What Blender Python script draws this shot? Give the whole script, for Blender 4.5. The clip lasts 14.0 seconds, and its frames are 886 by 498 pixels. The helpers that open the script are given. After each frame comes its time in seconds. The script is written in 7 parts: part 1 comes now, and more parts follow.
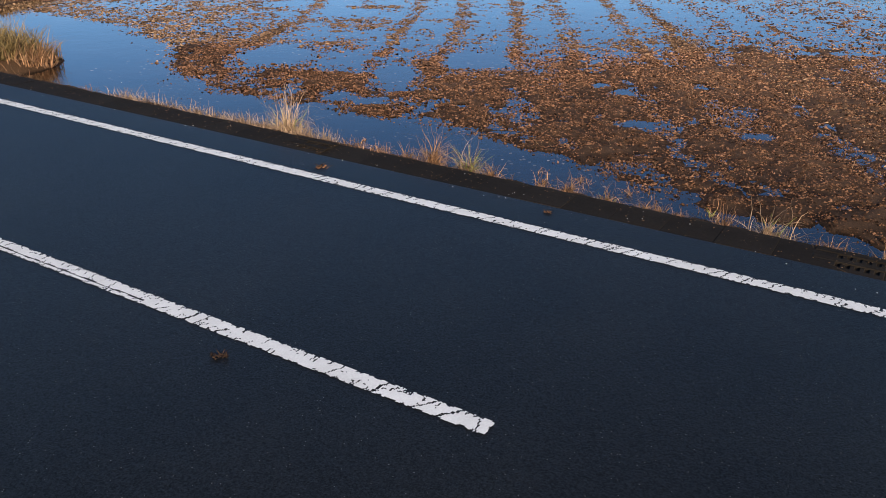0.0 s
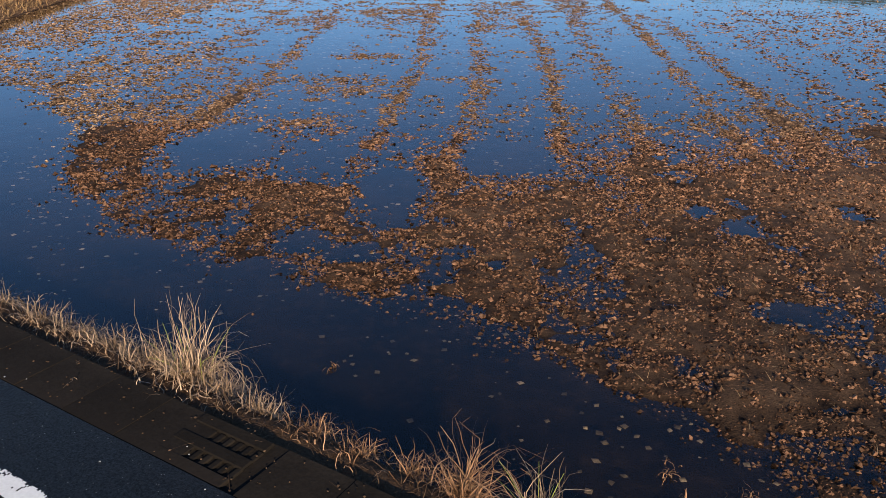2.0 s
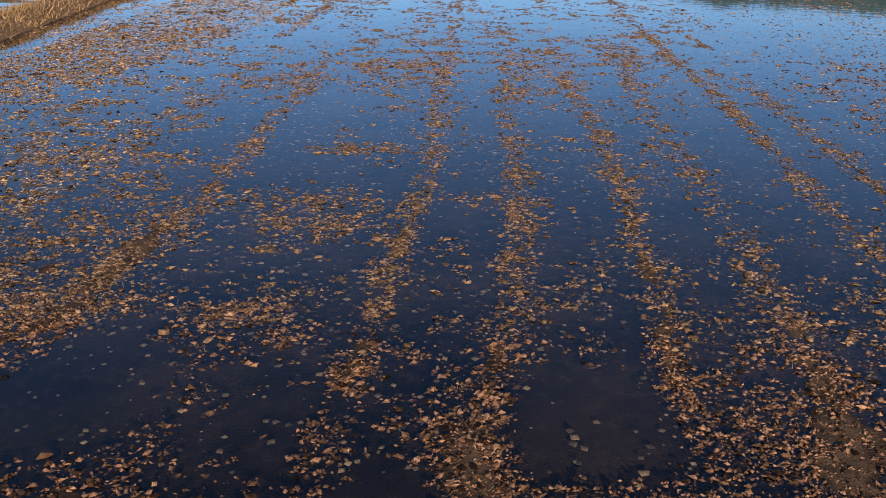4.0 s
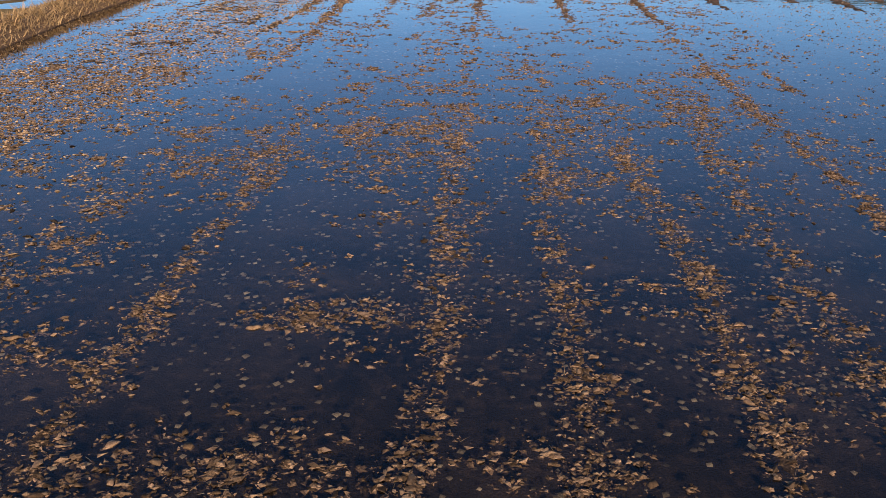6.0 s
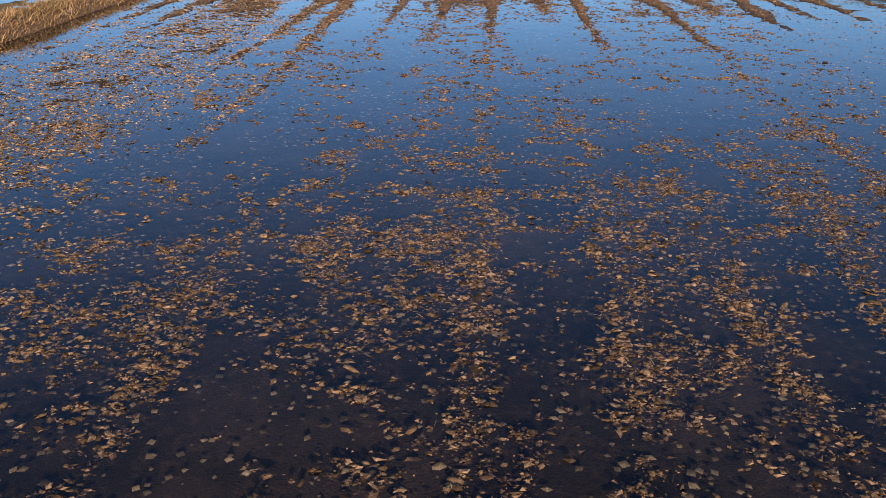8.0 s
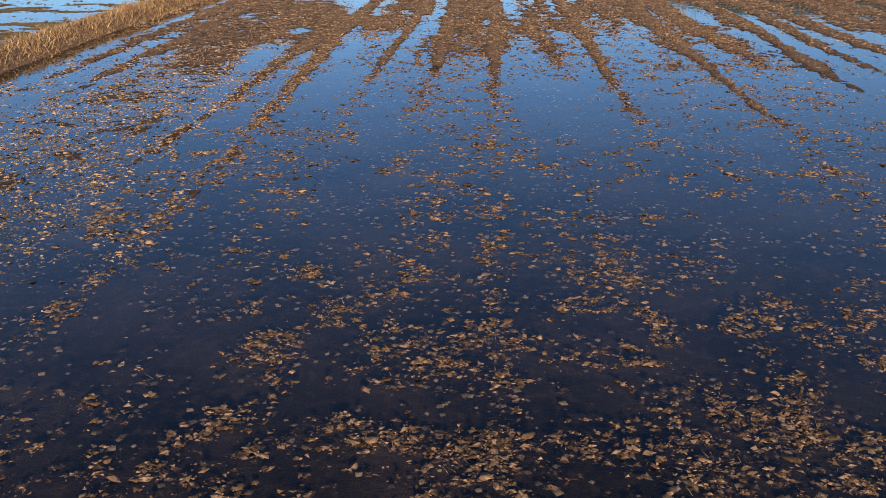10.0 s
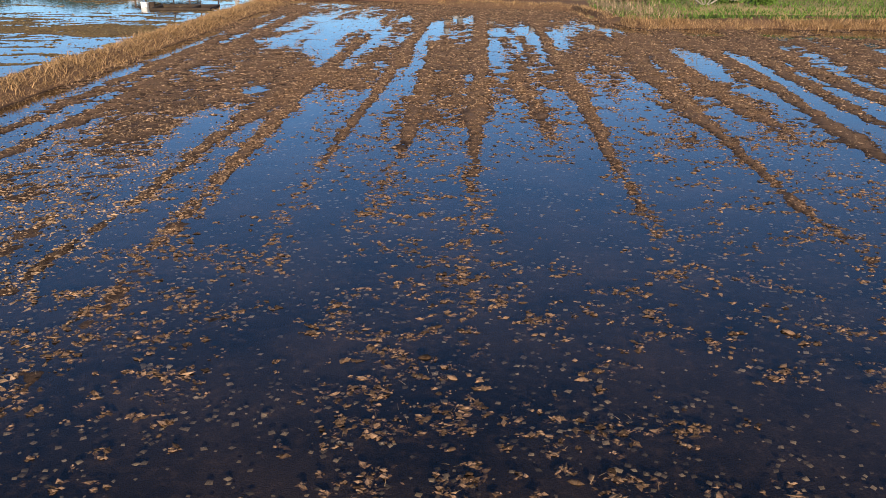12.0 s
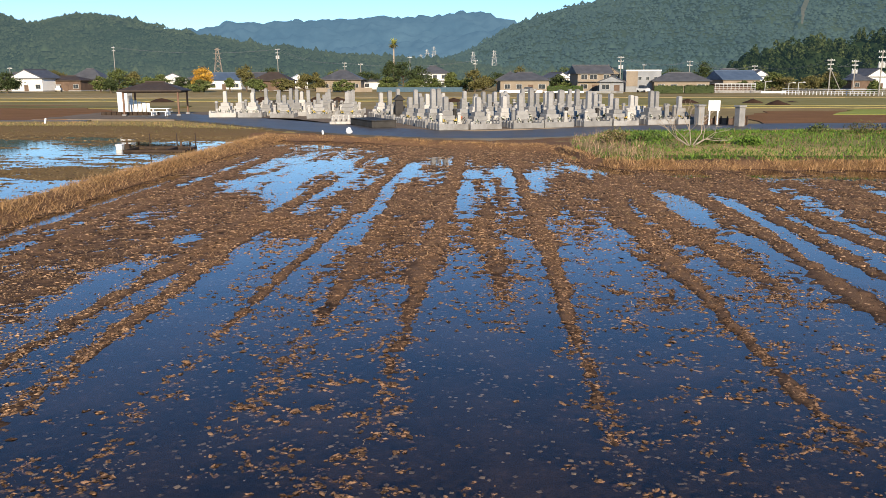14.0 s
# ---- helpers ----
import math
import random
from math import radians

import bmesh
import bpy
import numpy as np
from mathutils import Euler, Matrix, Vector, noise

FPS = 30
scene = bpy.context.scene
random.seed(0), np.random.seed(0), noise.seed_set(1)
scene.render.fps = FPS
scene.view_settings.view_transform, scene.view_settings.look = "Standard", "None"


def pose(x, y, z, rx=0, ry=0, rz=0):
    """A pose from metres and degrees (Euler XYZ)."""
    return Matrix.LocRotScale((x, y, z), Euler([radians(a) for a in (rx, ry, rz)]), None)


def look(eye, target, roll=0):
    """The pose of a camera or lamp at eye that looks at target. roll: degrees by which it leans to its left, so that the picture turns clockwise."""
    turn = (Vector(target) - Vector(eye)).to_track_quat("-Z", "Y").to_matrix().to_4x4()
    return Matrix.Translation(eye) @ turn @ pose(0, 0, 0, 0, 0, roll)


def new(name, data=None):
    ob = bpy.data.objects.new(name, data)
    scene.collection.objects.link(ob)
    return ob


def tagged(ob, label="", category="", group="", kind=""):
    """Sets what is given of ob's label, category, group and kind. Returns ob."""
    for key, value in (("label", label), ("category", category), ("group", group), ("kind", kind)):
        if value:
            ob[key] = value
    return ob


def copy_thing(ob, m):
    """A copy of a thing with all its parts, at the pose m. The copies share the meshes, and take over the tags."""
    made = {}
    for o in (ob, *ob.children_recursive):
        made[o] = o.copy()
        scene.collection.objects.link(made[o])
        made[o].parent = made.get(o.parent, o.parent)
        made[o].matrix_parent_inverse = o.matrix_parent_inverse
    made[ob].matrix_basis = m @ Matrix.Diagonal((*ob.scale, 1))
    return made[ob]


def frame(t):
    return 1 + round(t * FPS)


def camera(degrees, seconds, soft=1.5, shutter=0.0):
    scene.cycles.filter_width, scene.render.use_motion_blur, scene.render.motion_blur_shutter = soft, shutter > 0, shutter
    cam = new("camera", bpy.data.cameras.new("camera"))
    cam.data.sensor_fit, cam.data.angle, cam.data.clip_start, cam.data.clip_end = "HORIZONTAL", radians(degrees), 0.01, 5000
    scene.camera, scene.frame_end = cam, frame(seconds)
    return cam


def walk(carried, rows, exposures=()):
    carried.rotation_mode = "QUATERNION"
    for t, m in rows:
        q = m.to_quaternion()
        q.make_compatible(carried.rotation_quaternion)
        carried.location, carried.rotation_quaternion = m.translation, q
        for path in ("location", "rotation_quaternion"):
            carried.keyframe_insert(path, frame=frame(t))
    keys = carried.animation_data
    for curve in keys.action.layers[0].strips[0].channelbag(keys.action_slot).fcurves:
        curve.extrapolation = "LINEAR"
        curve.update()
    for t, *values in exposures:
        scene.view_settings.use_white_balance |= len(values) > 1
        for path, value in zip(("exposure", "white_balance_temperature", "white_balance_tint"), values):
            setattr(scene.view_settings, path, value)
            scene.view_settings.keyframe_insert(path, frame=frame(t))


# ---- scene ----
cam = camera(57.4, 14.0, 0.8)
PATH = [
    (0, (0.599, -1.684, 3.427), (0.546, 0.129, 2.584), 0.8),
    (0.5, (0.51, -0.43, 3.479), (0.457, 1.384, 2.638), 0.8),
    (1, (0.403, 0.896, 3.525), (0.352, 2.71, 2.685), 0.9),
    (1.5, (0.297, 2.311, 3.547), (0.245, 4.125, 2.705), 0.9),
    (2, (0.159, 3.772, 3.554), (0.109, 5.591, 2.724), 0.9),
    (2.5, (0.023, 5.25, 3.574), (-0.025, 7.074, 2.755), 1.0),
    (3, (-0.081, 6.74, 3.593), (-0.135, 8.567, 2.781), 0.8),
    (3.2, (-0.144, 7.33, 3.614), (-0.198, 9.157, 2.802), 0.9),
    (5.3, (-0.329, 12.818, 3.919), (-0.422, 14.642, 3.103), 0.6),
    (5.5, (-0.369, 13.381, 3.917), (-0.464, 15.204, 3.101), 0.4),
    (6, (-0.478, 14.738, 3.903), (-0.574, 16.557, 3.077), 0.4),
    (6.5, (-0.592, 16.046, 3.905), (-0.688, 17.86, 3.068), 0.4),
    (7, (-0.684, 17.329, 3.9), (-0.783, 19.142, 3.061), 0.3),
    (7.5, (-0.796, 18.575, 3.851), (-0.894, 20.391, 3.018), 0.3),
    (8, (-0.884, 19.789, 3.825), (-0.982, 21.606, 2.996), 0.3),
    (8.5, (-0.948, 20.992, 3.847), (-1.047, 22.809, 3.017), 0.2),
    (9, (-0.995, 22.231, 3.883), (-1.096, 24.052, 3.064), 0.2),
    (9.2, (-1.02, 22.703, 3.9), (-1.121, 24.528, 3.089), 0.2),
    (11.3, (-1.120, 27.447, 4.299), (-1.194, 29.292, 3.531), 0.0),
    (11.5, (-1.041, 27.823, 4.328), (-1.116, 29.671, 3.565), 0.0),
    (12, (-0.797, 28.680, 4.353), (-0.873, 30.541, 3.624), 0.1),
    (12.5, (-0.508, 29.498, 4.329), (-0.587, 31.384, 3.667), 0.0),
    (13, (-0.177, 30.265, 4.277), (-0.260, 32.176, 3.694), 0.0),
    (13.5, (0.139, 30.964, 4.231), (0.052, 32.901, 3.743), -0.0),
    (14, (0.432, 31.596, 4.173), (0.343, 33.551, 3.761), -0.1),
]
walk(cam, [(t, look(eye, target, roll)) for t, eye, target, roll in PATH])

# ---- world, sun ----
SUN_AZ, SUN_EL = 168.0, 19.0      # compass from +y towards +x, and height
world = bpy.data.worlds.new("world")
scene.world = world
world.use_nodes = True
wn = world.node_tree.nodes
sky = wn.new("ShaderNodeTexSky")
sky.sky_type, sky.sun_disc = "NISHITA", False
sky.sun_elevation, sky.sun_rotation = radians(SUN_EL), radians(SUN_AZ)
sky.air_density, sky.dust_density, sky.ozone_density = 0.84, 0.0, 5.5
wn["Background"].inputs["Strength"].default_value = 0.147
world.node_tree.links.new(sky.outputs[0], wn["Background"].inputs[0])
sun = new("sun", bpy.data.lights.new("sun", "SUN"))
sun.data.energy, sun.data.angle, sun.data.color = 6.0, radians(0.55), (1.0, 0.84, 0.64)
_az, _el = radians(SUN_AZ), radians(SUN_EL)
TO_SUN = Vector((math.sin(_az) * math.cos(_el), math.cos(_az) * math.cos(_el), math.sin(_el)))
sun.matrix_world = look(TO_SUN * 60 + Vector((0, 40, 0)), (0, 40, 0))
scene.view_settings.exposure = 0.25


# ---- materials ----
def nodes_of(name):
    m = bpy.data.materials.new(name)
    m.use_nodes = True
    t = m.node_tree
    return m, t.nodes, t.links, t.nodes["Principled BSDF"]


def noise_node(n, l, coord, scale, detail=4.0, rough=0.55, kind="noise"):
    x = n.new("ShaderNodeTexVoronoi" if kind == "voronoi" else "ShaderNodeTexNoise")
    x.inputs["Scale"].default_value = scale
    if kind == "noise":
        x.inputs["Detail"].default_value, x.inputs["Roughness"].default_value = detail, rough
    l.new(coord, x.inputs["Vector"])
    return x


def ramp_node(n, l, value, stops):
    r = n.new("ShaderNodeValToRGB")
    e = r.color_ramp.elements
    while len(e) < len(stops):
        e.new(0.5)
    for k, (p, c) in zip(e, stops):
        k.position, k.color = p, (*c, 1)
    l.new(value, r.inputs[0])
    return r.outputs[0]


def mixed(n, l, fac, a, b, how="MIX"):
    m = n.new("ShaderNodeMix")
    m.data_type, m.blend_type = "RGBA", how
    for sock, v in ((m.inputs[0], fac), (m.inputs[6], a), (m.inputs[7], b)):
        if hasattr(v, "is_output"):
            l.new(v, sock)
        else:
            sock.default_value = v if isinstance(v, float) else (*v, 1)
    return m.outputs[2]


def surface(name, dark, light, scale=3.0, fine=40.0, rough=0.8, bump=0.3, depth=0.01, vary=0.0, island=0.0, metal=0.0, spec=0.12, stain=None, road_factor=0.0):
    """Two scales of noise over a colour pair, with fine relief. vary: by object; island: by loose piece."""
    m, n, l, p = nodes_of(name)
    c = n.new("ShaderNodeTexCoord").outputs["Object"]
    a, b = noise_node(n, l, c, scale), noise_node(n, l, c, fine, 3.0)
    col = ramp_node(n, l, a.outputs[0], ((0.32, dark), (0.68, light)))
    col = mixed(n, l, 0.45, col, ramp_node(n, l, b.outputs[0], ((0.3, dark), (0.7, light))))
    if stain:
        s = noise_node(n, l, c, scale * 0.37, 6.0, 0.7)
        col = mixed(n, l, ramp_node(n, l, s.outputs[0], ((0.5, (0, 0, 0)), (0.66, (0.8, 0.8, 0.8)))), col, stain)
    if road_factor:
        col = mixed(n, l, 1.0, col, roadside(n, l, n.new("ShaderNodeNewGeometry").outputs["Position"], road_factor), "MULTIPLY")
    if vary or island:
        src = n.new("ShaderNodeNewGeometry").outputs["Random Per Island"] if island else n.new("ShaderNodeObjectInfo").outputs["Random"]
        k = island or vary
        g = ramp_node(n, l, src, ((0.0, (1 - k,) * 3), (0.6, (1.0 - 0.25 * k,) * 3), (1.0, (1 + k * 0.9,) * 3)))
        col = mixed(n, l, 1.0, col, g, "MULTIPLY")
    l.new(col, p.inputs["Base Color"])
    p.inputs["Roughness"].default_value, p.inputs["Metallic"].default_value = rough, metal
    p.inputs["Specular IOR Level"].default_value = spec
    if bump:
        bn = n.new("ShaderNodeBump")
        bn.inputs["Strength"].default_value, bn.inputs["Distance"].default_value = bump, depth
        l.new(b.outputs[0], bn.inputs["Height"])
        l.new(bn.outputs[0], p.inputs["Normal"])
    return m


def roadside(n, l, position, amount):
    """Darker ground towards the road: a factor that grows to one with the distance from it."""
    dot = n.new("ShaderNodeVectorMath")
    dot.operation = "DOT_PRODUCT"
    l.new(position, dot.inputs[0])
    dot.inputs[1].default_value = (0.4901, 0.8717, 0)
    wob = noise_node(n, l, position, 0.6, 3.0)
    add = n.new("ShaderNodeMath")
    add.operation = "MULTIPLY_ADD"
    l.new(wob.outputs[0], add.inputs[0])
    add.inputs[1].default_value = 3.0
    l.new(dot.outputs["Value"], add.inputs[2])
    m = n.new("ShaderNodeMapRange")
    for k, v in zip(("From Min", "From Max", "To Min", "To Max"), (9.5, 17.0, amount, 1.0)):
        m.inputs[k].default_value = v
    l.new(add.outputs[0], m.inputs["Value"])
    comb = n.new("ShaderNodeCombineColor")
    for k in range(3):
        l.new(m.outputs[0], comb.inputs[k])
    return comb.outputs[0]


def soil_material(name, wet, dry, low=-0.03, high=0.012):
    """Mud, dark where it is soaked near the water line and tan where it has dried."""
    m, n, l, p = nodes_of(name)
    g = n.new("ShaderNodeNewGeometry").outputs["Position"]
    sep = n.new("ShaderNodeSeparateXYZ")
    l.new(g, sep.inputs[0])
    a, b = noise_node(n, l, g, 9.0, 6.0, 0.65), noise_node(n, l, g, 55.0, 4.0, 0.6)
    up = n.new("ShaderNodeMapRange")
    up.inputs["From Min"].default_value, up.inputs["From Max"].default_value = low, high
    l.new(sep.outputs["Z"], up.inputs["Value"])
    ad = n.new("ShaderNodeMath")
    ad.operation = "MULTIPLY_ADD"
    l.new(a.outputs[0], ad.inputs[0])
    ad.inputs[1].default_value = 1.4
    ad.inputs[2].default_value = -0.7
    tot = n.new("ShaderNodeMath")
    tot.use_clamp = True
    l.new(up.outputs[0], tot.inputs[0])
    l.new(ad.outputs[0], tot.inputs[1])
    grain = ramp_node(n, l, b.outputs[0], ((0.3, (0.6,) * 3), (0.7, (1.25,) * 3)))
    cloud = noise_node(n, l, g, 0.55, 4.0, 0.6)
    murk = ramp_node(n, l, cloud.outputs[0], ((0.36, tuple(c * 0.45 for c in wet)), (0.66, tuple(c * 2.1 for c in wet))))
    col = mixed(n, l, 1.0, mixed(n, l, tot.outputs[0], murk, dry), grain, "MULTIPLY")
    # mud colour falls to 0.42 of itself beside the road
    col = mixed(n, l, 1.0, col, roadside(n, l, g, 0.42), "MULTIPLY")
    l.new(col, p.inputs["Base Color"])
    p.inputs["Roughness"].default_value = 0.9
    p.inputs["Specular IOR Level"].default_value = 0.05
    bn = n.new("ShaderNodeBump")
    bn.inputs["Strength"].default_value, bn.inputs["Distance"].default_value = 0.7, 0.02
    l.new(b.outputs[0], bn.inputs["Height"])
    l.new(bn.outputs[0], p.inputs["Normal"])
    return m


def water_material():
    m, n, l, p = nodes_of("still_water")
    p.inputs["Base Color"].default_value = (0.19, 0.20, 0.20, 1)
    p.inputs["Transmission Weight"].default_value, p.inputs["IOR"].default_value = 1.0, 1.37
    p.inputs["Roughness"].default_value = 0.03
    g = n.new("ShaderNodeNewGeometry").outputs["Position"]
    a = noise_node(n, l, g, 2.2, 2.0)
    bn = n.new("ShaderNodeBump")
    bn.inputs["Strength"].default_value, bn.inputs["Distance"].default_value = 0.10, 0.02
    l.new(a.outputs[0], bn.inputs["Height"])
    l.new(bn.outputs[0], p.inputs["Normal"])
    return m


def asphalt_material(name, base, speck):
    m, n, l, p = nodes_of(name)
    g = n.new("ShaderNodeNewGeometry").outputs["Position"]
    big, mid = noise_node(n, l, g, 0.7, 5.0), noise_node(n, l, g, 75.0, 3.0, 0.8)
    v = noise_node(n, l, g, 62.0, kind="voronoi")
    col = ramp_node(n, l, big.outputs[0], ((0.3, tuple(c * 0.75 for c in base)), (0.7, tuple(c * 1.25 for c in base))))
    col = mixed(n, l, 1.0, col, ramp_node(n, l, mid.outputs[0], ((0.32, (0.45,) * 3), (0.72, (1.6, 1.56, 1.5)))), "MULTIPLY")
    pick = n.new("ShaderNodeSeparateColor")
    l.new(v.outputs["Color"], pick.inputs[0])
    near = n.new("ShaderNodeMath")
    near.operation, near.inputs[1].default_value = "LESS_THAN", 0.21
    l.new(v.outputs["Distance"], near.inputs[0])
    some = n.new("ShaderNodeMath")
    some.operation, some.inputs[1].default_value = "GREATER_THAN", 0.962
    l.new(pick.outputs[0], some.inputs[0])
    both = n.new("ShaderNodeMath")
    both.operation = "MULTIPLY"
    l.new(near.outputs[0], both.inputs[0])
    l.new(some.outputs[0], both.inputs[1])
    col = mixed(n, l, both.outputs[0], col, speck)
    l.new(col, p.inputs["Base Color"])
    p.inputs["Roughness"].default_value = 0.46
    gloss = ramp_node(n, l, mid.outputs[0], ((0.36, (0.10,) * 3), (0.66, (0.30,) * 3)))
    l.new(gloss, p.inputs["Specular IOR Level"])
    bn = n.new("ShaderNodeBump")
    bn.inputs["Strength"].default_value, bn.inputs["Distance"].default_value = 0.5, 0.006
    l.new(mid.outputs[0], bn.inputs["Height"])
    l.new(bn.outputs[0], p.inputs["Normal"])
    return m


def far_material(name, dark, light, haze_glow, scale):
    """Distant wooded range; an even bluish emission imitates the haze of the air in front of it."""
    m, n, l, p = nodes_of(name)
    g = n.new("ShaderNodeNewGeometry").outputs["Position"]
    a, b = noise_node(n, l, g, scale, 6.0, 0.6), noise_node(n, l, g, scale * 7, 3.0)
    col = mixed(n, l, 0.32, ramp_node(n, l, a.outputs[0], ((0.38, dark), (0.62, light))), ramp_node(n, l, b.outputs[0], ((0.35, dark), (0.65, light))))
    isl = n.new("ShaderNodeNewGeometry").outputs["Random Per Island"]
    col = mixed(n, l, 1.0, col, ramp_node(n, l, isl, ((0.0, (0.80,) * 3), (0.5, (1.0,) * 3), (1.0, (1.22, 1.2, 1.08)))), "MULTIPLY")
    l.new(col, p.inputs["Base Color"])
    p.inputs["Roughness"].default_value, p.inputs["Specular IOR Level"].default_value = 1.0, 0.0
    p.inputs["Emission Color"].default_value, p.inputs["Emission Strength"].default_value = (*haze_glow, 1), 1.0
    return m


M_SOIL = soil_material("paddy_mud", (0.030, 0.0200, 0.0160), (0.205, 0.119, 0.067), -0.006, 0.034)
M_SIDESOIL = soil_material("neighbour_mud", (0.034, 0.022, 0.011), (0.225, 0.145, 0.062), -0.03, 0.03)
M_SIDECLOD = surface("olive_stubble_clod", (0.11, 0.078, 0.034), (0.27, 0.19, 0.09), 3, 20, 0.9, 0.5, 0.02, island=0.6, spec=0.15)
M_CLOD = surface("dry_clod", (0.082, 0.039, 0.021), (0.385, 0.203, 0.114), 22, 120, 0.9, 0.8, 0.015, island=0.95, spec=0.06, road_factor=0.58)
M_CLOD_PALE = surface("pale_sodden_clod", (0.088, 0.047, 0.026), (0.340, 0.203, 0.115), 22, 120, 0.9, 0.8, 0.015, island=0.8, spec=0.08)
M_CLOD_FAR = surface("far_sodden_clod", (0.120, 0.071, 0.039), (0.440, 0.276, 0.158), 14, 60, 0.9, 0.8, 0.015, island=0.95, spec=0.08)
M_DROWNED = surface("silted_clod", (0.12, 0.088, 0.058), (0.50, 0.36, 0.23), 18, 90, 0.9, 0.5, 0.01, island=0.7, spec=0.02)
M_STRAWBIT = surface("straw_bits", (0.15, 0.085, 0.042), (0.46, 0.32, 0.17), 9, 60, 0.85, 0.2, island=0.6)
M_WATER = water_material()
M_ASPHALT = asphalt_material("road_asphalt", (0.0100, 0.0100, 0.0092), (0.22, 0.20, 0.17))
M_LANE = surface("lane_asphalt", (0.050, 0.044, 0.037), (0.105, 0.092, 0.076), 0.4, 25, 0.5, 0.25, 0.004, spec=0.32, stain=(0.07, 0.06, 0.05))
M_PAINT = surface("road_paint", (0.66, 0.65, 0.61), (0.86, 0.85, 0.81), 5, 70, 0.65, 0.3, 0.004)
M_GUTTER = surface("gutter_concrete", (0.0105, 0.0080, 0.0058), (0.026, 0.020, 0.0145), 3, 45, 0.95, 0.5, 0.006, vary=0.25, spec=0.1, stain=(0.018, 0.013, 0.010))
M_MOSS = surface("moss", (0.035, 0.035, 0.008), (0.08, 0.075, 0.018), 20, 120, 0.95, 0.8, 0.01)
M_HOLE = surface("drain_dark", (0.006, 0.006, 0.006), (0.012, 0.011, 0.01), 5, 40, 0.95, 0)
M_DRY = surface("dry_grass", (0.165, 0.094, 0.050), (0.60, 0.425, 0.28), 4, 30, 0.8, 0, island=0.55)
M_RUSSET = surface("russet_withered_grass", (0.17, 0.080, 0.036), (0.50, 0.29, 0.16), 4, 30, 0.85, 0, island=0.55)
M_TUSSOCK = surface("tussock_grass", (0.17, 0.115, 0.048), (0.40, 0.285, 0.125), 2, 12, 0.85, 0, island=0.5)
M_BANKLITTER = surface("withered_brown_stalks", (0.05, 0.03, 0.018), (0.16, 0.095, 0.052), 4, 30, 0.9, 0, island=0.5)
M_STRAW = surface("bund_straw", (0.29, 0.165, 0.072), (0.56, 0.355, 0.175), 1.5, 12, 0.85, 0, island=0.45)
M_GREENBLADE = surface("yellow_green_blades", (0.20, 0.22, 0.03), (0.46, 0.46, 0.12), 4, 30, 0.7, 0, island=0.35)
M_GRASS = surface("green_grass", (0.065, 0.125, 0.018), (0.16, 0.255, 0.045), 0.7, 5, 0.8, 0, island=0.5)
M_GRASSOLIVE = surface("olive_grass", (0.185, 0.155, 0.055), (0.31, 0.26, 0.105), 0.12, 3, 0.85, 0, island=0.4, spec=0.03)
M_WEED = surface("broad_weed_leaf", (0.06, 0.11, 0.02), (0.15, 0.22, 0.05), 2, 9, 0.6, 0, island=0.3)
M_TURF = surface("bank_turf", (0.055, 0.095, 0.018), (0.135, 0.18, 0.042), 0.5, 6, 0.95, 0.8, 0.05, stain=(0.13, 0.12, 0.04), spec=0.03)
M_LAND = surface("stubble_land", (0.225, 0.165, 0.075), (0.37, 0.285, 0.135), 0.06, 0.9, 0.95, 0.5, 0.05, stain=(0.19, 0.18, 0.07), spec=0.03)
M_TILLED = surface("tilled_earth", (0.17, 0.088, 0.040), (0.27, 0.145, 0.070), 0.25, 3.0, 0.95, 0.7, 0.06, spec=0.02)
M_LAND_PALE = surface("pale_stubble", (0.26, 0.195, 0.090), (0.38, 0.295, 0.145), 0.06, 1.0, 0.95, 0.5, 0.05, stain=(0.23, 0.20, 0.09))
M_RICE = surface("young_green_field", (0.21, 0.24, 0.045), (0.34, 0.36, 0.095), 0.15, 2.5, 0.9, 0.5, 0.05, spec=0.03)
M_MOUND = surface("dark_compost", (0.028, 0.016, 0.010), (0.07, 0.04, 0.025), 1.2, 9, 0.95, 0.8, 0.06)
M_GRAVEL = surface("cemetery_gravel", (0.14, 0.11, 0.08), (0.25, 0.20, 0.155), 0.6, 14, 0.95, 0.6, 0.02, spec=0.03)
M_STONE = surface("grey_granite", (0.20, 0.197, 0.190), (0.345, 0.338, 0.325), 1.6, 30, 0.55, 0.15, 0.004, vary=0.22)
M_STONE_PALE = surface("pale_granite", (0.38, 0.365, 0.34), (0.52, 0.505, 0.47), 1.6, 30, 0.6, 0.15, 0.004, vary=0.15)
M_STONE_DARK = surface("dark_granite", (0.03, 0.028, 0.026), (0.07, 0.066, 0.062), 1.6, 30, 0.7, 0.1, 0.004, vary=0.2)
M_KERBSTONE = surface("plot_kerb_stone", (0.23, 0.226, 0.218), (0.385, 0.378, 0.362), 1.2, 22, 0.7, 0.2, 0.004, vary=0.2, stain=(0.14, 0.13, 0.12))
M_FLOWER_Y = surface("yellow_flowers", (0.55, 0.36, 0.04), (0.8, 0.62, 0.2), 6, 30, 0.8, 0, island=0.3)
M_FLOWER_R = surface("red_orange_flowers", (0.5, 0.10, 0.04), (0.7, 0.25, 0.1), 6, 30, 0.8, 0, island=0.3)
M_FLOWER_W = surface("white_flowers", (0.6, 0.58, 0.5), (0.8, 0.78, 0.7), 6, 30, 0.8, 0, island=0.2)
M_LEAF = surface("dark_leaf", (0.032, 0.047, 0.020), (0.074, 0.096, 0.036), 0.8, 5, 0.8, 0, island=0.5)
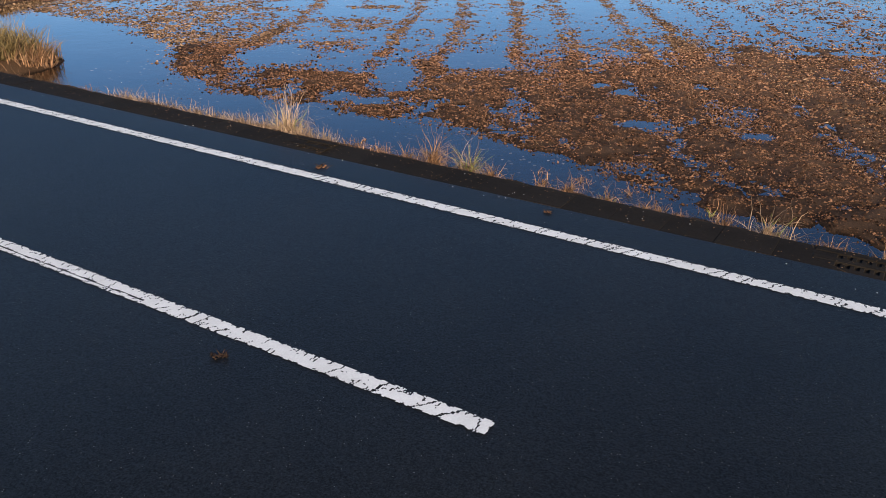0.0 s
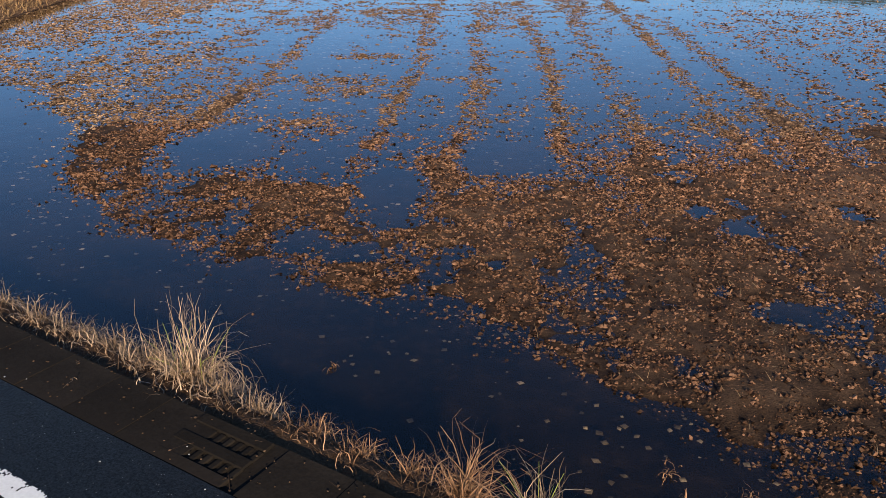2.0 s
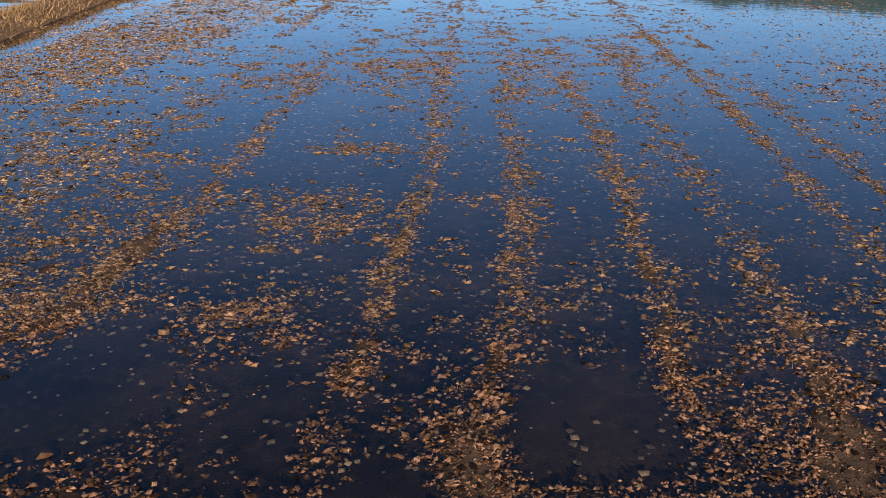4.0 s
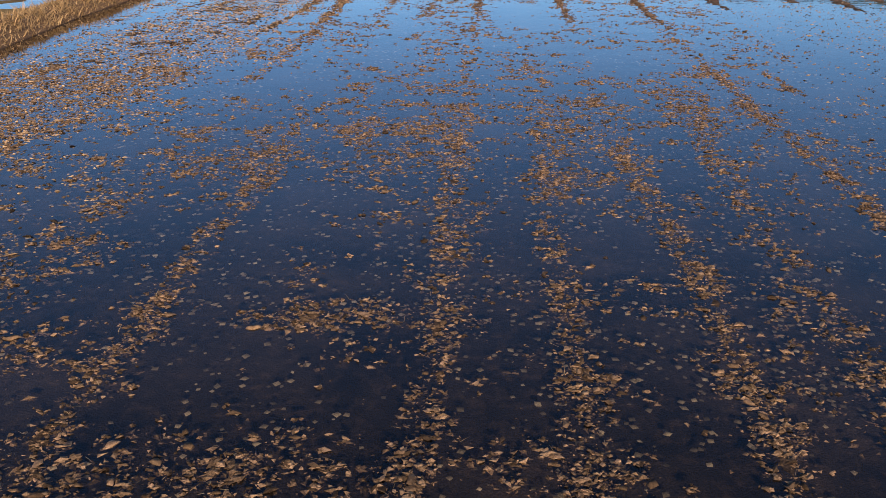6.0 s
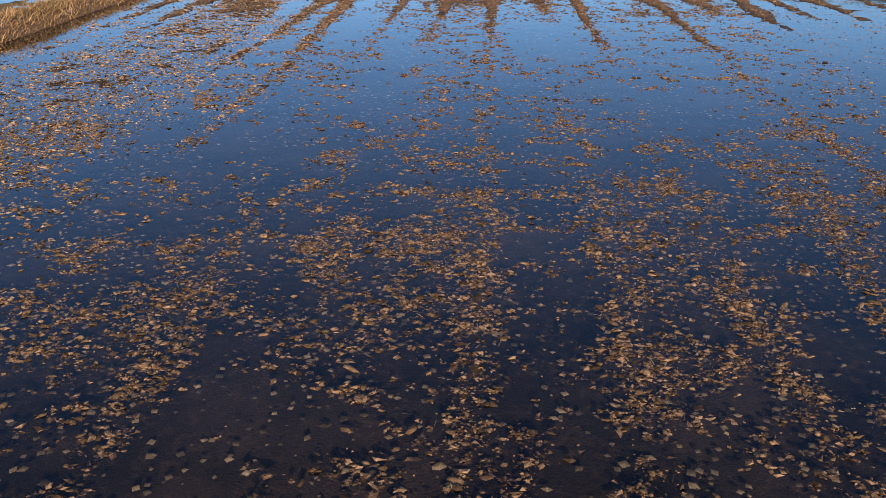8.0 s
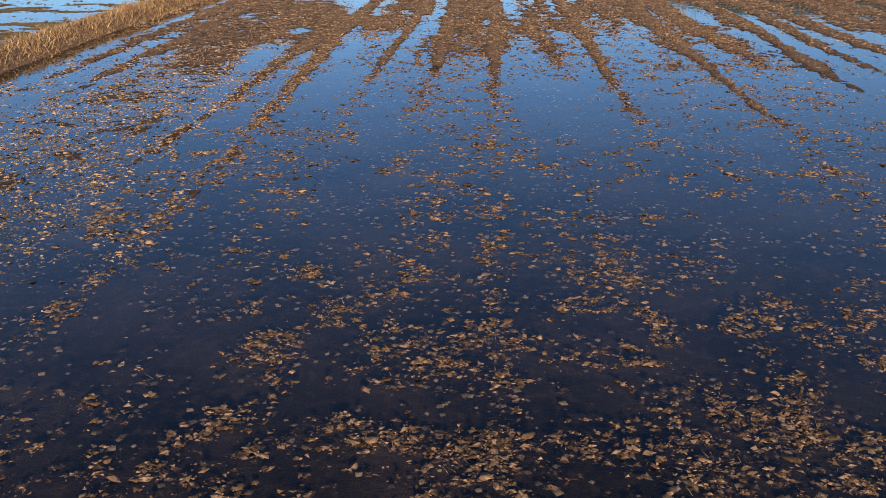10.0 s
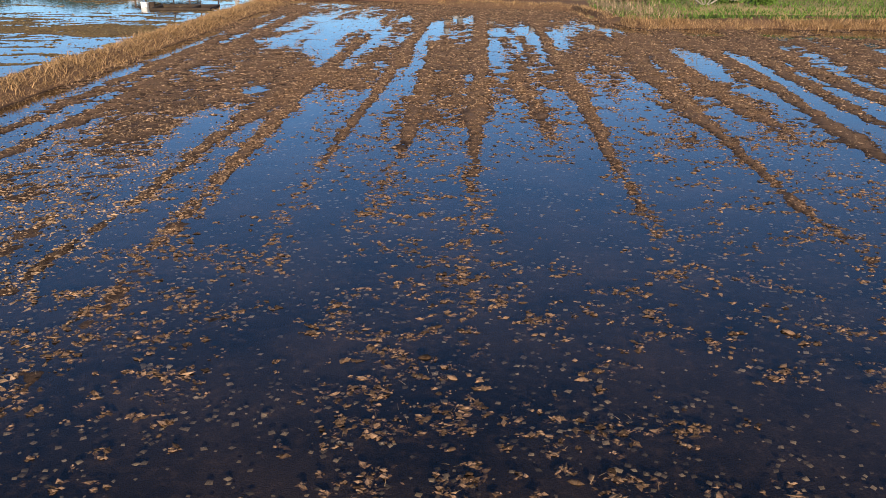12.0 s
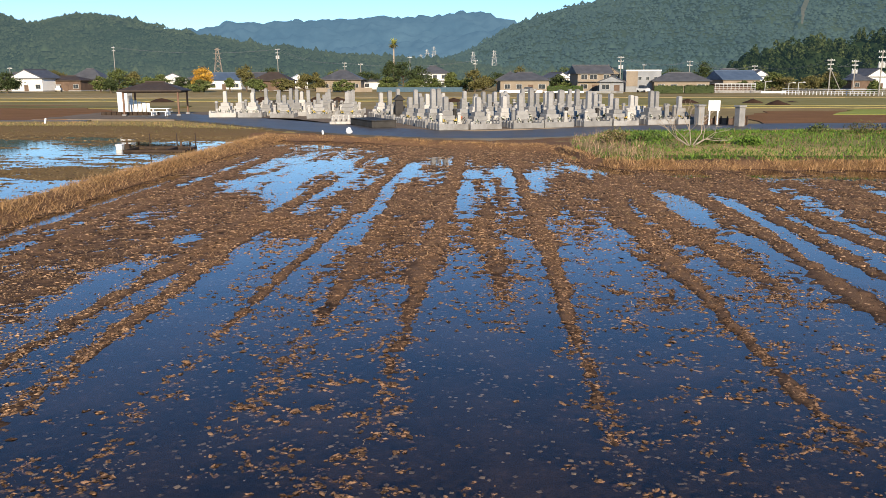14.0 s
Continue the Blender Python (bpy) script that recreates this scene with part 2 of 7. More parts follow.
M_LEAF_MID = surface("mid_leaf", (0.068, 0.090, 0.028), (0.15, 0.175, 0.058), 0.5, 4, 0.8, 0, island=0.5)
M_LEAF_OLIVE = surface("olive_leaf", (0.09, 0.085, 0.03), (0.17, 0.155, 0.06), 0.5, 4, 0.85, 0, island=0.45)
M_LEAF_GOLD = surface("golden_leaf", (0.42, 0.22, 0.03), (0.66, 0.40, 0.07), 0.6, 4, 0.85, 0, island=0.4)
M_BARK = surface("bark", (0.07, 0.05, 0.035), (0.16, 0.12, 0.085), 2, 18, 0.95, 0.6, 0.02)
M_TWIG = surface("bare_twig", (0.26, 0.21, 0.16), (0.42, 0.36, 0.29), 5, 30, 0.9, 0.2, 0.004)
# third colour of each: emission painted in as air haze
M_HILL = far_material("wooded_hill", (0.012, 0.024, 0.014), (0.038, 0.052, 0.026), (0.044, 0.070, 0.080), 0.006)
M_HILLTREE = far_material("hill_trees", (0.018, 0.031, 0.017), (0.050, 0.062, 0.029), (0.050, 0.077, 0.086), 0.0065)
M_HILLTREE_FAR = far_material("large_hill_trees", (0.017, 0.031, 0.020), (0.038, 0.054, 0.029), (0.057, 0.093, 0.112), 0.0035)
# near trees emit faintly, a little haze added to their own greens
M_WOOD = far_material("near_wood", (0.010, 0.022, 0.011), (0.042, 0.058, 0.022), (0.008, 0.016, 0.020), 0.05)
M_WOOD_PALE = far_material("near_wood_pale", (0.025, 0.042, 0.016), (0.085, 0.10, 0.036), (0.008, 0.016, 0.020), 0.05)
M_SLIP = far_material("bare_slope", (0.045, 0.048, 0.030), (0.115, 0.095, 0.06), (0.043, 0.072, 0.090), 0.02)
# haze sits in the bluish base colours here too, besides the emission
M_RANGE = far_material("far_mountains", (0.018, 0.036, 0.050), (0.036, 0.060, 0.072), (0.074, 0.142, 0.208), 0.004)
M_WHITEWALL = surface("white_plaster", (0.68, 0.67, 0.64), (0.82, 0.81, 0.78), 0.5, 6, 0.85, 0.1)
M_BEIGE = surface("beige_wall", (0.21, 0.17, 0.125), (0.31, 0.26, 0.20), 0.4, 6, 0.85, 0.1)
M_GREYWALL = surface("grey_siding", (0.20, 0.21, 0.22), (0.32, 0.33, 0.34), 0.4, 6, 0.8, 0.1)
M_BROWNWALL = surface("brown_wood_wall", (0.09, 0.06, 0.045), (0.18, 0.125, 0.09), 0.6, 8, 0.85, 0.2)
M_ROOF = surface("dark_roof_tile", (0.055, 0.058, 0.066), (0.12, 0.122, 0.13), 0.5, 4, 0.5, 0.5, 0.04)
M_ROOF_BLUE = surface("blue_roof_tile", (0.05, 0.075, 0.12), (0.10, 0.14, 0.2), 0.5, 4, 0.45, 0.5, 0.04)
M_ROOF_BROWN = surface("brown_roof_tile", (0.045, 0.034, 0.028), (0.085, 0.066, 0.054), 0.5, 4, 0.6, 0.5, 0.04)
M_GLASS = surface("window_glass", (0.02, 0.024, 0.028), (0.05, 0.056, 0.06), 0.5, 3, 0.12, 0, spec=0.6)
M_FRAME = surface("window_frame", (0.35, 0.34, 0.32), (0.5, 0.49, 0.46), 2, 20, 0.6, 0.1)
M_POLE = surface("concrete_pole", (0.24, 0.225, 0.20), (0.36, 0.34, 0.31), 0.8, 12, 0.85, 0.2)
M_STEEL = surface("galvanised_steel", (0.38, 0.38, 0.37), (0.55, 0.55, 0.53), 1.5, 18, 0.5, 0.1, metal=0.3)
M_PYLON = surface("pylon_steel", (0.35, 0.25, 0.18), (0.5, 0.4, 0.32), 1.0, 9, 0.6, 0.1)
M_WIRE = surface("cable", (0.14, 0.15, 0.16), (0.22, 0.23, 0.24), 1, 9, 0.7, 0)
M_WHITE = surface("white_paint", (0.70, 0.70, 0.69), (0.86, 0.86, 0.85), 1.2, 14, 0.55, 0.1)
M_TIMBER = surface("weathered_timber", (0.030, 0.021, 0.016), (0.075, 0.054, 0.040), 2.5, 30, 0.9, 0.4, 0.006)
M_SHED = surface("grey_metal_box", (0.22, 0.22, 0.22), (0.36, 0.36, 0.35), 1, 12, 0.5, 0.1)
M_REDBROWN = surface("brown_steel_post", (0.13, 0.075, 0.05), (0.22, 0.13, 0.09), 2, 20, 0.6, 0.1)
M_NET = surface("blue_mesh_fence", (0.05, 0.09, 0.12), (0.09, 0.145, 0.185), 2, 12, 0.7, 0)


# ---- mesh helpers ----


def fast_mesh(name, verts, quads=None, tris=None, smooth=False):
    """A mesh from arrays of corners and faces."""
    quads = np.zeros((0, 4), int) if quads is None else np.asarray(quads, int)
    tris = np.zeros((0, 3), int) if tris is None else np.asarray(tris, int)
    me = bpy.data.meshes.new(name)
    me.vertices.add(len(verts))
    me.vertices.foreach_set("co", np.asarray(verts, np.float32).ravel())
    loops = np.concatenate([quads.ravel(), tris.ravel()])
    me.loops.add(len(loops))
    me.loops.foreach_set("vertex_index", loops.astype(np.int32))
    sizes = np.concatenate([np.full(len(quads), 4), np.full(len(tris), 3)])
    me.polygons.add(len(sizes))
    me.polygons.foreach_set("loop_start", np.concatenate([[0], np.cumsum(sizes)[:-1]]).astype(np.int32))
    me.polygons.foreach_set("use_smooth", np.full(len(sizes), smooth))
    me.update(calc_edges=True)
    me.validate()
    return me


def sheet(name, verts, quads=None, tris=None, material=None, smooth=False, label="", category="", kind="structure", parent=None):
    me = fast_mesh(name, verts, quads, tris, smooth)
    me.materials.append(material)
    ob = new(name, me)
    ob.parent = parent
    return tagged(ob, label, category, "", kind)


def grid_quads(nx, ny):
    i = np.arange((nx - 1) * (ny - 1))
    a = (i // (nx - 1)) * nx + i % (nx - 1)
    return np.stack([a, a + 1, a + nx + 1, a + nx], 1)


def lattice(x, y, seed):
    """Smooth random field between 0 and 1, one cell a unit."""
    xi, yi = np.floor(x).astype(np.int64), np.floor(y).astype(np.int64)
    fx, fy = x - xi, y - yi
    fx, fy = fx * fx * (3 - 2 * fx), fy * fy * (3 - 2 * fy)

    def at(a, b):
        h = (a * 374761393 + b * 668265263 + seed * 974634777) & 0xFFFFFFFF
        h = ((h ^ (h >> 13)) * 1274126177) & 0xFFFFFFFF
        return ((h ^ (h >> 16)) & 0xFFFF) / 65535.0

    top = at(xi, yi) * (1 - fx) + at(xi + 1, yi) * fx
    low = at(xi, yi + 1) * (1 - fx) + at(xi + 1, yi + 1) * fx
    return top * (1 - fy) + low * fy


def fractal(x, y, seed, octaves=3):
    out, amp, tot = 0, 1.0, 0
    for k in range(octaves):
        out, tot = out + amp * lattice(x * 2**k + 17.3 * k, y * 2**k - 9.1 * k, seed + k), tot + amp
        amp *= 0.55
    return out / tot - 0.5


def ease(v, a, b):
    t = np.clip((v - a) / (b - a), 0, 1)
    return t * t * (3 - 2 * t)


def part(name, bm, material, parent, label="", smooth=False):
    me = bpy.data.meshes.new(name)
    bm.to_mesh(me)
    bm.free()
    me.materials.append(material)
    if smooth:
        me.polygons.foreach_set("use_smooth", [True] * len(me.polygons))
    ob = new(name, me)
    ob.parent = parent
    if label:
        ob["label"] = label
    return ob


def box(sx, sy, sz, x=0, y=0, z=0, bevel=0.0, taper=1.0, bm=None, turn=0.0):
    """A box that stands on z, its edges rounded off, its top drawn in by taper."""
    own = bmesh.new()
    bmesh.ops.create_cube(own, size=1)
    for v in own.verts:
        k = taper if v.co.z > 0 else 1
        v.co = Vector((v.co.x * sx * k, v.co.y * sy * k, (v.co.z + 0.5) * sz))
    if bevel:
        bmesh.ops.bevel(own, geom=own.edges[:], offset=bevel, segments=1, affect="EDGES")
    bmesh.ops.transform(own, matrix=Matrix.Translation((x, y, z)) @ Matrix.Rotation(radians(turn), 4, "Z"), verts=own.verts[:])
    return merge(bm, own)


def merge(bm, own):
    if bm is None:
        return own
    me = bpy.data.meshes.new("tmp")
    own.to_mesh(me)
    own.free()
    bm.from_mesh(me)
    bpy.data.meshes.remove(me)
    return bm


def rod(a, b, r0, r1=None, sides=6, bm=None):
    """A tapered round bar from a to b."""
    a, b = Vector(a), Vector(b)
    own = bmesh.new()
    bmesh.ops.create_cone(own, cap_ends=True, segments=sides, radius1=r0, radius2=r0 if r1 is None else r1, depth=(b - a).length)
    m = Matrix.Translation((a + b) / 2) @ (b - a).to_track_quat("Z", "Y").to_matrix().to_4x4()
    bmesh.ops.transform(own, matrix=m, verts=own.verts[:])
    return merge(bm, own)


def poly(points, bm=None):
    bm = bm or bmesh.new()
    bm.faces.new([bm.verts.new(p) for p in points])
    return bm


def thing(name, m, label, category, group="", kind=""):
    ob = new(name)
    ob.empty_display_size = 0.2
    ob.matrix_basis = m
    return tagged(ob, label, category, group, kind)


def blades(roots, length, width, lean, droop, rng, steps=3, towards=None, tangle=0.0):
    """Ribbons that rise from roots, lean out and hang over. Returns corners and quads."""
    n = len(roots)
    az = rng.uniform(0, 2 * np.pi, n) if towards is None else towards + rng.normal(0, 0.7, n)
    out = np.stack([np.cos(az), np.sin(az)], 1)
    side = np.stack([-out[:, 1], out[:, 0]], 1)
    spin = rng.uniform(-1.2, 1.2, n)
    side = side * np.cos(spin)[:, None] + out * np.sin(spin)[:, None]
    ln, ang, dr = (np.broadcast_to(np.asarray(v, float), n).copy() for v in (length, lean, droop))
    pos = np.array(roots, float)
    rows = []
    for k in range(steps + 1):
        w = np.broadcast_to(width, n) * (1 - 0.8 * k / steps) * 0.5
        off = np.concatenate([side * w[:, None], np.zeros((n, 1))], 1)
        rows += [pos - off, pos + off]
        step = ln / steps
        pos = pos + np.concatenate([out * (np.sin(ang) * step)[:, None], (np.cos(ang) * step)[:, None]], 1)
        ang = ang + dr / steps
        if tangle:
            az = az + rng.normal(0, tangle, n)
            out = np.stack([np.cos(az), np.sin(az)], 1)
            ang = ang + rng.normal(0, tangle * 0.6, n)
    v = np.stack(rows, 1).reshape(-1, 3)
    base = np.arange(n)[:, None] * (2 * steps + 2)
    q = np.concatenate([base + np.array([2 * k, 2 * k + 1, 2 * k + 3, 2 * k + 2]) for k in range(steps)])
    return v, q


def lumps(centres, size, rng, flat=0.8):
    """Small uneven solids of twenty faces, one at each centre. Returns corners and triangles."""
    g = (1 + 5**0.5) / 2
    v = np.array([(-1, g, 0), (1, g, 0), (-1, -g, 0), (1, -g, 0), (0, -1, g), (0, 1, g), (0, -1, -g), (0, 1, -g), (g, 0, -1), (g, 0, 1), (-g, 0, -1), (-g, 0, 1)]) / 1.9
    f = np.array([(0, 11, 5), (0, 5, 1), (0, 1, 7), (0, 7, 10), (0, 10, 11), (1, 5, 9), (5, 11, 4), (11, 10, 2), (10, 7, 6), (7, 1, 8),
                  (3, 9, 4), (3, 4, 2), (3, 2, 6), (3, 6, 8), (3, 8, 9), (4, 9, 5), (2, 4, 11), (6, 2, 10), (8, 6, 7), (9, 8, 1)])
    n = len(centres)
    s = np.broadcast_to(size, n)[:, None, None] * rng.uniform(0.7, 1.3, (n, 12, 1))
    a = rng.uniform(0, 2 * np.pi, n)
    c, d = np.cos(a)[:, None], np.sin(a)[:, None]
    u = np.stack([v[:, 0] * c - v[:, 1] * d, v[:, 0] * d + v[:, 1] * c, np.broadcast_to(v[:, 2], (n, 12)) * flat], 2)
    return (np.asarray(centres)[:, None] + u * s).reshape(-1, 3), (np.arange(n)[:, None, None] * 12 + f).reshape(-1, 3)


def crowns(centres, size, rng, flat=1.1):
    """Tree crowns far off: uneven four-sided tops. Returns corners and triangles."""
    v = np.array([(1, 0, 0), (0, 1, 0), (-1, 0, 0), (0, -1, 0), (0, 0, 1), (0, 0, -1)], float)
    f = np.array([(0, 1, 4), (1, 2, 4), (2, 3, 4), (3, 0, 4)])
    n = len(centres)
    a = rng.uniform(0, 2 * np.pi, n)
    c, d = np.cos(a)[:, None], np.sin(a)[:, None]
    u = np.stack([v[:, 0] * c - v[:, 1] * d, v[:, 0] * d + v[:, 1] * c, np.broadcast_to(v[:, 2], (n, 6)) * flat], 2)
    s = np.broadcast_to(size, n)[:, None, None] * rng.uniform(0.7, 1.35, (n, 6, 1))
    return (np.asarray(centres)[:, None] + u * s).reshape(-1, 3), (np.arange(n)[:, None, None] * 6 + f).reshape(-1, 3)


# ---- the lie of the land ----
U, N = np.array([0.8717, -0.4901]), np.array([0.4901, 0.8717])   # along the road, and across it towards the field
ROAD_Z, EDGE, GUTTER, BANK = 0.435, 5.78, 6.27, 6.95


def at_road(s, n, z=ROAD_Z):
    return (s * U[0] + n * N[0], s * U[1] + n * N[1], z)


def bund_x(y):
    return np.interp(y, [10, 15, 18, 21, 24, 30, 35, 40, 50, 80, 90], [-12.0, -12.2, -12.8, -13.0, -13.0, -13.2, -13.6, -14.0, -14.25, -14.25, -14.0])


def far_y(x):
    return np.interp(x, [-16, -12, -7.6, -1.4, 4.8, 5.8, 7.2, 30], [89, 87.2, 86, 80.8, 79.2, 72.5, 69.6, 69.8])


def patch(x, y, px, py, rx, ry, h):
    d = ((x - px) / rx) ** 2 + ((y - py) / ry) ** 2
    return h * np.exp(-d * d)


# ridges left by the plough: half width, then along the field (y, x, strength)
ROWS_MIDDLE = (
    (0.16, ((13.6, -1.33, 0.3), (15.3, -1.2, 0.8), (17.5, -1.06, 0.9), (20, -0.88, 0.95), (24.5, -1.0, 0.9), (30, -0.87, 0.9), (33, -0.86, 0.55), (40, -0.88, 0.5), (46, -0.8, 0.9), (54, -0.73, 1.0), (80, -0.66, 0.95))),
    (0.20, ((13.2, -0.14, 0.7), (15.0, -0.08, 0.7), (16.0, 0.17, 0.6), (18.4, 0.3, 0.6), (20, 0.42, 0.6), (22.6, 0.41, 0.8), (24, 0.35, 0.3), (27.5, 0.5, 0.7), (29.5, 0.48, 0.5), (31, 0.6, 0.1))),
    (0.17, ((14.7, 1.5, 0.8), (18, 1.75, 0.9), (21.5, 1.85, 1.0), (23.3, 1.88, 1.0), (25.3, 1.75, 0.95), (27.5, 1.68, 0.75), (29.6, 1.78, 0.65), (31.5, 1.76, 0.2))),
    (0.15, ((38.2, 2.0, 0.3), (40, 2.06, 0.75), (45, 2.05, 0.95), (56, 2.15, 1.0), (78, 2.2, 0.85))),
    (0.18, ((44, 1.05, 0.2), (47, 0.95, 0.55), (54, 0.5, 0.55), (66, 0.35, 0.6))),
)
ROWS_EAST = (
    (0.16, ((11.8, 4.36, 0.5), (14.5, 4.33, 0.9), (17, 4.28, 0.95), (19, 4.38, 0.95), (22, 4.55, 1.0), (26, 4.68, 1.0), (30, 4.66, 1.0), (34, 4.62, 0.75), (37, 4.6, 0.3), (39.5, 4.85, 0.6), (41.5, 4.75, 0.95), (46, 4.83, 0.95), (55, 4.88, 0.9), (62, 5.4, 0.85), (68, 5.6, 0.9))),
    (0.25, ((12.5, 2.58, 0.6), (15.6, 2.76, 0.75), (18.5, 2.93, 0.65), (20.6, 2.95, 0.45), (24, 3.0, 0.45), (29.6, 3.3, 0.5), (31, 3.3, 0.2))),
    (0.20, ((11.5, 5.05, 0.6), (13.6, 5.13, 0.95), (15.5, 5.28, 0.95), (19, 5.48, 0.95), (22.5, 5.56, 0.85), (26.4, 5.55, 0.65), (28, 5.55, 0.1))),
    (0.14, ((31.6, 6.0, 0.9), (33.4, 5.9, 0.9))),
    (0.26, ((14, 6.8, 0.8), (17.4, 6.86, 0.95), (19.5, 6.95, 0.8), (23, 7.07, 0.6), (27, 7.05, 0.5))),
    (0.20, ((15.5, 8.28, 0.6), (18.5, 8.2, 0.8), (22, 8.25, 0.85), (26, 8.42, 0.8), (31, 8.66, 0.7), (36, 8.9, 0.5))),
    (0.24, ((17, 10.0, 0.6), (22, 10.05, 0.75), (28, 10.1, 0.7), (33, 10.5, 0.5))),
    (0.26, ((19, 11.2, 0.6), (26.2, 11.6, 0.7), (31, 12.1, 0.5))),
    (0.19, ((42, 7.7, 0.5), (46, 7.7, 0.9), (48, 7.83, 0.85), (52, 8.05, 0.9), (57, 8.3, 0.85), (66, 8.5, 0.9))),
    (0.20, ((46.5, 6.5, 0.5), (49, 6.43, 0.85), (52.6, 6.25, 0.9), (56, 6.2, 0.95), (62, 6.3, 0.95), (67, 6.4, 0.9))),
    (0.20, ((43, 9.2, 0.5), (49.5, 9.1, 0.9), (52.5, 9.25, 0.95), (56, 9.5, 0.9), (65, 9.9, 0.8))),
    (0.24, ((43, 10.7, 0.6), (52, 10.6, 0.9), (57, 10.65, 0.95), (66, 11.0, 0.8))),
)
ROWS_WEST = (
    (0.19, ((14.6, -4.4, 0.8), (15.5, -4.15, 0.95), (17.5, -3.9, 0.9), (19.7, -3.78, 0.8), (22, -3.77, 0.75), (26, -3.65, 0.6), (29, -3.78, 0.35))),
    (0.20, ((31.5, -5.6, 0.4), (34, -5.5, 0.8), (37, -5.4, 1.0), (40, -5.5, 0.95), (45, -5.65, 0.9), (53, -6.0, 0.9), (60, -5.9, 0.85), (66, -5.7, 0.5))),
    (0.13, ((36.8, -4.0, 0.8), (37.4, -3.85, 0.3), (39.9, -3.8, 0.6), (43, -3.88, 0.6), (47, -3.85, 0.8), (54, -3.7, 0.9), (64, -3.55, 0.85), (74, -3.4, 0.7))),
    (0.17, ((41, -2.5, 0.4), (44, -2.4, 0.7), (54, -2.45, 0.8), (64, -2.5, 0.7))),
    (0.19, ((34, -7.0, 0.6), (37, -6.9, 0.9), (42, -6.65, 0.95), (46, -6.65, 0.95), (53, -6.45, 0.8), (58, -6.9, 0.7))),
    (0.22, ((21, -5.5, 0.35), (25, -5.3, 0.5), (28.5, -5.2, 0.4))),
)
FAR_EAST = tuple((0.26, ((30, x, 0.5), (44, x, 0.75), (66, x + 0.8, 0.8))) for x in (12.2, 13.8, 15.5, 17.3))
FAR_WEST = tuple((0.24, ((30, x + 0.3, 0.6), (48, x, 0.75), (80, x - 0.4, 0.7))) for x in (-10.7, -11.9))
ROWS = ROWS_MIDDLE + ROWS_EAST + ROWS_WEST + FAR_EAST + FAR_WEST
# thick spots of straw and clods: place, half widths, strength
PATCHES_ROADSIDE = (
    (-4.6, 15.1, 1.0, 0.6, 0.07), (-2.2, 12.9, 2.6, 0.75, 0.075), (-5.2, 14.2, 0.9, 1.3, 0.06), (1.3, 12.6, 1.7, 1.7, 0.075),
    (3.6, 12.6, 2.1, 3.0, 0.095), (6.5, 12.5, 3.0, 6.0, 0.1), (2.2, 15.2, 0.6, 1.2, 0.04), (6.4, 16.5, 0.5, 1.8, 0.085), (8.6, 15.5, 1.3, 1.8, 0.08), (4.6, 9.0, 2.6, 1.6, 0.06),
    (0.2, 10.9, 1.6, 0.8, 0.05), (-0.2, 14.6, 0.35, 1.5, 0.06), (-5.0, 12.0, 0.9, 0.6, 0.03), (-4.3, 15.2, 2.0, 2.2, 0.035),
    (-2.2, 15.9, 0.75, 0.55, 0.07), (-4.6, 16.0, 1.1, 1.4, 0.06), (-1.9, 18.3, 0.85, 0.6, 0.055),
)
PATCHES_NEAR = (
    (-1.9, 21.6, 0.85, 0.36, 0.085), (0.75, 26.1, 0.85, 0.32, 0.09), (-1.5, 28.4, 0.9, 0.6, 0.065), (-2.5, 28.2, 0.35, 1.0, 0.055),
    (0.54, 33.8, 0.34, 0.8, 0.1), (-4.2, 26.8, 0.6, 0.45, 0.055), (-3.5, 26.9, 0.5, 0.35, 0.05), (1.2, 27.6, 0.7, 0.9, 0.035),
    (3.4, 30.0, 0.7, 1.8, 0.05), (1.35, 30.4, 0.5, 0.35, 0.055), (-1.7, 26.6, 1.3, 1.5, 0.03), (0.8, 29.2, 0.8, 1.4, 0.03),
    (-4.3, 18.0, 0.9, 0.5, 0.05), (-2.3, 19.0, 1.2, 0.8, 0.035), (-4.6, 37.3, 0.55, 0.5, 0.06), (-4.7, 39.6, 0.8, 0.35, 0.07),
    (4.4, 37.2, 0.4, 0.7, 0.05), (4.2, 33.4, 0.8, 0.8, 0.05),
)
PATCHES_SIDES = (
    (-9.2, 32.0, 2.0, 7.0, 0.14), (-8.7, 41.0, 1.6, 9.0, 0.11), (-10.0, 25.5, 1.3, 3.5, 0.15), (-11.6, 21.6, 1.3, 2.2, 0.13), (-5.6, 18.3, 1.9, 2.3, 0.05), (-6.9, 21.0, 1.4, 2.6, 0.05),
    (-7.2, 17.5, 0.8, 1.6, 0.06), (15.0, 20.0, 6.0, 12.0, 0.09), (12.0, 34.0, 5.0, 12.0, 0.05), (-2.2, 37.2, 0.8, 0.22, 0.06), (-1.7, 39.8, 0.9, 0.3, 0.05),
)
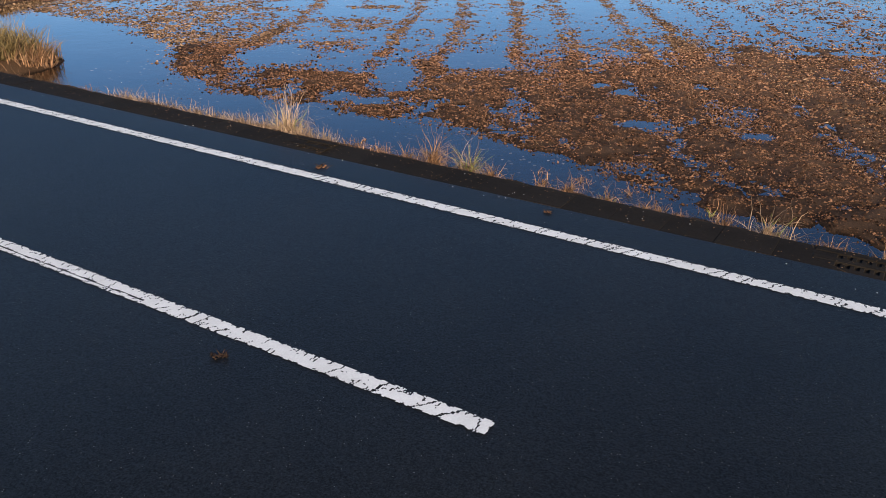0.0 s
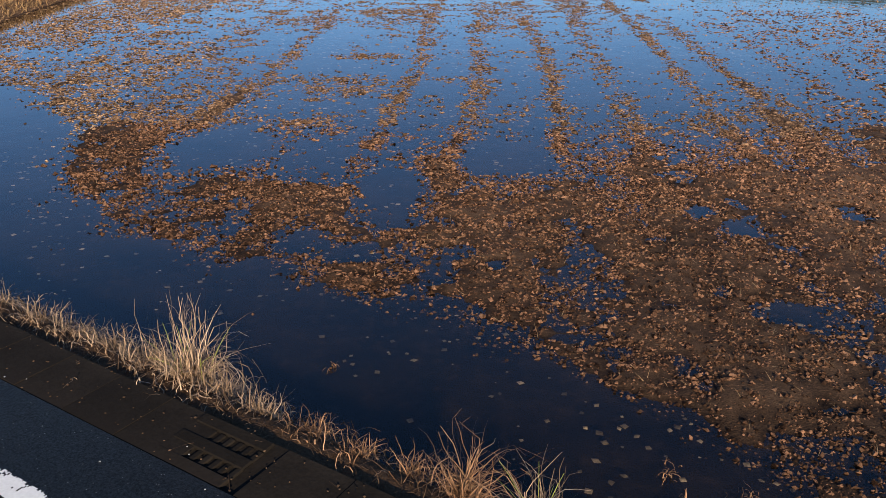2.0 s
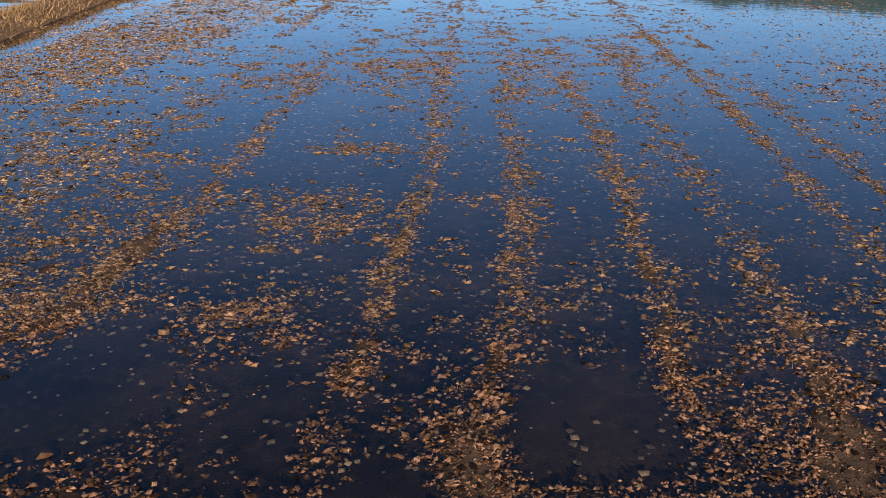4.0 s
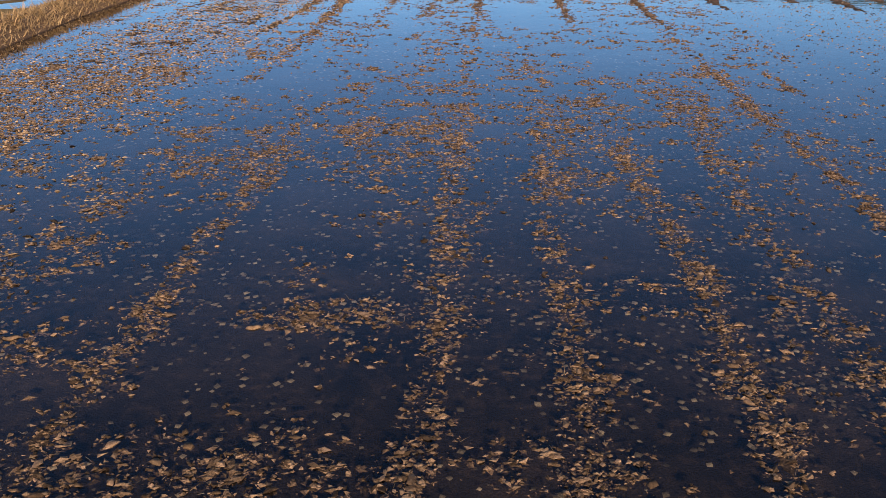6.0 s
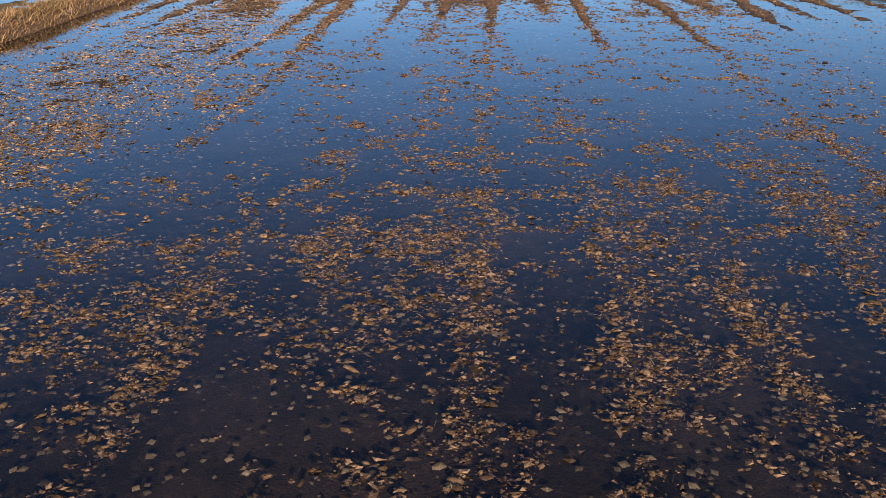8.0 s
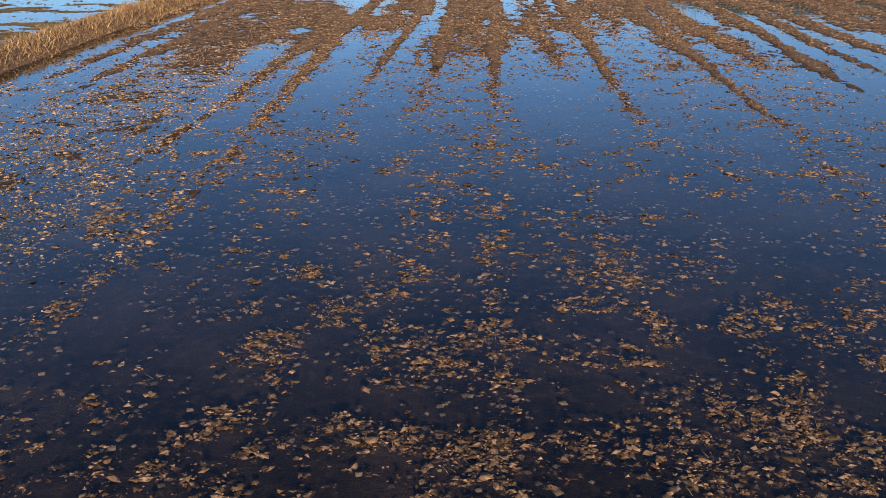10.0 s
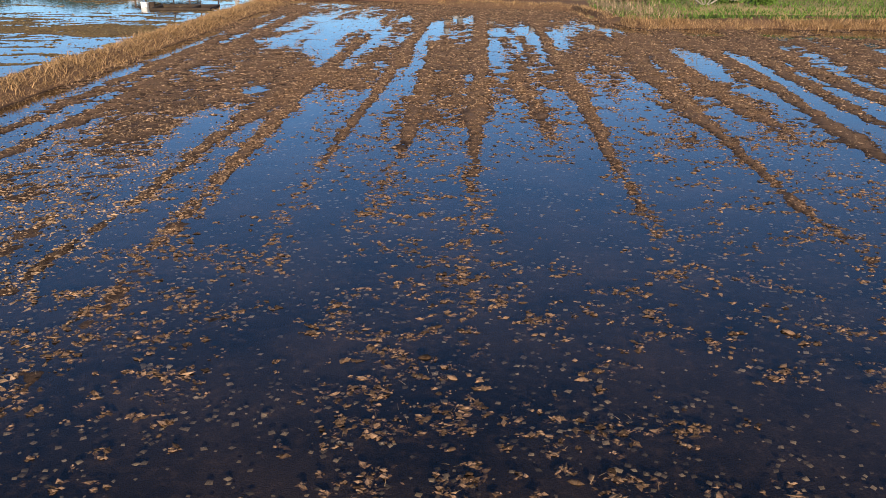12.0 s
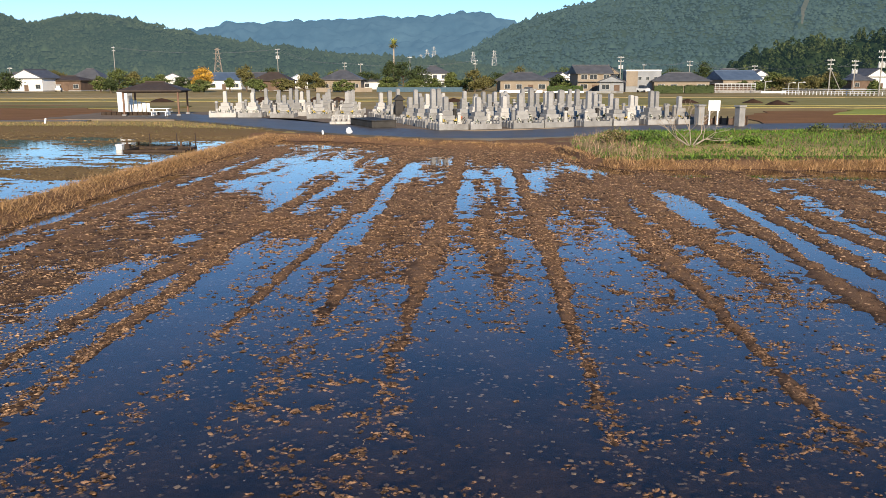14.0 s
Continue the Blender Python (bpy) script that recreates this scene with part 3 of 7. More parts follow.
PATCHES_FAR = (
    (-9.0, 50.0, 1.7, 9.0, 0.09), (-1.6, 49.5, 0.7, 5.2, 0.06), (-1.8, 58.0, 0.8, 6.0, 0.075), (-4.8, 57.0, 0.9, 5.0, 0.07), (-7.8, 57.0, 1.2, 4.0, 0.08),
    (4.3, 62.6, 1.2, 7.0, 0.095), (8.4, 64.2, 2.8, 3.4, 0.1), (13.6, 59.3, 1.4, 1.5, 0.09), (3.85, 46.4, 0.7, 0.9, 0.055), (7.6, 46.9, 0.9, 1.3, 0.07), (0.94, 49.0, 0.5, 2.8, 0.045),
    (3.2, 57.0, 0.7, 5.0, 0.07), (12.5, 62.0, 3.0, 3.5, 0.05), (3.0, 74.0, 4.0, 4.0, 0.085), (-3.0, 79.0, 7.0, 3.6, 0.085), (-11.0, 76.0, 2.0, 8.0, 0.05),
)
PATCHES = PATCHES_ROADSIDE + PATCHES_NEAR + PATCHES_SIDES + PATCHES_FAR
# open water between them: place, half widths
PONDS_NEAR = (
    (-1.61, 11.8, 0.34, 0.20), (-1.05, 11.5, 0.34, 0.15), (-3.11, 11.44, 0.14, 0.11), (-2.78, 10.93, 0.11, 0.1), (-1.86, 10.9, 0.12, 0.1), (-0.1, 11.1, 0.2, 0.12), (0.1, 11.55, 0.2, 0.1),
    (0.49, 11.25, 0.09, 0.08), (-0.72, 13.05, 0.42, 0.8), (1.2, 11.11, 0.07, 0.07), (0.69, 14.76, 0.68, 0.89), (-3.39, 14.95, 0.82, 1.12), (3.29, 12.47, 0.14, 0.11), (-2.44, 11.41, 0.08, 0.07), (3.02, 12.9, 0.16, 0.14), (3.31, 12.25, 0.22, 0.12), (4.84, 12.8, 0.20, 0.12), (4.8, 9.9, 0.20, 0.10), (3.2, 10.45, 0.30, 0.10),
    (-3.1, 23.7, 0.5, 1.4), (-3.0, 20.6, 0.42, 0.9), (-5.0, 31.6, 1.2, 1.1), (2.9, 34.6, 1.2, 1.5), (-3.0, 38.5, 0.5, 2.2), (0.7, 42.0, 1.0, 2.6),
)
PONDS_FAR = (
    (-7.5, 65.0, 1.5, 5.0), (-10.2, 83.8, 1.7, 2.5), (-5.2, 65.5, 0.9, 4.2), (-4.3, 65.0, 0.35, 2.3), (-2.8, 68.5, 0.55, 5.5), (-1.45, 68.0, 0.45, 5.0),
    (0.0, 49.0, 0.42, 5.5), (0.05, 60.0, 0.36, 8.0), (-11.4, 65.2, 0.9, 1.9), (-12.1, 53.1, 0.5, 0.9), (5.5, 56.4, 0.32, 2.6), (5.6, 50.4, 0.45, 2.6),
    (14.4, 64.8, 2.0, 2.6), (2.65, 50.0, 0.3, 3.6), (3.7, 50.0, 0.6, 1.3), (-5.0, 48.5, 0.38, 2.0), (-7.3, 47.0, 0.35, 1.8), (-4.75, 43.5, 0.5, 2.6),
)
PONDS_SIDES = (
    (7.1, 57.0, 0.45, 1.6), (8.9, 54.6, 0.3, 1.2), (8.6, 52.6, 0.35, 0.9), (7.2, 52.0, 0.4, 2.2), (8.6, 49.9, 0.35, 1.3), (12.0, 61.6, 0.9, 1.6), (16.8, 66.9, 2.0, 1.6), (4.6, 72.3, 1.0, 1.9),
    (-6.1, 49.8, 0.28, 0.7), (-6.05, 47.6, 0.3, 0.7), (-7.5, 48.2, 0.45, 1.4), (-7.2, 52.4, 0.4, 0.9), (-7.9, 71.0, 0.7, 3.0), (-6.9, 78.3, 1.2, 2.4), (-5.6, 61.0, 0.45, 1.2), (-12.2, 55.8, 0.6, 1.3),
    (-12.3, 66.0, 0.6, 1.3), (-9.8, 64.2, 0.6, 1.2), (-9.7, 74.0, 0.8, 1.6),
)
PONDS = PONDS_NEAR + PONDS_FAR + PONDS_SIDES


def ridges(x, y):
    """The plough's ridges, none at 0 and thickest at 1."""
    bare = np.ones_like(x)
    for w, knots in ROWS:
        at, mid, k = (np.array(v, float) for v in zip(*knots))
        if len(x) == 0 or y.max() < at[0] - 1 or y.min() > at[-1] + 1:
            continue
        c = np.interp(y, at, mid) + 0.06 * (lattice(y * 0.9, y * 0 + mid[0] * 3.1, 5) - 0.5) * 2 + 0.05 * fractal(x * 2.5, y * 2.5, 171, 2)
        near = np.abs(x - c) < 1.2
        strength = np.interp(y, at, k) * ease(y, at[0] - 0.5, at[0] + 0.5) * (1 - ease(y, at[-1] - 0.6, at[-1] + 0.6))
        wide = w * (1.05 + 0.65 * ease(y, 42, 56)) * (0.8 + 0.45 * lattice(y * 1.7, y * 0 + mid[0] * 7.7, 9))
        bare = bare * np.where(near, 1 - np.clip(strength * np.exp(-(((x - c) / wide) ** 2) ** 1.3), 0, 0.97), 1)
    return 1 - bare


def litter(x, y):
    """How thickly clods and chopped straw lie over the mud, none at 0 and packed at 1."""
    n = x * N[0] + y * N[1]
    s = x * U[0] + y * U[1]
    wx = x + 0.4 * fractal(x * 1.3, y * 1.3, 101, 3)
    wy = y + 0.9 * fractal(x * 0.7, y * 0.7, 111, 3)
    base = np.interp(y, [8, 13, 18, 24, 26, 31, 33, 36, 40, 45, 50, 60, 66, 82], [0.26, 0.30, 0.27, 0.27, 0.40, 0.40, 0.29, 0.34, 0.34, 0.46, 0.72, 0.92, 0.78, 0.75])
    base = base * (1 - 0.5 * ease(x, 2.0, 2.8) * (1 - ease(x, 6, 7)) * ease(y, 16, 17.5) * (1 - ease(y, 25, 29))) * (1 + 0.35 * (1 - ease(x, -1.5, 0.5)) * ease(y, 32, 34) * (1 - ease(y, 38, 41)))
    base = base * (1 + 1.1 * (1 - ease(x, -5.8, -4.2)) * ease(y, 16.5, 19) * (1 - ease(y, 24, 29)))
    far = ease(y, 42, 54)
    blot = ease(fractal(x * 1.6, y * 1.9, 121, 3), -0.10, 0.22) * (1 - far) + ease(fractal(x * 1.1, y * 0.20, 131, 2), -0.14, 0.16) * far
    speck = ease(fractal(x * 4.5, y * 4.5, 151, 2), -0.22, 0.20)
    bare = 1 - np.clip(base * 1.35 * (0.22 + 0.95 * blot) * (0.4 + 0.8 * speck), 0, 0.9)
    for px, py, rx, ry, k in PATCHES:
        bare = bare * (1 - np.clip(patch(wx, wy, px, py, rx, ry, k / 0.095) * (0.72 + 0.45 * speck), 0, 0.94))
    # a thick drift of straw and mud along the roadside ditch
    rag = 0.9 * fractal(x * 1.6, y * 1.6, 141, 3)
    outer = np.interp(s, [-15.5, -13.9, -11.6, -9, -7.5, -6.5, -5, -3.7, -3, -2.1, -1.2, 0], [11.9, 11.2, 9.7, 8.4, 8.4, 8.7, 8.85, 8.7, 8.35, 8.1, 7.7, 7.5])
    inner = np.interp(s, [-15.5, -13, -11, -9, -7, -5, -3, 0], [13.4, 12.0, 11.1, 10.7, 10.9, 12.8, 14.3, 18.0])
    band = ease(n + rag - outer, -0.2, 0.35) * (1 - ease(n + rag - inner, -0.5, 0.5)) * (1 - ease(s, 2, 5))
    lanes = ease(fractal(x * 1.5, y * 0.28, 181, 2), -0.20, 0.10)
    bare = bare * (1 - band * (0.62 + 0.36 * speck))
    d = (1 - bare) * (1 - 0.20 * (1 - lanes) * (1 - ease(y, 15, 19)))
    streak = 1 - 0.95 * far * np.maximum(0.8 * ease(fractal(x * 1.1, y * 1.3, 191, 3), -0.10, 0.12), ease(fractal(x * 2.0, y * 2.9, 196, 2), -0.02, 0.12))
    for px, py, rx, ry in PONDS:
        d = d * (1 - 0.86 * streak * np.exp(-(((wx - px) / rx) ** 2 + ((wy - py) / ry) ** 2) ** 2))
    d = 1 - (1 - d) * (1 - ridges(x, y) * (0.75 + 0.35 * speck))
    for px, py, rx, ry in PONDS_NEAR[:21]:
        d = d * (1 - 0.8 * np.exp(-(((x - px) / rx) ** 2 + ((y - py) / ry) ** 2) ** 2))
    d = d * (0.34 * ease(n - outer, -1.4, 0.1) + 0.66 * ease(n + rag - outer, -0.25, 0.2))
    d = d * (1 - 0.9 * np.exp(-(((x + 9.2) / 1.7) ** 2 + ((y - 16.0) / 2.8) ** 2) ** 2))
    return np.clip(d, 0, 1)


def paddy_height(x, y):
    """Height of the flooded field's mud, the water standing at zero."""
    n = x * N[0] + y * N[1]
    s = x * U[0] + y * U[1]
    h = -0.062 + np.interp(y, [12.5, 16, 20, 26, 44, 52, 84], [0.084, 0.066, 0.055, 0.050, 0.060, 0.084, 0.090]) * litter(x, y) ** 1.2 + (0.010 + 0.032 * ease(y, 36, 48) * (0.7 + 1.2 * fractal(x * 3.1, y * 1.6, 65, 2))) * ridges(x, y)
    h = h + 0.020 * fractal(x * 0.8, y * 0.45, 11, 2) + 0.026 * fractal(x * 3.0, y * 2.2, 21, 2) + 0.036 * fractal(x * 8, y * 8, 31, 2)
    h = h + 0.034 * ease(y, 43, 52) * ease(fractal(x * 2.6, y * 3.4, 197, 2), 0.06, 0.18)
    # banks: road side, dividing ridge, far edge
    road = 1 - ease(n, 6.42, 7.02)
    h = h * (1 - road) + road * (0.36 + 0.05 * fractal(x * 3, y * 3, 41))
    b = np.exp(-(((x - bund_x(y)) / 0.75) ** 2) ** 1.4) * ease(y, 15, 18)
    h = np.maximum(h, -0.12 + b * (0.52 + 0.12 * fractal(x * 1.5, y * 0.6, 51)))
    h = np.maximum(h, -0.12 + patch(x, y, -8.4, 13.5, 1.15, 1.1, 0.36) + 0.05 * fractal(x * 2, y * 2, 55))
    h = h + 0.022 * ease(s, -3.8, -2.6) * (1 - ease(s, 1, 3)) * ease(n, 7.0, 7.5) * (1 - ease(n, 8.0, 8.7))
    f = ease(y - far_y(x) + 0.9 * fractal(x * 0.8, y * 0.4, 63, 2), -0.5, 0.8)
    h = h * (1 - f) + f * (0.34 + 0.16 * fractal(x * 0.8, y * 0.8, 61))
    e = ease(x, 24, 26)
    return h * (1 - e) + e * 0.3


def spaced(stops):
    """Coordinates whose spacing changes from stretch to stretch."""
    out = [np.arange(a, b, d) for a, b, d in stops]
    return np.concatenate(out + [np.array([stops[-1][1]])])


gx = spaced(((-16.0, -8, 0.18), (-8, -5, 0.12), (-5, 5.5, 0.105), (5.5, 9, 0.12), (9, 26, 0.25)))
gy = spaced(((1, 7, 0.2), (7, 34, 0.115), (34, 50, 0.14), (50, 68, 0.165), (68, 90, 0.24)))
GX, GY = np.meshgrid(gx, gy)
GZ = paddy_height(GX, GY)
keep = GX * N[0] + GY * N[1] > 5.9
pq = grid_quads(len(gx), len(gy))
pq = pq[keep.ravel()[pq].all(1)]
field = sheet("paddy_field", np.stack([GX, GY, GZ], 2).reshape(-1, 3), pq, None, M_SOIL, True, "flooded paddy mud in low furrows, brown and half drained", "field")


def side_paddy(x, y):
    h = 0.002 + 0.05 * fractal(x * 0.22, y * 0.45, 71, 3) + 0.12 * fractal(x * 0.45, y * 1.5, 81, 3) + 0.05 * fractal(x * 1.6, y * 2.6, 86, 2)
    h = h - 0.036 * np.exp(-(((x + 27) / 16) ** 2 + ((y - 79.5) / 6.8) ** 2) ** 2) - 0.018 * np.exp(-(((x + 17) / 5) ** 2 + ((y - 60) / 5) ** 2) ** 2)
    h = h + 0.014 * np.exp(-(((y - 68) / 3.4) ** 2) ** 2) + 0.05 * fractal(x * 0.9, y * 4.0, 88, 2)
    edge = np.interp(x, [-60, -40, -30, -22, -17, -14], [99, 98.5, 98, 95.5, 93.5, 92])
    f = ease(y - edge, -8.0, 1.5)
    h = h * (1 - f) + 0.3 * f
    e = 1 - ease(x, -58, -55)
    return h * (1 - e) + 0.3 * e


sx, sy = spaced(((-60, -30, 0.4), (-30, -12.4, 0.22))), spaced(((14, 50, 0.4), (50, 102, 0.25)))
SX, SY = np.meshgrid(sx, sy)
SZ = side_paddy(SX, SY)
SZ = np.where((SX > bund_x(SY) - 0.5) & (SY < 88), -0.14, SZ)
sheet("paddy_field", np.stack([SX, SY, SZ], 2).reshape(-1, 3), grid_quads(len(sx), len(sy)), None, M_SIDESOIL, True, "neighbouring flooded paddy with muddy stubble patches", "field")

bmw = poly([(-60, -20, 0), (26, -20, 0), (26, 102, 0), (-60, 102, 0)])
water = part("water", bmw, M_WATER, None)
water.visible_shadow = False
tagged(water, "still shallow paddy water mirroring the blue sky", "water", "", "structure")

# the plain all round, low under the paddies and the road
ox = spaced(((-3200, -400, 200), (-400, -80, 20), (-80, 80, 2.0), (80, 400, 20), (400, 3200, 200)))
oy = spaced(((-1500, -100, 100), (-100, 0, 5), (0, 120, 1.5), (120, 400, 10), (400, 4200, 200)))
OX, OY = np.meshgrid(ox, oy)
low = ease(OX, -61, -57) * (1 - ease(OX, 24.5, 27.5)) * (1 - ease(OY - np.interp(OX, [-30, -19, -13], [98, 94, 88]), 0, 2.5))
low = np.maximum(low * (OY > -60), ease(OX, -30, -27) * (1 - ease(OX, 7.3, 8.5)) * (1 - ease(OY - far_y(OX), -1.6, 0.2)))
low = np.where((OX > 3) & (OY - far_y(OX) > 2.4) & (OX > -10), 0, low)
OZ = 0.33 - 0.75 * low + 0.10 * fractal(OX * 0.06, OY * 0.06, 91) * (1 - low)
hump = np.exp(-(((OY - 80) / 9) ** 2) ** 2) * ease(OX, 6.5, 10) * (1 - low)
OZ = OZ + 0.38 * hump
sheet("ground", np.stack([OX, OY, OZ], 2).reshape(-1, 3), grid_quads(len(ox), len(oy)), None, M_LAND, True, "flat stubble farmland between fields and houses", "ground")


def flat_patch(name, outline, z, material, label, category, jag=0.3, step=1.0, seed=1):
    """A thin lie of other ground with an uneven edge, from a few corner places."""
    pts = []
    for a, b in zip(outline, outline[1:] + outline[:1]):
        a, b = np.array(a, float), np.array(b, float)
        k = max(1, int(np.linalg.norm(b - a) / step))
        pts += [a + (b - a) * i / k for i in range(k)]
    r = np.random.default_rng(seed)
    pts = [p + r.normal(0, jag, 2) for p in pts]
    bm = poly([(*p, z) for p in pts])
    bmesh.ops.triangulate(bm, faces=bm.faces[:])
    ext = bmesh.ops.extrude_face_region(bm, geom=bm.faces[:])
    bmesh.ops.translate(bm, vec=(0, 0, -0.25), verts=[g for g in ext["geom"] if isinstance(g, bmesh.types.BMVert)])
    bmesh.ops.recalc_face_normals(bm, faces=bm.faces[:])
    return tagged(part(name, bm, material, None), label, category, "", "structure")


# ---- the road ----
def strip(name, s0, s1, n0, n1, z0, z1, material, label, category, step=0.5, thick=0.5):
    k = int((s1 - s0) / step) + 1
    ss = np.linspace(s0, s1, k)
    rows = []
    for n_, z in ((n0, z0 - thick), (n0, z0), (n1, z1), (n1, z1 - thick)):
        rows.append(np.array([at_road(s, n_, z) for s in ss]))
    v = np.concatenate(rows)
    i = np.arange(k - 1)
    q = np.concatenate([np.stack([i + a * k, i + 1 + a * k, i + 1 + (a + 1) * k, i + (a + 1) * k], 1)[:, ::-1] for a in range(3)])
    return sheet(name, v, q, None, material, False, label, category)


strip("road", -60, 40, -1.6, EDGE, ROAD_Z, ROAD_Z, M_ASPHALT, "dark asphalt two-lane country road", "road", 1.0)
for a, b in ((-60, -16.01), (8.02, 40)):
    strip("edge_line", a, b, 5.095, 5.245, ROAD_Z + 0.005, ROAD_Z + 0.005, M_PAINT, "white painted road edge line, cracked and chipped", "road marking", 1.0, 0.004)
strip("verge", -60, 40, -6.0, -1.6, 0.38, 0.40, M_TURF, "grassy verge along the far side of the road", "verge", 1.0)


def chipped_line(name, s0, s1, n0, n1, label, seed, split=None):
    """Painted line as a fine crust with ragged edges, short cracks and flaked spots."""
    r = np.random.default_rng(seed)
    ds, dn = 0.011, 0.009
    ss, nn = np.arange(s0, s1 + ds, ds), np.linspace(n0, n1, int((n1 - n0) / dn) + 1)
    S, Q = np.meshgrid(ss, nn)
    cs, cn = (S[:-1, :-1] + S[1:, 1:]) / 2, (Q[:-1, :-1] + Q[1:, 1:]) / 2
    keep_ = (cn - n0 > 0.040 * np.maximum(0, fractal(cs * 34, cn * 0 + 1, seed) + 0.10)) & (n1 - cn > 0.040 * np.maximum(0, fractal(cs * 34, cn * 0 + 9, seed + 3) + 0.10))
    flaw = fractal(cs * 34, cn * 46, seed + 7, 2)
    keep_ &= flaw < 0.345
    at = s0
    while at < s1:
        at += r.uniform(0.03, 0.11)
        lo, hi = (0.0, 1.0) if r.random() < 0.22 else ((0.0, r.uniform(0.15, 0.55)) if r.random() < 0.5 else (r.uniform(0.45, 0.85), 1.0))
        slant, wide = r.normal(0.06, 0.035), r.uniform(0.0035, 0.0075) * (1.7 if r.random() < 0.18 else 1.0)
        k = (cn - n0) / (n1 - n0)
        bend = 0.035 * fractal(cn * 40, cs * 0 + at * 3, seed + 11, 2)
        keep_ &= ~((np.abs(cs - at - slant * (k - 0.5) - bend) < wide) & (k >= lo) & (k <= hi))
    if split:
        keep_ &= ~((cs < split) & (np.abs(cn - n0 - 0.3 * (n1 - n0) - 0.02 * fractal(cs * 5, cn * 0, seed + 13)) < 0.007))
    S, Q = S + r.normal(0, 0.0018, S.shape), Q + r.normal(0, 0.0016, Q.shape)
    v = np.stack([S * U[0] + Q * N[0], S * U[1] + Q * N[1], np.full(S.shape, ROAD_Z + 0.005)], 2).reshape(-1, 3)
    q = grid_quads(S.shape[1], S.shape[0])[keep_.ravel()][:, ::-1]
    return sheet(name, v, q, None, M_PAINT, False, label, "road marking")


chipped_line("edge_line", -16, 8, 5.095, 5.245, "white painted road edge line, cracked and chipped", 3)
chipped_line("centre_line", -6.4, -0.42, 2.25, 2.40, "white painted centre line dash, chipped and split lengthwise", 4, -3.4)

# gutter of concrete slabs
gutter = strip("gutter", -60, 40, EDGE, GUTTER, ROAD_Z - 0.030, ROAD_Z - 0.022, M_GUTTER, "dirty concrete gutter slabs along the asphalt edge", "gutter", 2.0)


def debris(name, s, n, size, material, label, category, seed):
    r = np.random.default_rng(seed)
    v, t = lumps(np.array([at_road(s + r.normal(0, size * 0.4), n + r.normal(0, size * 0.4), ROAD_Z + size * 0.10) for _ in range(12)]), size * 0.22, r, 0.5)
    q, w = blades(np.array([at_road(s + r.normal(0, size * .6), n + r.normal(0, size * .6), ROAD_Z + 0.006) for _ in range(16)]), size * 1.1, 0.010, 1.0, 0.9, r)
    return sheet(name, np.concatenate([v, q]), w + len(v), t, material, False, label, category, "")


debris("dead_leaf_clump", -4.24, 5.45, 0.075, M_CLOD, "small clump of dead brown leaves on the asphalt", "leaf litter", 5)
debris("mud_lump", -2.34, 2.03, 0.06, M_MOUND, "dark flattened mud lump on the asphalt", "mud lump", 6)
debris("dead_leaf_clump", -1.55, 5.62, 0.04, M_CLOD, "crumpled brown leaf near the gutter", "leaf litter", 8)

scatter = np.random.default_rng(31)
pts = np.array([at_road(scatter.uniform(-14, 5), 5.3 + abs(scatter.normal(0, 0.45)) * scatter.choice([1, 1, 1, -1]) + 0.3, ROAD_Z + 0.004) for _ in range(70)])
v, t = lumps(pts, scatter.uniform(0.003, 0.007, 70), scatter, 0.7)
sheet("road_grit", v, None, t, M_STONE_PALE, False, "loose pale grit scattered near the gutter", "grit", "stuff")
pts = np.array([at_road(scatter.uniform(-14, 6), scatter.uniform(5.7, 6.35), ROAD_Z - 0.005) for _ in range(900)])
v, t = lumps(pts, scatter.uniform(0.003, 0.009, 900), scatter, 0.6)
v2, q2 = blades(pts[:70], scatter.uniform(0.05, 0.18, 70), 0.005, 1.45, 0.1, scatter, 2)
sheet("gutter_litter", np.concatenate([v, v2]), q2 + len(v), t, M_BANKLITTER, False, "crumbs of soil and dead stalks in the gutter", "litter", "stuff")


def grass_tuft(s, n, count, height, spread, material, label, seed, green=0, lean=0.55):
    r = np.random.default_rng(seed)
    count = int(count * 3.2)
    height = height if height > 0.45 else height * 0.82
    root = thing("dry_grass_tuft", pose(*at_road(s, n, 0)), label, "grass tuft", "roadside grass tufts")
    rad = np.abs(r.normal(0, spread, count))
    az = r.uniform(0, 2 * np.pi, count)
    base = np.stack([rad * np.cos(az), rad * np.sin(az), np.full(count, 0.20)], 1)
    world_n = (base[:, 0] + at_road(s, n)[0]) * N[0] + (base[:, 1] + at_road(s, n)[1]) * N[1]
    base[:, 2] = np.interp(world_n, [6.4, 7.02], [0.36, 0.0])
    low = r.random(count) < (0.55 if height > 0.45 else 0.3)
    v, q = blades(base, height * np.where(low, r.uniform(0.25, 0.5, count), r.uniform(0.5, 1.0, count)), r.uniform(0.005, 0.012, count), np.abs(r.normal(lean, 0.3, count)), np.where(r.random(count) < 0.75, r.uniform(1.4, 3.9, count), r.uniform(0.1, 0.8, count)), r, 7, None, 0.42)
    sheet("dry_blade_clump", v, q, None, material, False, "", "", "stuff", root)
    if green:
        rad = np.abs(r.normal(0, spread * 0.6, green))
        az = r.uniform(0, 2 * np.pi, green)
        base = np.stack([rad * np.cos(az), rad * np.sin(az), np.full(green, 0.16)], 1)
        v, q = blades(base, height * r.uniform(0.3, 0.8, green), 0.011, 0.3, r.uniform(0.3, 1.6, green), r, 5)
        sheet("green_blade_clump", v, q, None, M_GREENBLADE, False, "fresh yellow-green blades", "", "stuff", root)
    return root


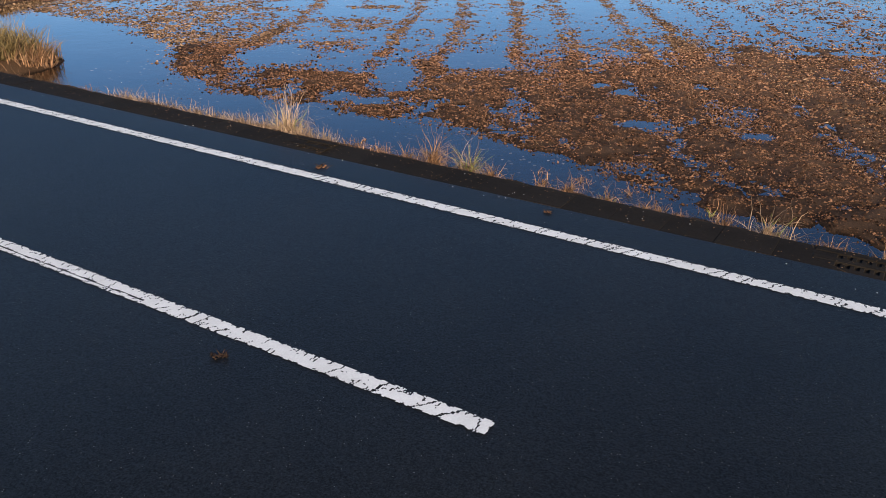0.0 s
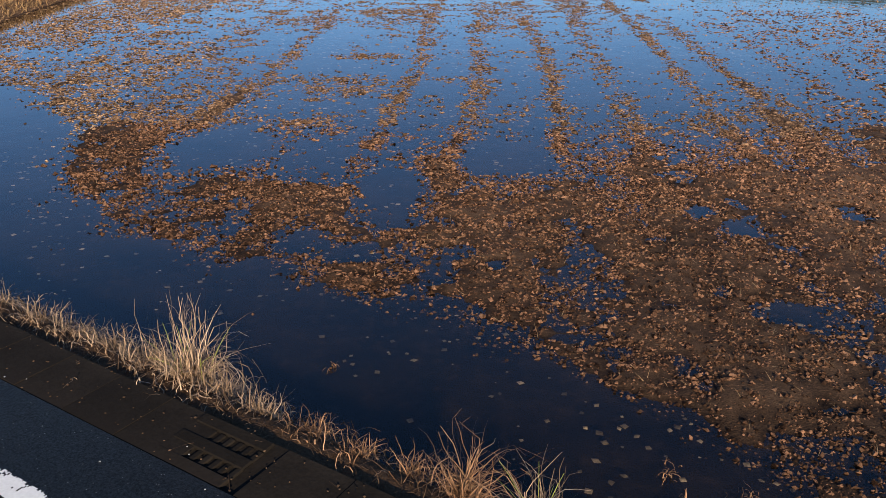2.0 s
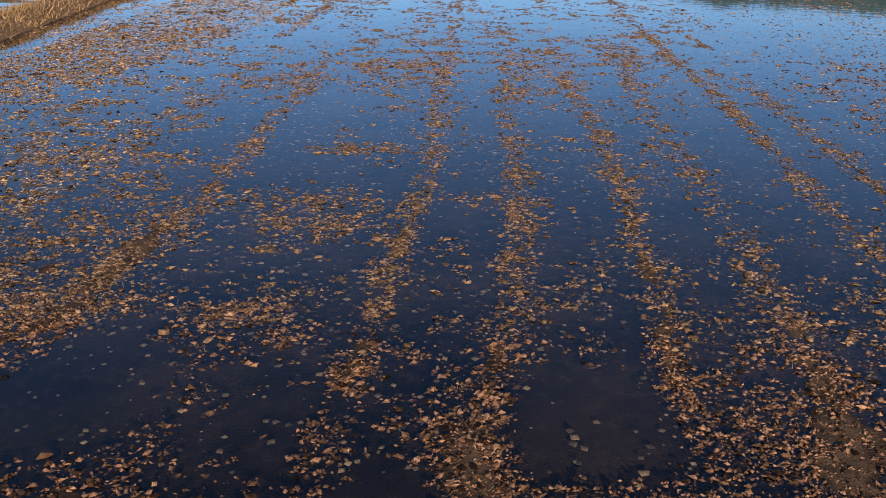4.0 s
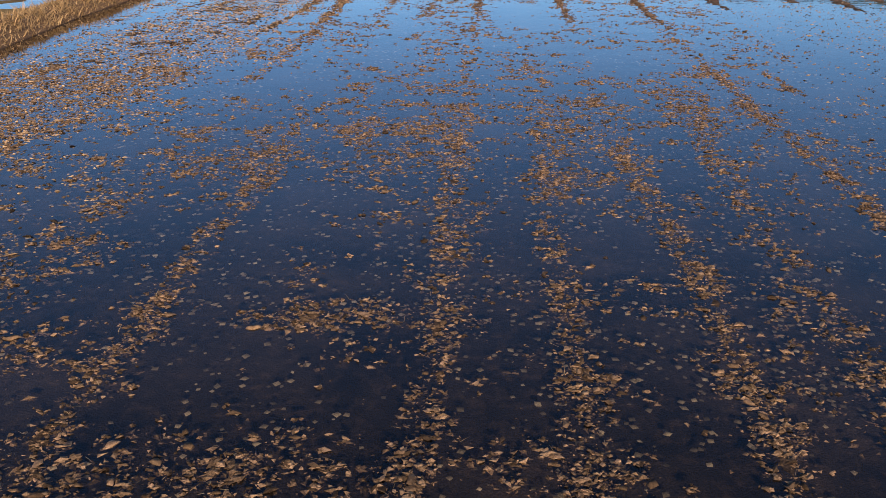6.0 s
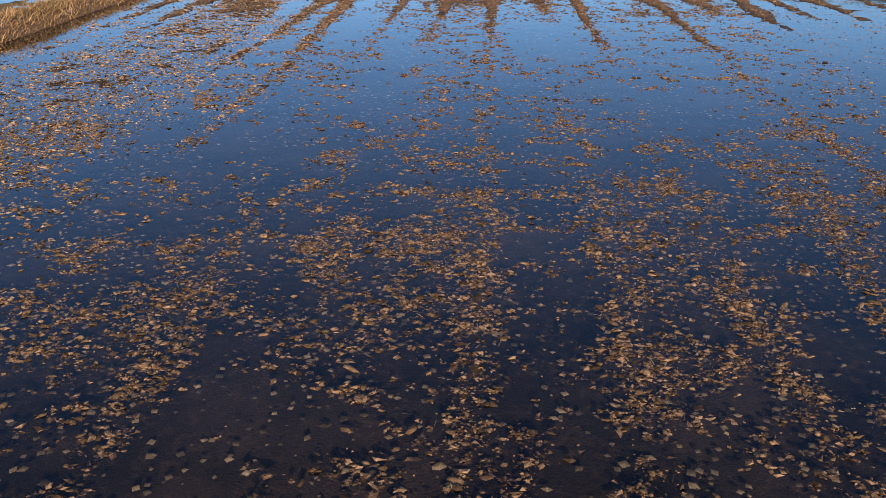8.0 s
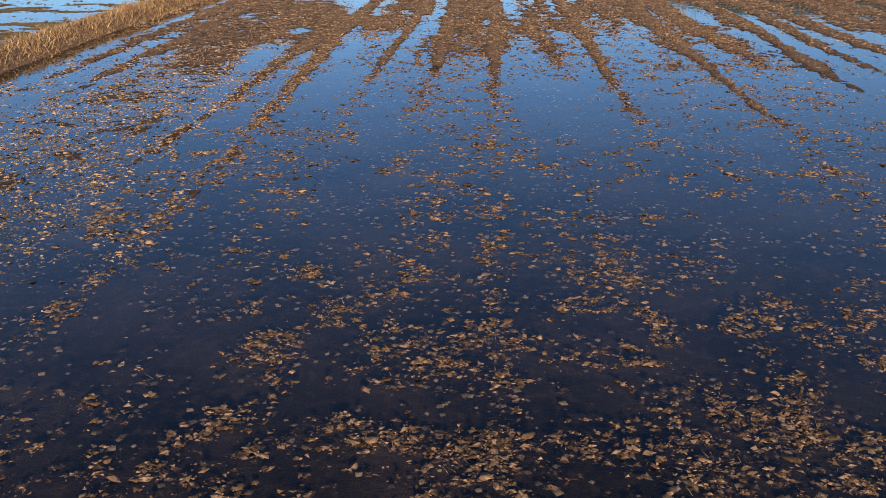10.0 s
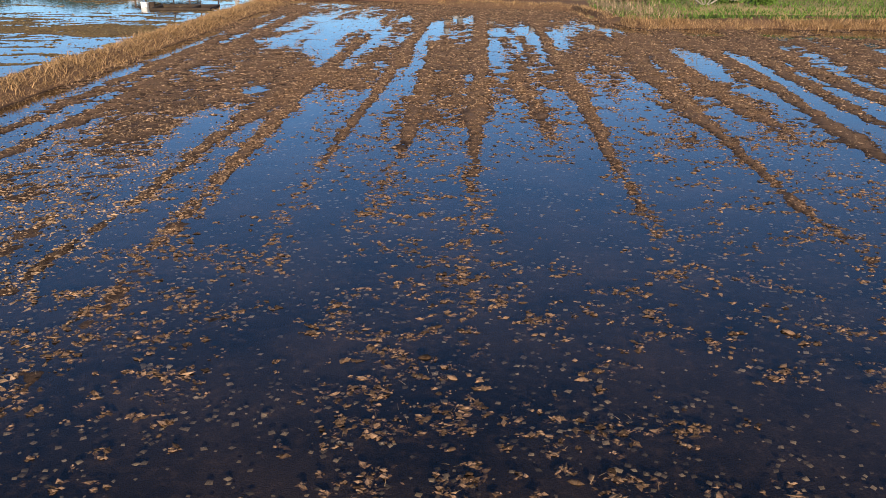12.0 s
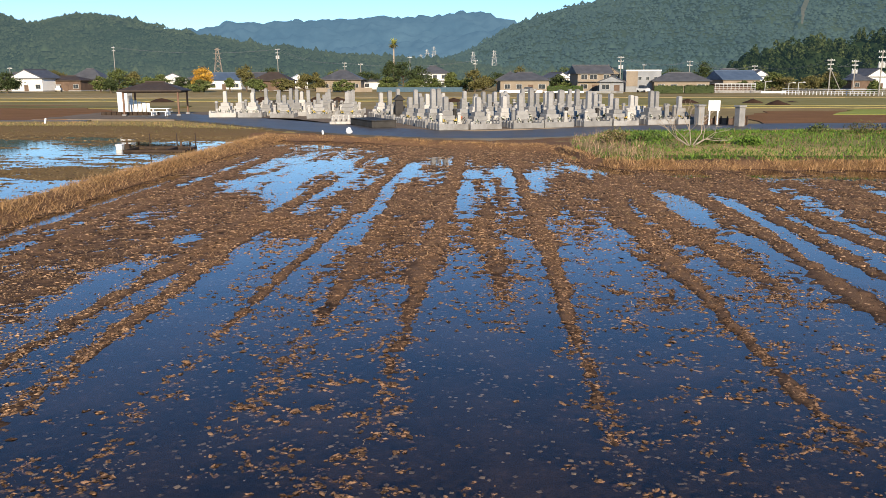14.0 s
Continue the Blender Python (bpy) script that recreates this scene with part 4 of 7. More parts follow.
pale, wispy, brown = "pale dry grass tuft on the road bank", "tall wispy dry grass tuft with seed stalks on the road bank", "short withered brown grass tuft on the road bank"
hooked = "withered russet grass tuft with hooked drooping tips on the road bank"
TUFTS_WEST = (
    (-8.75, 6.55, 60, 0.34, 0.15, pale, 0), (-8.35, 6.55, 75, 0.38, 0.12, pale, 0), (-7.85, 6.57, 60, 0.34, 0.11, pale, 0), (-7.38, 6.58, 75, 0.34, 0.13, pale, 0), (-6.95, 6.6, 90, 0.32, 0.15, pale, 0), (-6.55, 6.62, 130, 0.36, 0.15, pale, 0),
    (-6.15, 6.64, 150, 0.40, 0.16, pale, 6), (-5.78, 6.68, 170, 0.76, 0.11, wispy, 16), (-5.45, 6.62, 110, 0.36, 0.15, pale, 0), (-5.05, 6.6, 80, 0.34, 0.10, pale, 0), (-4.62, 6.62, 60, 0.36, 0.12, hooked, 0),
    (-4.25, 6.6, 50, 0.34, 0.10, hooked, 0), (-3.86, 6.62, 40, 0.38, 0.09, hooked, 0), (-3.48, 6.6, 80, 0.72, 0.055, hooked, 0), (-3.02, 6.66, 60, 0.62, 0.055, wispy, 44),
)
TUFTS_EAST = (
    (-2.70, 6.62, 40, 0.40, 0.05, brown, 0), (-2.05, 6.60, 26, 0.30, 0.05, brown, 0), (-1.72, 6.56, 44, 0.40, 0.06, brown, 0), (-1.30, 6.60, 22, 0.36, 0.06, brown, 60),
    (-0.88, 6.64, 30, 0.34, 0.06, brown, 0), (-0.50, 6.55, 22, 0.28, 0.05, brown, 12), (-0.1, 6.62, 36, 0.42, 0.06, brown, 0), (0.35, 6.6, 60, 0.5, 0.12, wispy, 20), (0.9, 6.58, 36, 0.32, 0.12, brown, 0),
    (1.5, 6.6, 60, 0.36, 0.14, brown, 6), (2.2, 6.6, 60, 0.4, 0.16, brown, 0), (-9.0, 6.6, 30, 0.3, 0.15, brown, 0), (-9.8, 6.6, 26, 0.3, 0.15, brown, 10), (-10.8, 6.65, 22, 0.32, 0.15, brown, 10),
)
sparse = "sparse withered stalks standing in the ditch"
TUFTS_DITCH = (
    (-2.42, 7.45, 9, 0.26, 0.07, sparse, 0), (-2.05, 7.75, 12, 0.22, 0.10, sparse, 0), (-2.6, 7.8, 5, 0.16, 0.05, sparse, 0), (-2.0, 7.12, 7, 0.34, 0.03, sparse, 0), (-1.4, 7.65, 10, 0.26, 0.08, sparse, 0),
    (-0.95, 7.35, 12, 0.30, 0.08, sparse, 0), (-0.4, 7.6, 9, 0.24, 0.10, sparse, 0), (0.25, 7.3, 12, 0.3, 0.10, sparse, 0), (-1.1, 7.05, 9, 0.34, 0.05, sparse, 0), (-5.25, 7.62, 3, 0.16, 0.03, sparse, 0),
    (-0.3, 7.08, 8, 0.3, 0.05, sparse, 4),
)
for k, (s, n_, c, hgt, sp, lab, gr) in enumerate(TUFTS_WEST + TUFTS_EAST + TUFTS_DITCH):
    grass_tuft(s, n_, c, hgt, sp, M_DRY if lab in (pale, wispy) else M_RUSSET, lab, 100 + k, gr, 0.34 if hgt > 0.5 else 0.55)

mat = np.random.default_rng(33)
ms, mn = mat.uniform(-12, 5, 5200), mat.uniform(6.27, 6.86, 5200)
mat_ok = mat.random(5200) < (0.25 + lattice(ms * 1.6, mn * 2, 5)) * np.where(ms < -2.9, 1, 0.45)
roots = np.array([at_road(a, b, np.interp(b, [6.42, 7.0], [0.36, 0.0])) for a, b in zip(ms[mat_ok], mn[mat_ok])])
v, q = blades(roots, mat.uniform(0.06, 0.2, len(roots)), mat.uniform(0.005, 0.011, len(roots)), mat.uniform(0.6, 1.5, len(roots)), mat.uniform(0.2, 1.4, len(roots)), mat, 3, None, 0.3)
sheet("bank_litter", v, q, None, M_BANKLITTER, False, "matted withered brown stalks over the road bank", "litter", "stuff")

# ---- clods and straw over the mud ----
def clods(n, lo, hi, size, rng, chip=True, ground=None, sides=4, flock=1, drown=0.12):
    """Flattened broken lumps of earth and straw, thick on the ridges and thin in the open water.
    flock: how many lie together in one ragged clump."""
    x, y = rng.uniform(lo[0], hi[0], n), rng.uniform(lo[1], hi[1], n)
    if ground is None:
        thick = litter(x, y)
        clump = 0.45 + 1.1 * ease(lattice(x * 3.1, y * 3.1, 77), 0.25, 0.8)
        ok = (rng.random(n) < np.clip((thick - 0.05) / 0.9, 0, 1) ** 1.25 * clump) & (x * N[0] + y * N[1] > 7.0) & (y < far_y(x) + 0.2) & (x > bund_x(y) + 0.7)
        x, y, thick = x[ok], y[ok], thick[ok]
        sunk = rng.random(len(x)) < drown * (1.15 - thick)
        lift = np.where(sunk, rng.uniform(-0.034, -0.012, len(x)), rng.uniform(-0.010, 0.006, len(x)))
        if flock > 1:
            count = np.clip(rng.poisson(flock, len(x)), 1, flock * 2)
            spread = size * 0.95 * np.sqrt(count) * rng.uniform(0.7, 1.2, len(x))
            own = np.repeat(np.arange(len(x)), count)
            turn = rng.normal(0, 0.6, len(x))[own]
            u, w = rng.normal(0, 0.62, len(own)) * spread[own], rng.normal(0, 0.40, len(own)) * spread[own]
            x, y, lift = x[own] + u * np.cos(turn) - w * np.sin(turn), y[own] + u * np.sin(turn) + w * np.cos(turn), lift[own] + rng.uniform(-0.004, 0.009, len(own))
        h = np.maximum(lift, paddy_height(x, y) - 0.002)
    else:
        h = ground(x, y)
        ok = (rng.random(n) < np.clip((h + 0.08) / 0.085, 0.04, 1) ** 2) & (x < bund_x(y) - 0.6) & (h < 0.12)
        x, y, h = x[ok], y[ok], h[ok]
        h = np.where(h < 0, h * 0.62, h) + rng.normal(0, 0.006, len(h))
    m = len(x)
    r = size * (np.interp(y, [9, 17], [0.72, 1.0]) if ground is None else 1.0) * np.exp(np.clip(rng.normal(-0.2, 0.45, m), -1.1, 0.7))
    az = rng.normal(0, 0.9, m)
    thin = np.interp(y, [13, 19], [1.0, 0.55])
    stretch = 0.9 + rng.uniform(0, 0.7, m) / thin
    ang = (np.arange(sides) / sides * 2 * np.pi)[None] + rng.uniform(-0.4, 0.4, (m, sides))
    rad = r[:, None] * rng.uniform(0.62, 1.3, (m, sides))
    px, py = rad * np.cos(ang) * stretch[:, None], rad * np.sin(ang)
    c, d = np.cos(az)[:, None], np.sin(az)[:, None]
    px, py = px * c - py * d, px * d + py * c
    tall = r * rng.uniform(0.35, 1.0, m) * thin
    k = rng.uniform(0.5, 0.85, (m, sides))
    zb = np.repeat((h - 0.004)[:, None], sides, 1) + rng.normal(0, 0.35, (m, sides)) * tall[:, None]
    bottom = np.stack([x[:, None] + px, y[:, None] + py, zb], 2)
    i = np.arange(sides)
    j = (i + 1) % sides
    if chip:
        tip = np.stack([x + rng.normal(0, 0.4, m) * r, y + rng.normal(0, 0.4, m) * r, h + tall], 1)[:, None]
        v = np.concatenate([bottom, tip], 1).reshape(-1, 3)
        t = (np.arange(m)[:, None, None] * (sides + 1) + np.stack([i, j, np.full(sides, sides)], 1)[None]).reshape(-1, 3)
        return v, None, t
    zt = (h + tall)[:, None] * np.ones((1, sides)) + rng.normal(0, 0.18, (m, sides)) * tall[:, None]
    top = np.stack([x[:, None] + px * k, y[:, None] + py * k, zt], 2)
    v = np.concatenate([bottom, top], 1).reshape(-1, 3)
    base = np.arange(m)[:, None] * (2 * sides)
    q = (base[:, None] + np.stack([i, j, j + sides, i + sides], 1)[None].reshape(1, sides, 4)).reshape(-1, 4)
    t = (base[:, None] + np.array([[sides, sides + k, sides + k + 1] for k in range(1, sides - 1)])[None]).reshape(-1, 3)
    return v, q, t


def clod_sheet(n, lo, hi, size, seed, label, material=M_CLOD, chip=True, ground=None, sides=3, flock=1, drown=0.12):
    v, q, t = clods(n, lo, hi, size, np.random.default_rng(seed), chip, ground, sides, flock, drown)
    return sheet("soil_clods", v, q, t, material, sides > 4, label, "clods", "stuff")


clod_sheet(55000, (6.0, 2.5), (10.5, 16.0), 0.021, 210, "crumbs of chopped straw over the drained corner by the road")
clod_sheet(20000, (2.0, 3.5), (6.0, 7.2), 0.018, 211, "crumbs of chopped straw at the ditch's end")
clod_sheet(100000, (-5.0, 7.2), (6.0, 16.5), 0.0175, 209, "fine crumbs of chopped straw beside the ditch", sides=4)
clod_sheet(32000, (-5.5, 7.0), (6.0, 16), 0.019, 212, "ragged clumps of rotten straw and mud beside the ditch", sides=4, flock=4)
clod_sheet(56000, (-5.5, 16), (6.0, 34), 0.0175, 201, "ragged clumps of rotten straw and mud on the near mud", M_CLOD_PALE, sides=4, flock=5)
clod_sheet(120000, (-5.5, 16), (6.0, 34), 0.0155, 213, "crumbs of chopped straw on the near mud", M_CLOD_PALE, sides=3)
clod_sheet(7000, (-5.5, 15.5), (6.0, 34), 0.022, 206, "broken tan clods of straw and mud", M_CLOD_PALE, False, sides=7)
clod_sheet(54000, (-6.5, 34), (7, 56), 0.0195, 202, "tan clumps lying in rows through the shallow water", M_CLOD_PALE, sides=4, flock=5)
clod_sheet(6000, (-6.5, 34), (7, 56), 0.024, 207, "broken tan clods in the shallow water", M_CLOD_PALE, False, sides=7)
clod_sheet(350000, (-13.5, 50), (20, 84), 0.0275, 203, "brown clods over the drained far part of the field", M_CLOD_FAR)
clod_sheet(15000, (-11.0, 16), (-5.5, 33), 0.0195, 215, "ragged clumps of rotten straw in the shallow water near the ridge", M_CLOD_PALE, sides=4, flock=4)
clod_sheet(150000, (-13.0, 12), (-5.5, 50), 0.024, 204, "brown clods over the drained strip beside the ridge", M_CLOD_FAR)
clod_sheet(13000, (6.0, 9), (12, 30), 0.0195, 214, "ragged clumps of rotten straw in the rows beside the drained corner", sides=4, flock=4)
clod_sheet(46000, (6.0, 6), (15, 50), 0.024, 205, "brown clods over the drained side of the field", M_CLOD_FAR)
clod_sheet(60000, (-50, 50), (-13, 97), 0.048, 208, "dark stubble clods in the neighbouring paddy", M_SIDECLOD, True, side_paddy)

r = np.random.default_rng(47)
n_sub = 56000
ux, uy = r.uniform(-6.5, 7, n_sub), r.uniform(6.5, 56, n_sub)
us, un = ux * U[0] + uy * U[1], ux * N[0] + uy * N[1]
thick = 0.10 + 0.45 * ease(un, 7.7, 8.3) * (1 - ease(un, 9.2, 10)) + 0.6 * ease(us, -3.8, -2.6) * (1 - ease(un, 8.6, 9.6)) + 0.55 * ease(fractal(ux * 0.9, uy * 0.9, 161, 3), -0.12, 0.2) + 0.5 * litter(ux, uy)
ok = r.random(n_sub) < 0.75 * thick * np.interp(uy, [6.5, 14, 18, 50, 56], [0.45, 0.5, 1, 1, 0])
ok &= un > 7.1
v, t = crowns(np.stack([ux, uy, r.normal(-0.024, 0.006, n_sub)], 1)[ok], r.uniform(0.010, 0.034, ok.sum()) * np.interp(uy[ok], [12, 20], [1, 1.25]), r, 0.4)
sheet("soil_clods", v, None, t, M_DROWNED, True, "pale clods lying drowned in the shallow water", "clods", "stuff")

r = np.random.default_rng(41)
n_bits = 60000
bx, by = r.uniform(-8, 9, n_bits), r.uniform(7.5, 48, n_bits)
bh = paddy_height(bx, by)
ok = (r.random(n_bits) < 0.7 * np.clip(litter(bx, by) - 0.25, 0, 1)) & (bx * N[0] + by * N[1] > 7.2)
roots = np.stack([bx, by, np.maximum(bh, -0.01) + 0.02], 1)[ok]
v, q = blades(roots, r.uniform(0.03, 0.10, len(roots)), r.uniform(0.003, 0.007, len(roots)), r.uniform(0.9, 1.55, len(roots)), 0.2, r, 2)
sheet("straw_litter", v, q, None, M_STRAWBIT, False, "loose straw stalks lying over the mud", "straw", "stuff")


n_bits = 45000
bx, by = r.uniform(-13, 18, n_bits), r.uniform(46, 84, n_bits)
ok = (r.random(n_bits) < 0.8 * np.clip(litter(bx, by) - 0.2, 0, 1)) & (by < far_y(bx)) & (bx > bund_x(by) + 0.7)
roots = np.stack([bx, by, np.maximum(paddy_height(bx, by), -0.01) + 0.015], 1)[ok]
v, q = blades(roots, r.uniform(0.06, 0.18, len(roots)), r.uniform(0.008, 0.016, len(roots)), r.uniform(0.8, 1.5, len(roots)), 0.2, r, 1)
sheet("straw_litter", v, q, None, M_STRAWBIT, False, "chopped straw lying thick over the far mud", "straw", "stuff")


# ---- straw on the ridges ----
def straw_band(name, n, line, half, length, seed, material, label, ground, kind="stuff", lean=0.75, droop=1.3, width=0.02):
    r = np.random.default_rng(seed)
    line = np.array(line, float)
    seg = np.linalg.norm(np.diff(line, axis=0), axis=1)
    d = r.uniform(0, seg.sum(), n)
    cum = np.concatenate([[0], np.cumsum(seg)])
    x, y = np.interp(d, cum, line[:, 0]), np.interp(d, cum, line[:, 1])
    i = np.clip(np.searchsorted(cum, d) - 1, 0, len(seg) - 1)
    t = np.diff(line, axis=0)[i] / seg[i][:, None]
    off = r.normal(0, half * 0.5, n)
    x, y = x - t[:, 1] * off, y + t[:, 0] * off
    clump = lattice(x * 1.3, y * 1.3, seed)
    z = ground(x, y)
    ok = (z > 0.005) & (r.random(n) < 0.35 + clump)
    roots = np.stack([x, y, z - 0.02], 1)[ok]
    m = len(roots)
    v, q = blades(roots, length * r.uniform(0.5, 1.2, m) * (0.6 + 0.8 * clump[ok]), width * r.uniform(0.6, 1.4, m), np.abs(r.normal(lean, 0.35, m)), r.uniform(0.2, 1, m) * droop, r, 3)
    return sheet(name, v, q, None, material, False, label, "straw grass", kind)


ys = np.linspace(12, 88, 40)
straw_band("bund_grass", 36000, list(zip(bund_x(ys) + 0.1, ys)), 0.95, 0.29, 301, M_STRAW, "golden dead straw grass lying over the dividing ridge", paddy_height, lean=0.95, width=0.024)
straw_band("bund_grass", 15000, list(zip(bund_x(ys) + 0.62, ys)), 0.45, 0.26, 305, M_STRAW, "golden dead straw hanging down the ridge towards the field", paddy_height, lean=1.0, width=0.024)
fx = np.concatenate([np.linspace(-13.5, 4.6, 24), [5.2, 5.7, 6.2]])
straw_band("edge_grass", 9000, list(zip(fx, far_y(fx) + 0.55)), 0.55, 0.17, 302, M_STRAW, "dead orange-brown grass along the field's far edge", paddy_height)
fx = np.linspace(6.4, 24, 24)
straw_band("edge_grass", 15000, list(zip(fx, far_y(fx) + 0.25)), 0.75, 0.34, 303, M_STRAW, "dead orange-brown grass at the foot of the green bank", paddy_height)
straw_band("edge_grass", 2600, [(-9.3, 14.2), (-7.8, 13.1)], 0.9, 0.58, 304, M_TUSSOCK, "tall dead grass tussock at the roadside end of the field", paddy_height, lean=0.5)
straw_band("edge_grass", 500, [(-7.8, 13.6), (-7.3, 13.2)], 0.5, 0.36, 306, M_RUSSET, "withered russet weeds beside the tussock", paddy_height, lean=0.5)


def land(x, y):
    lw = 0.33 + 0.10 * fractal(x * 0.06, y * 0.06, 91)
    return lw + 0.38 * np.exp(-(((y - 80) / 9) ** 2) ** 2) * ease(x, 6.5, 10)


# ---- green bank and the lane ----
def lawn(name, n, lo, hi, length, seed, material, label, inside, width=0.03, lean=0.4, ground=None):
    r = np.random.default_rng(seed)
    x, y = r.uniform(lo[0], hi[0], n), r.uniform(lo[1], hi[1], n)
    ok = inside(x, y)
    x, y = x[ok], y[ok]
    clump = lattice(x * 0.9, y * 0.9, seed)
    v, q = blades(np.stack([x, y, (ground or land)(x, y) - 0.02], 1), length * (0.35 + clump) * r.uniform(0.5, 1.2, len(x)), width, np.abs(r.normal(lean, 0.25, len(x))), r.uniform(0.2, 1.3, len(x)), r, 2)
    return sheet(name, v, q, None, material, False, label, "grass", "stuff")


def on_bank(x, y):
    return (y > far_y(x) + 0.7) & (x > 5.6 + 0.12 * np.abs(y - 78)) & (y < np.interp(x, [5, 9, 14, 20, 60], [84, 88, 92.5, 94, 93]))


flat_patch("green_bank", [(8.0, 72.4), (10, 71.0), (58, 70.8), (58, 93), (21, 94), (14, 92.4), (9.2, 86.5), (7.8, 79)], 0.36, M_TURF, "low bank of green turf beside the lane", "bank", 0.25, 1.0, 3)
lawn("bank_grass", 25000, (5.5, 70), (34, 94), 0.24, 401, M_GRASS, "lush green grass and clover over the bank", on_bank, 0.05)
lawn("bank_grass", 1200, (5.5, 70), (34, 94), 0.36, 402, M_STRAW, "dry seed stalks among the green grass", on_bank, 0.02)
lawn("bank_grass", 2200, (5.0, 70), (9.5, 90), 0.5, 403, M_DRY, "bleached grass on the bank's near corner", on_bank, 0.025)


def leafy(name, m, size, count, material, label, category, seed, group="", leaf=0.09):
    """A low plant of many small leaves in clumps."""
    r = np.random.default_rng(seed)
    root = thing(name, m, label, category, group)
    d = r.normal(0, 1, (count, 3))
    d /= np.linalg.norm(d, axis=1)[:, None]
    p = d * (r.random(count) ** 0.4)[:, None] * np.array(size) * (0.75 + 0.5 * r.random((count, 1)))
    p[:, 2] = np.abs(p[:, 2])
    v, q = leaves(p, leaf, r)
    sheet("leaf_mass", v, q, None, material, False, "", "", "stuff", root)
    bm = None
    for k in range(6):
        a = r.uniform(0, 6.28)
        bm = rod((0, 0, -0.1), (math.cos(a) * size[0] * 0.6, math.sin(a) * size[1] * 0.6, size[2] * 0.7), 0.02, 0.008, 5, bm)
    part("stem", bm, M_BARK, root)
    return root


def leaves(p, leaf, r):
    """One small four-cornered leaf at each place, turned at random."""
    n = len(p)
    a = r.normal(0, 1, (n, 3))
    a /= np.linalg.norm(a, axis=1)[:, None]
    b = np.cross(a, r.normal(0, 1, (n, 3)))
    b /= np.linalg.norm(b, axis=1)[:, None]
    s = np.broadcast_to(leaf, n)[:, None] * r.uniform(0.6, 1.3, (n, 1))
    v = np.stack([p - a * s, p - b * s * 0.5, p + a * s, p + b * s * 0.5], 1).reshape(-1, 3)
    return v, np.arange(4 * n).reshape(-1, 4)


for k, (x, y, sz, mt, lab) in enumerate((
        (8.3, 79.5, (0.9, 0.8, 0.75), M_LEAF_OLIVE, "reddish-brown withered weed clump on the bank"), (9.4, 77.5, (0.8, 0.7, 0.6), M_WEED, "dark green broad-leaved weed on the bank"),
        (10.2, 79.0, (1.2, 0.9, 0.6), M_WEED, "dark green broad-leaved weed on the bank"), (14.8, 75.5, (0.7, 0.5, 0.5), M_GRASS, "bright long-leaved plant on the bank"),
        (13.2, 76.5, (1.0, 0.8, 0.5), M_WEED, "dark green broad-leaved weed on the bank"), (25.0, 84.5, (1.6, 1.2, 0.85), M_LEAF_OLIVE, "brownish shrub at the edge of the green bank"),
        (28.5, 83.0, (1.2, 0.9, 0.7), M_LEAF_OLIVE, "brownish shrub at the edge of the green bank"), (22.6, 86.0, (0.9, 0.8, 0.6), M_LEAF_MID, "small green shrub at the edge of the green bank"))):
    leafy("weed", pose(x, y, float(land(np.array([x]), np.array([y]))[0])), sz, 420, mt, lab, "weed", 420 + k, "bank weeds", 0.085)


def bare_shrub(m, label):
    r = np.random.default_rng(9)
    root = thing("dead_shrub", m, label, "shrub")

    def grow(p, d, ln, rad, depth, bm):
        e = p + d * ln
        bm = rod(p, e, rad, rad * 0.65, 5, bm)
        if depth:
            for _ in range(2 if depth > 1 else 3):
                nd = (d + Vector(r.normal(0, 0.55, 3)) + Vector((0, 0, 0.12))).normalized()
                bm = grow(e, nd, ln * r.uniform(0.6, 0.85), rad * 0.6, depth - 1, bm)
        return bm

    for a in (150, 60, 95, 20, 175, 120, 5):
        d = Vector((math.cos(radians(a)) * 0.8, 0.3 * math.sin(radians(a * 2)), 0.48)).normalized()
        part("branch", grow(Vector((0, 0, -0.05)), d, r.uniform(0.75, 1.1), 0.035, 3, None), M_TWIG, root)
    return root


bare_shrub(pose(11.6, 75.2, 0.62), "bare pale leafless shrub with spreading branches on the bank")

LANE = [(-34, 117), (-27, 111.5), (-19, 103), (-13.5, 96.8), (-7, 90.2), (-0.6, 86.6), (4.6, 88.2), (9.5, 92), (16, 95.2), (26, 98), (60, 101)]
lane_pts = []
for (a, b), (c, d) in zip(LANE, LANE[1:]):
    for k in range(6):
        lane_pts.append((a + (c - a) * k / 6, b + (d - b) * k / 6))
lane_pts = np.array(lane_pts)
for _ in range(4):
    lane_pts[1:-1] = (lane_pts[:-2] + 2 * lane_pts[1:-1] + lane_pts[2:]) / 4
tang = np.gradient(lane_pts, axis=0)
tang /= np.linalg.norm(tang, axis=1)[:, None]
side = np.stack([-tang[:, 1], tang[:, 0]], 1)
wid = 3.6
k = len(lane_pts)
v = np.concatenate([np.column_stack([lane_pts + side * o, np.full(k, z)]) for o, z in ((-wid, 0.1), (-wid, 0.46), (wid, 0.46), (wid, 0.1))])
i = np.arange(k - 1)
q = np.concatenate([np.stack([i + a * k, i + 1 + a * k, i + 1 + (a + 1) * k, i + (a + 1) * k], 1) for a in range(3)])
sheet("lane", v, q, None, M_LANE, False, "curving dark asphalt lane in front of the cemetery", "lane")

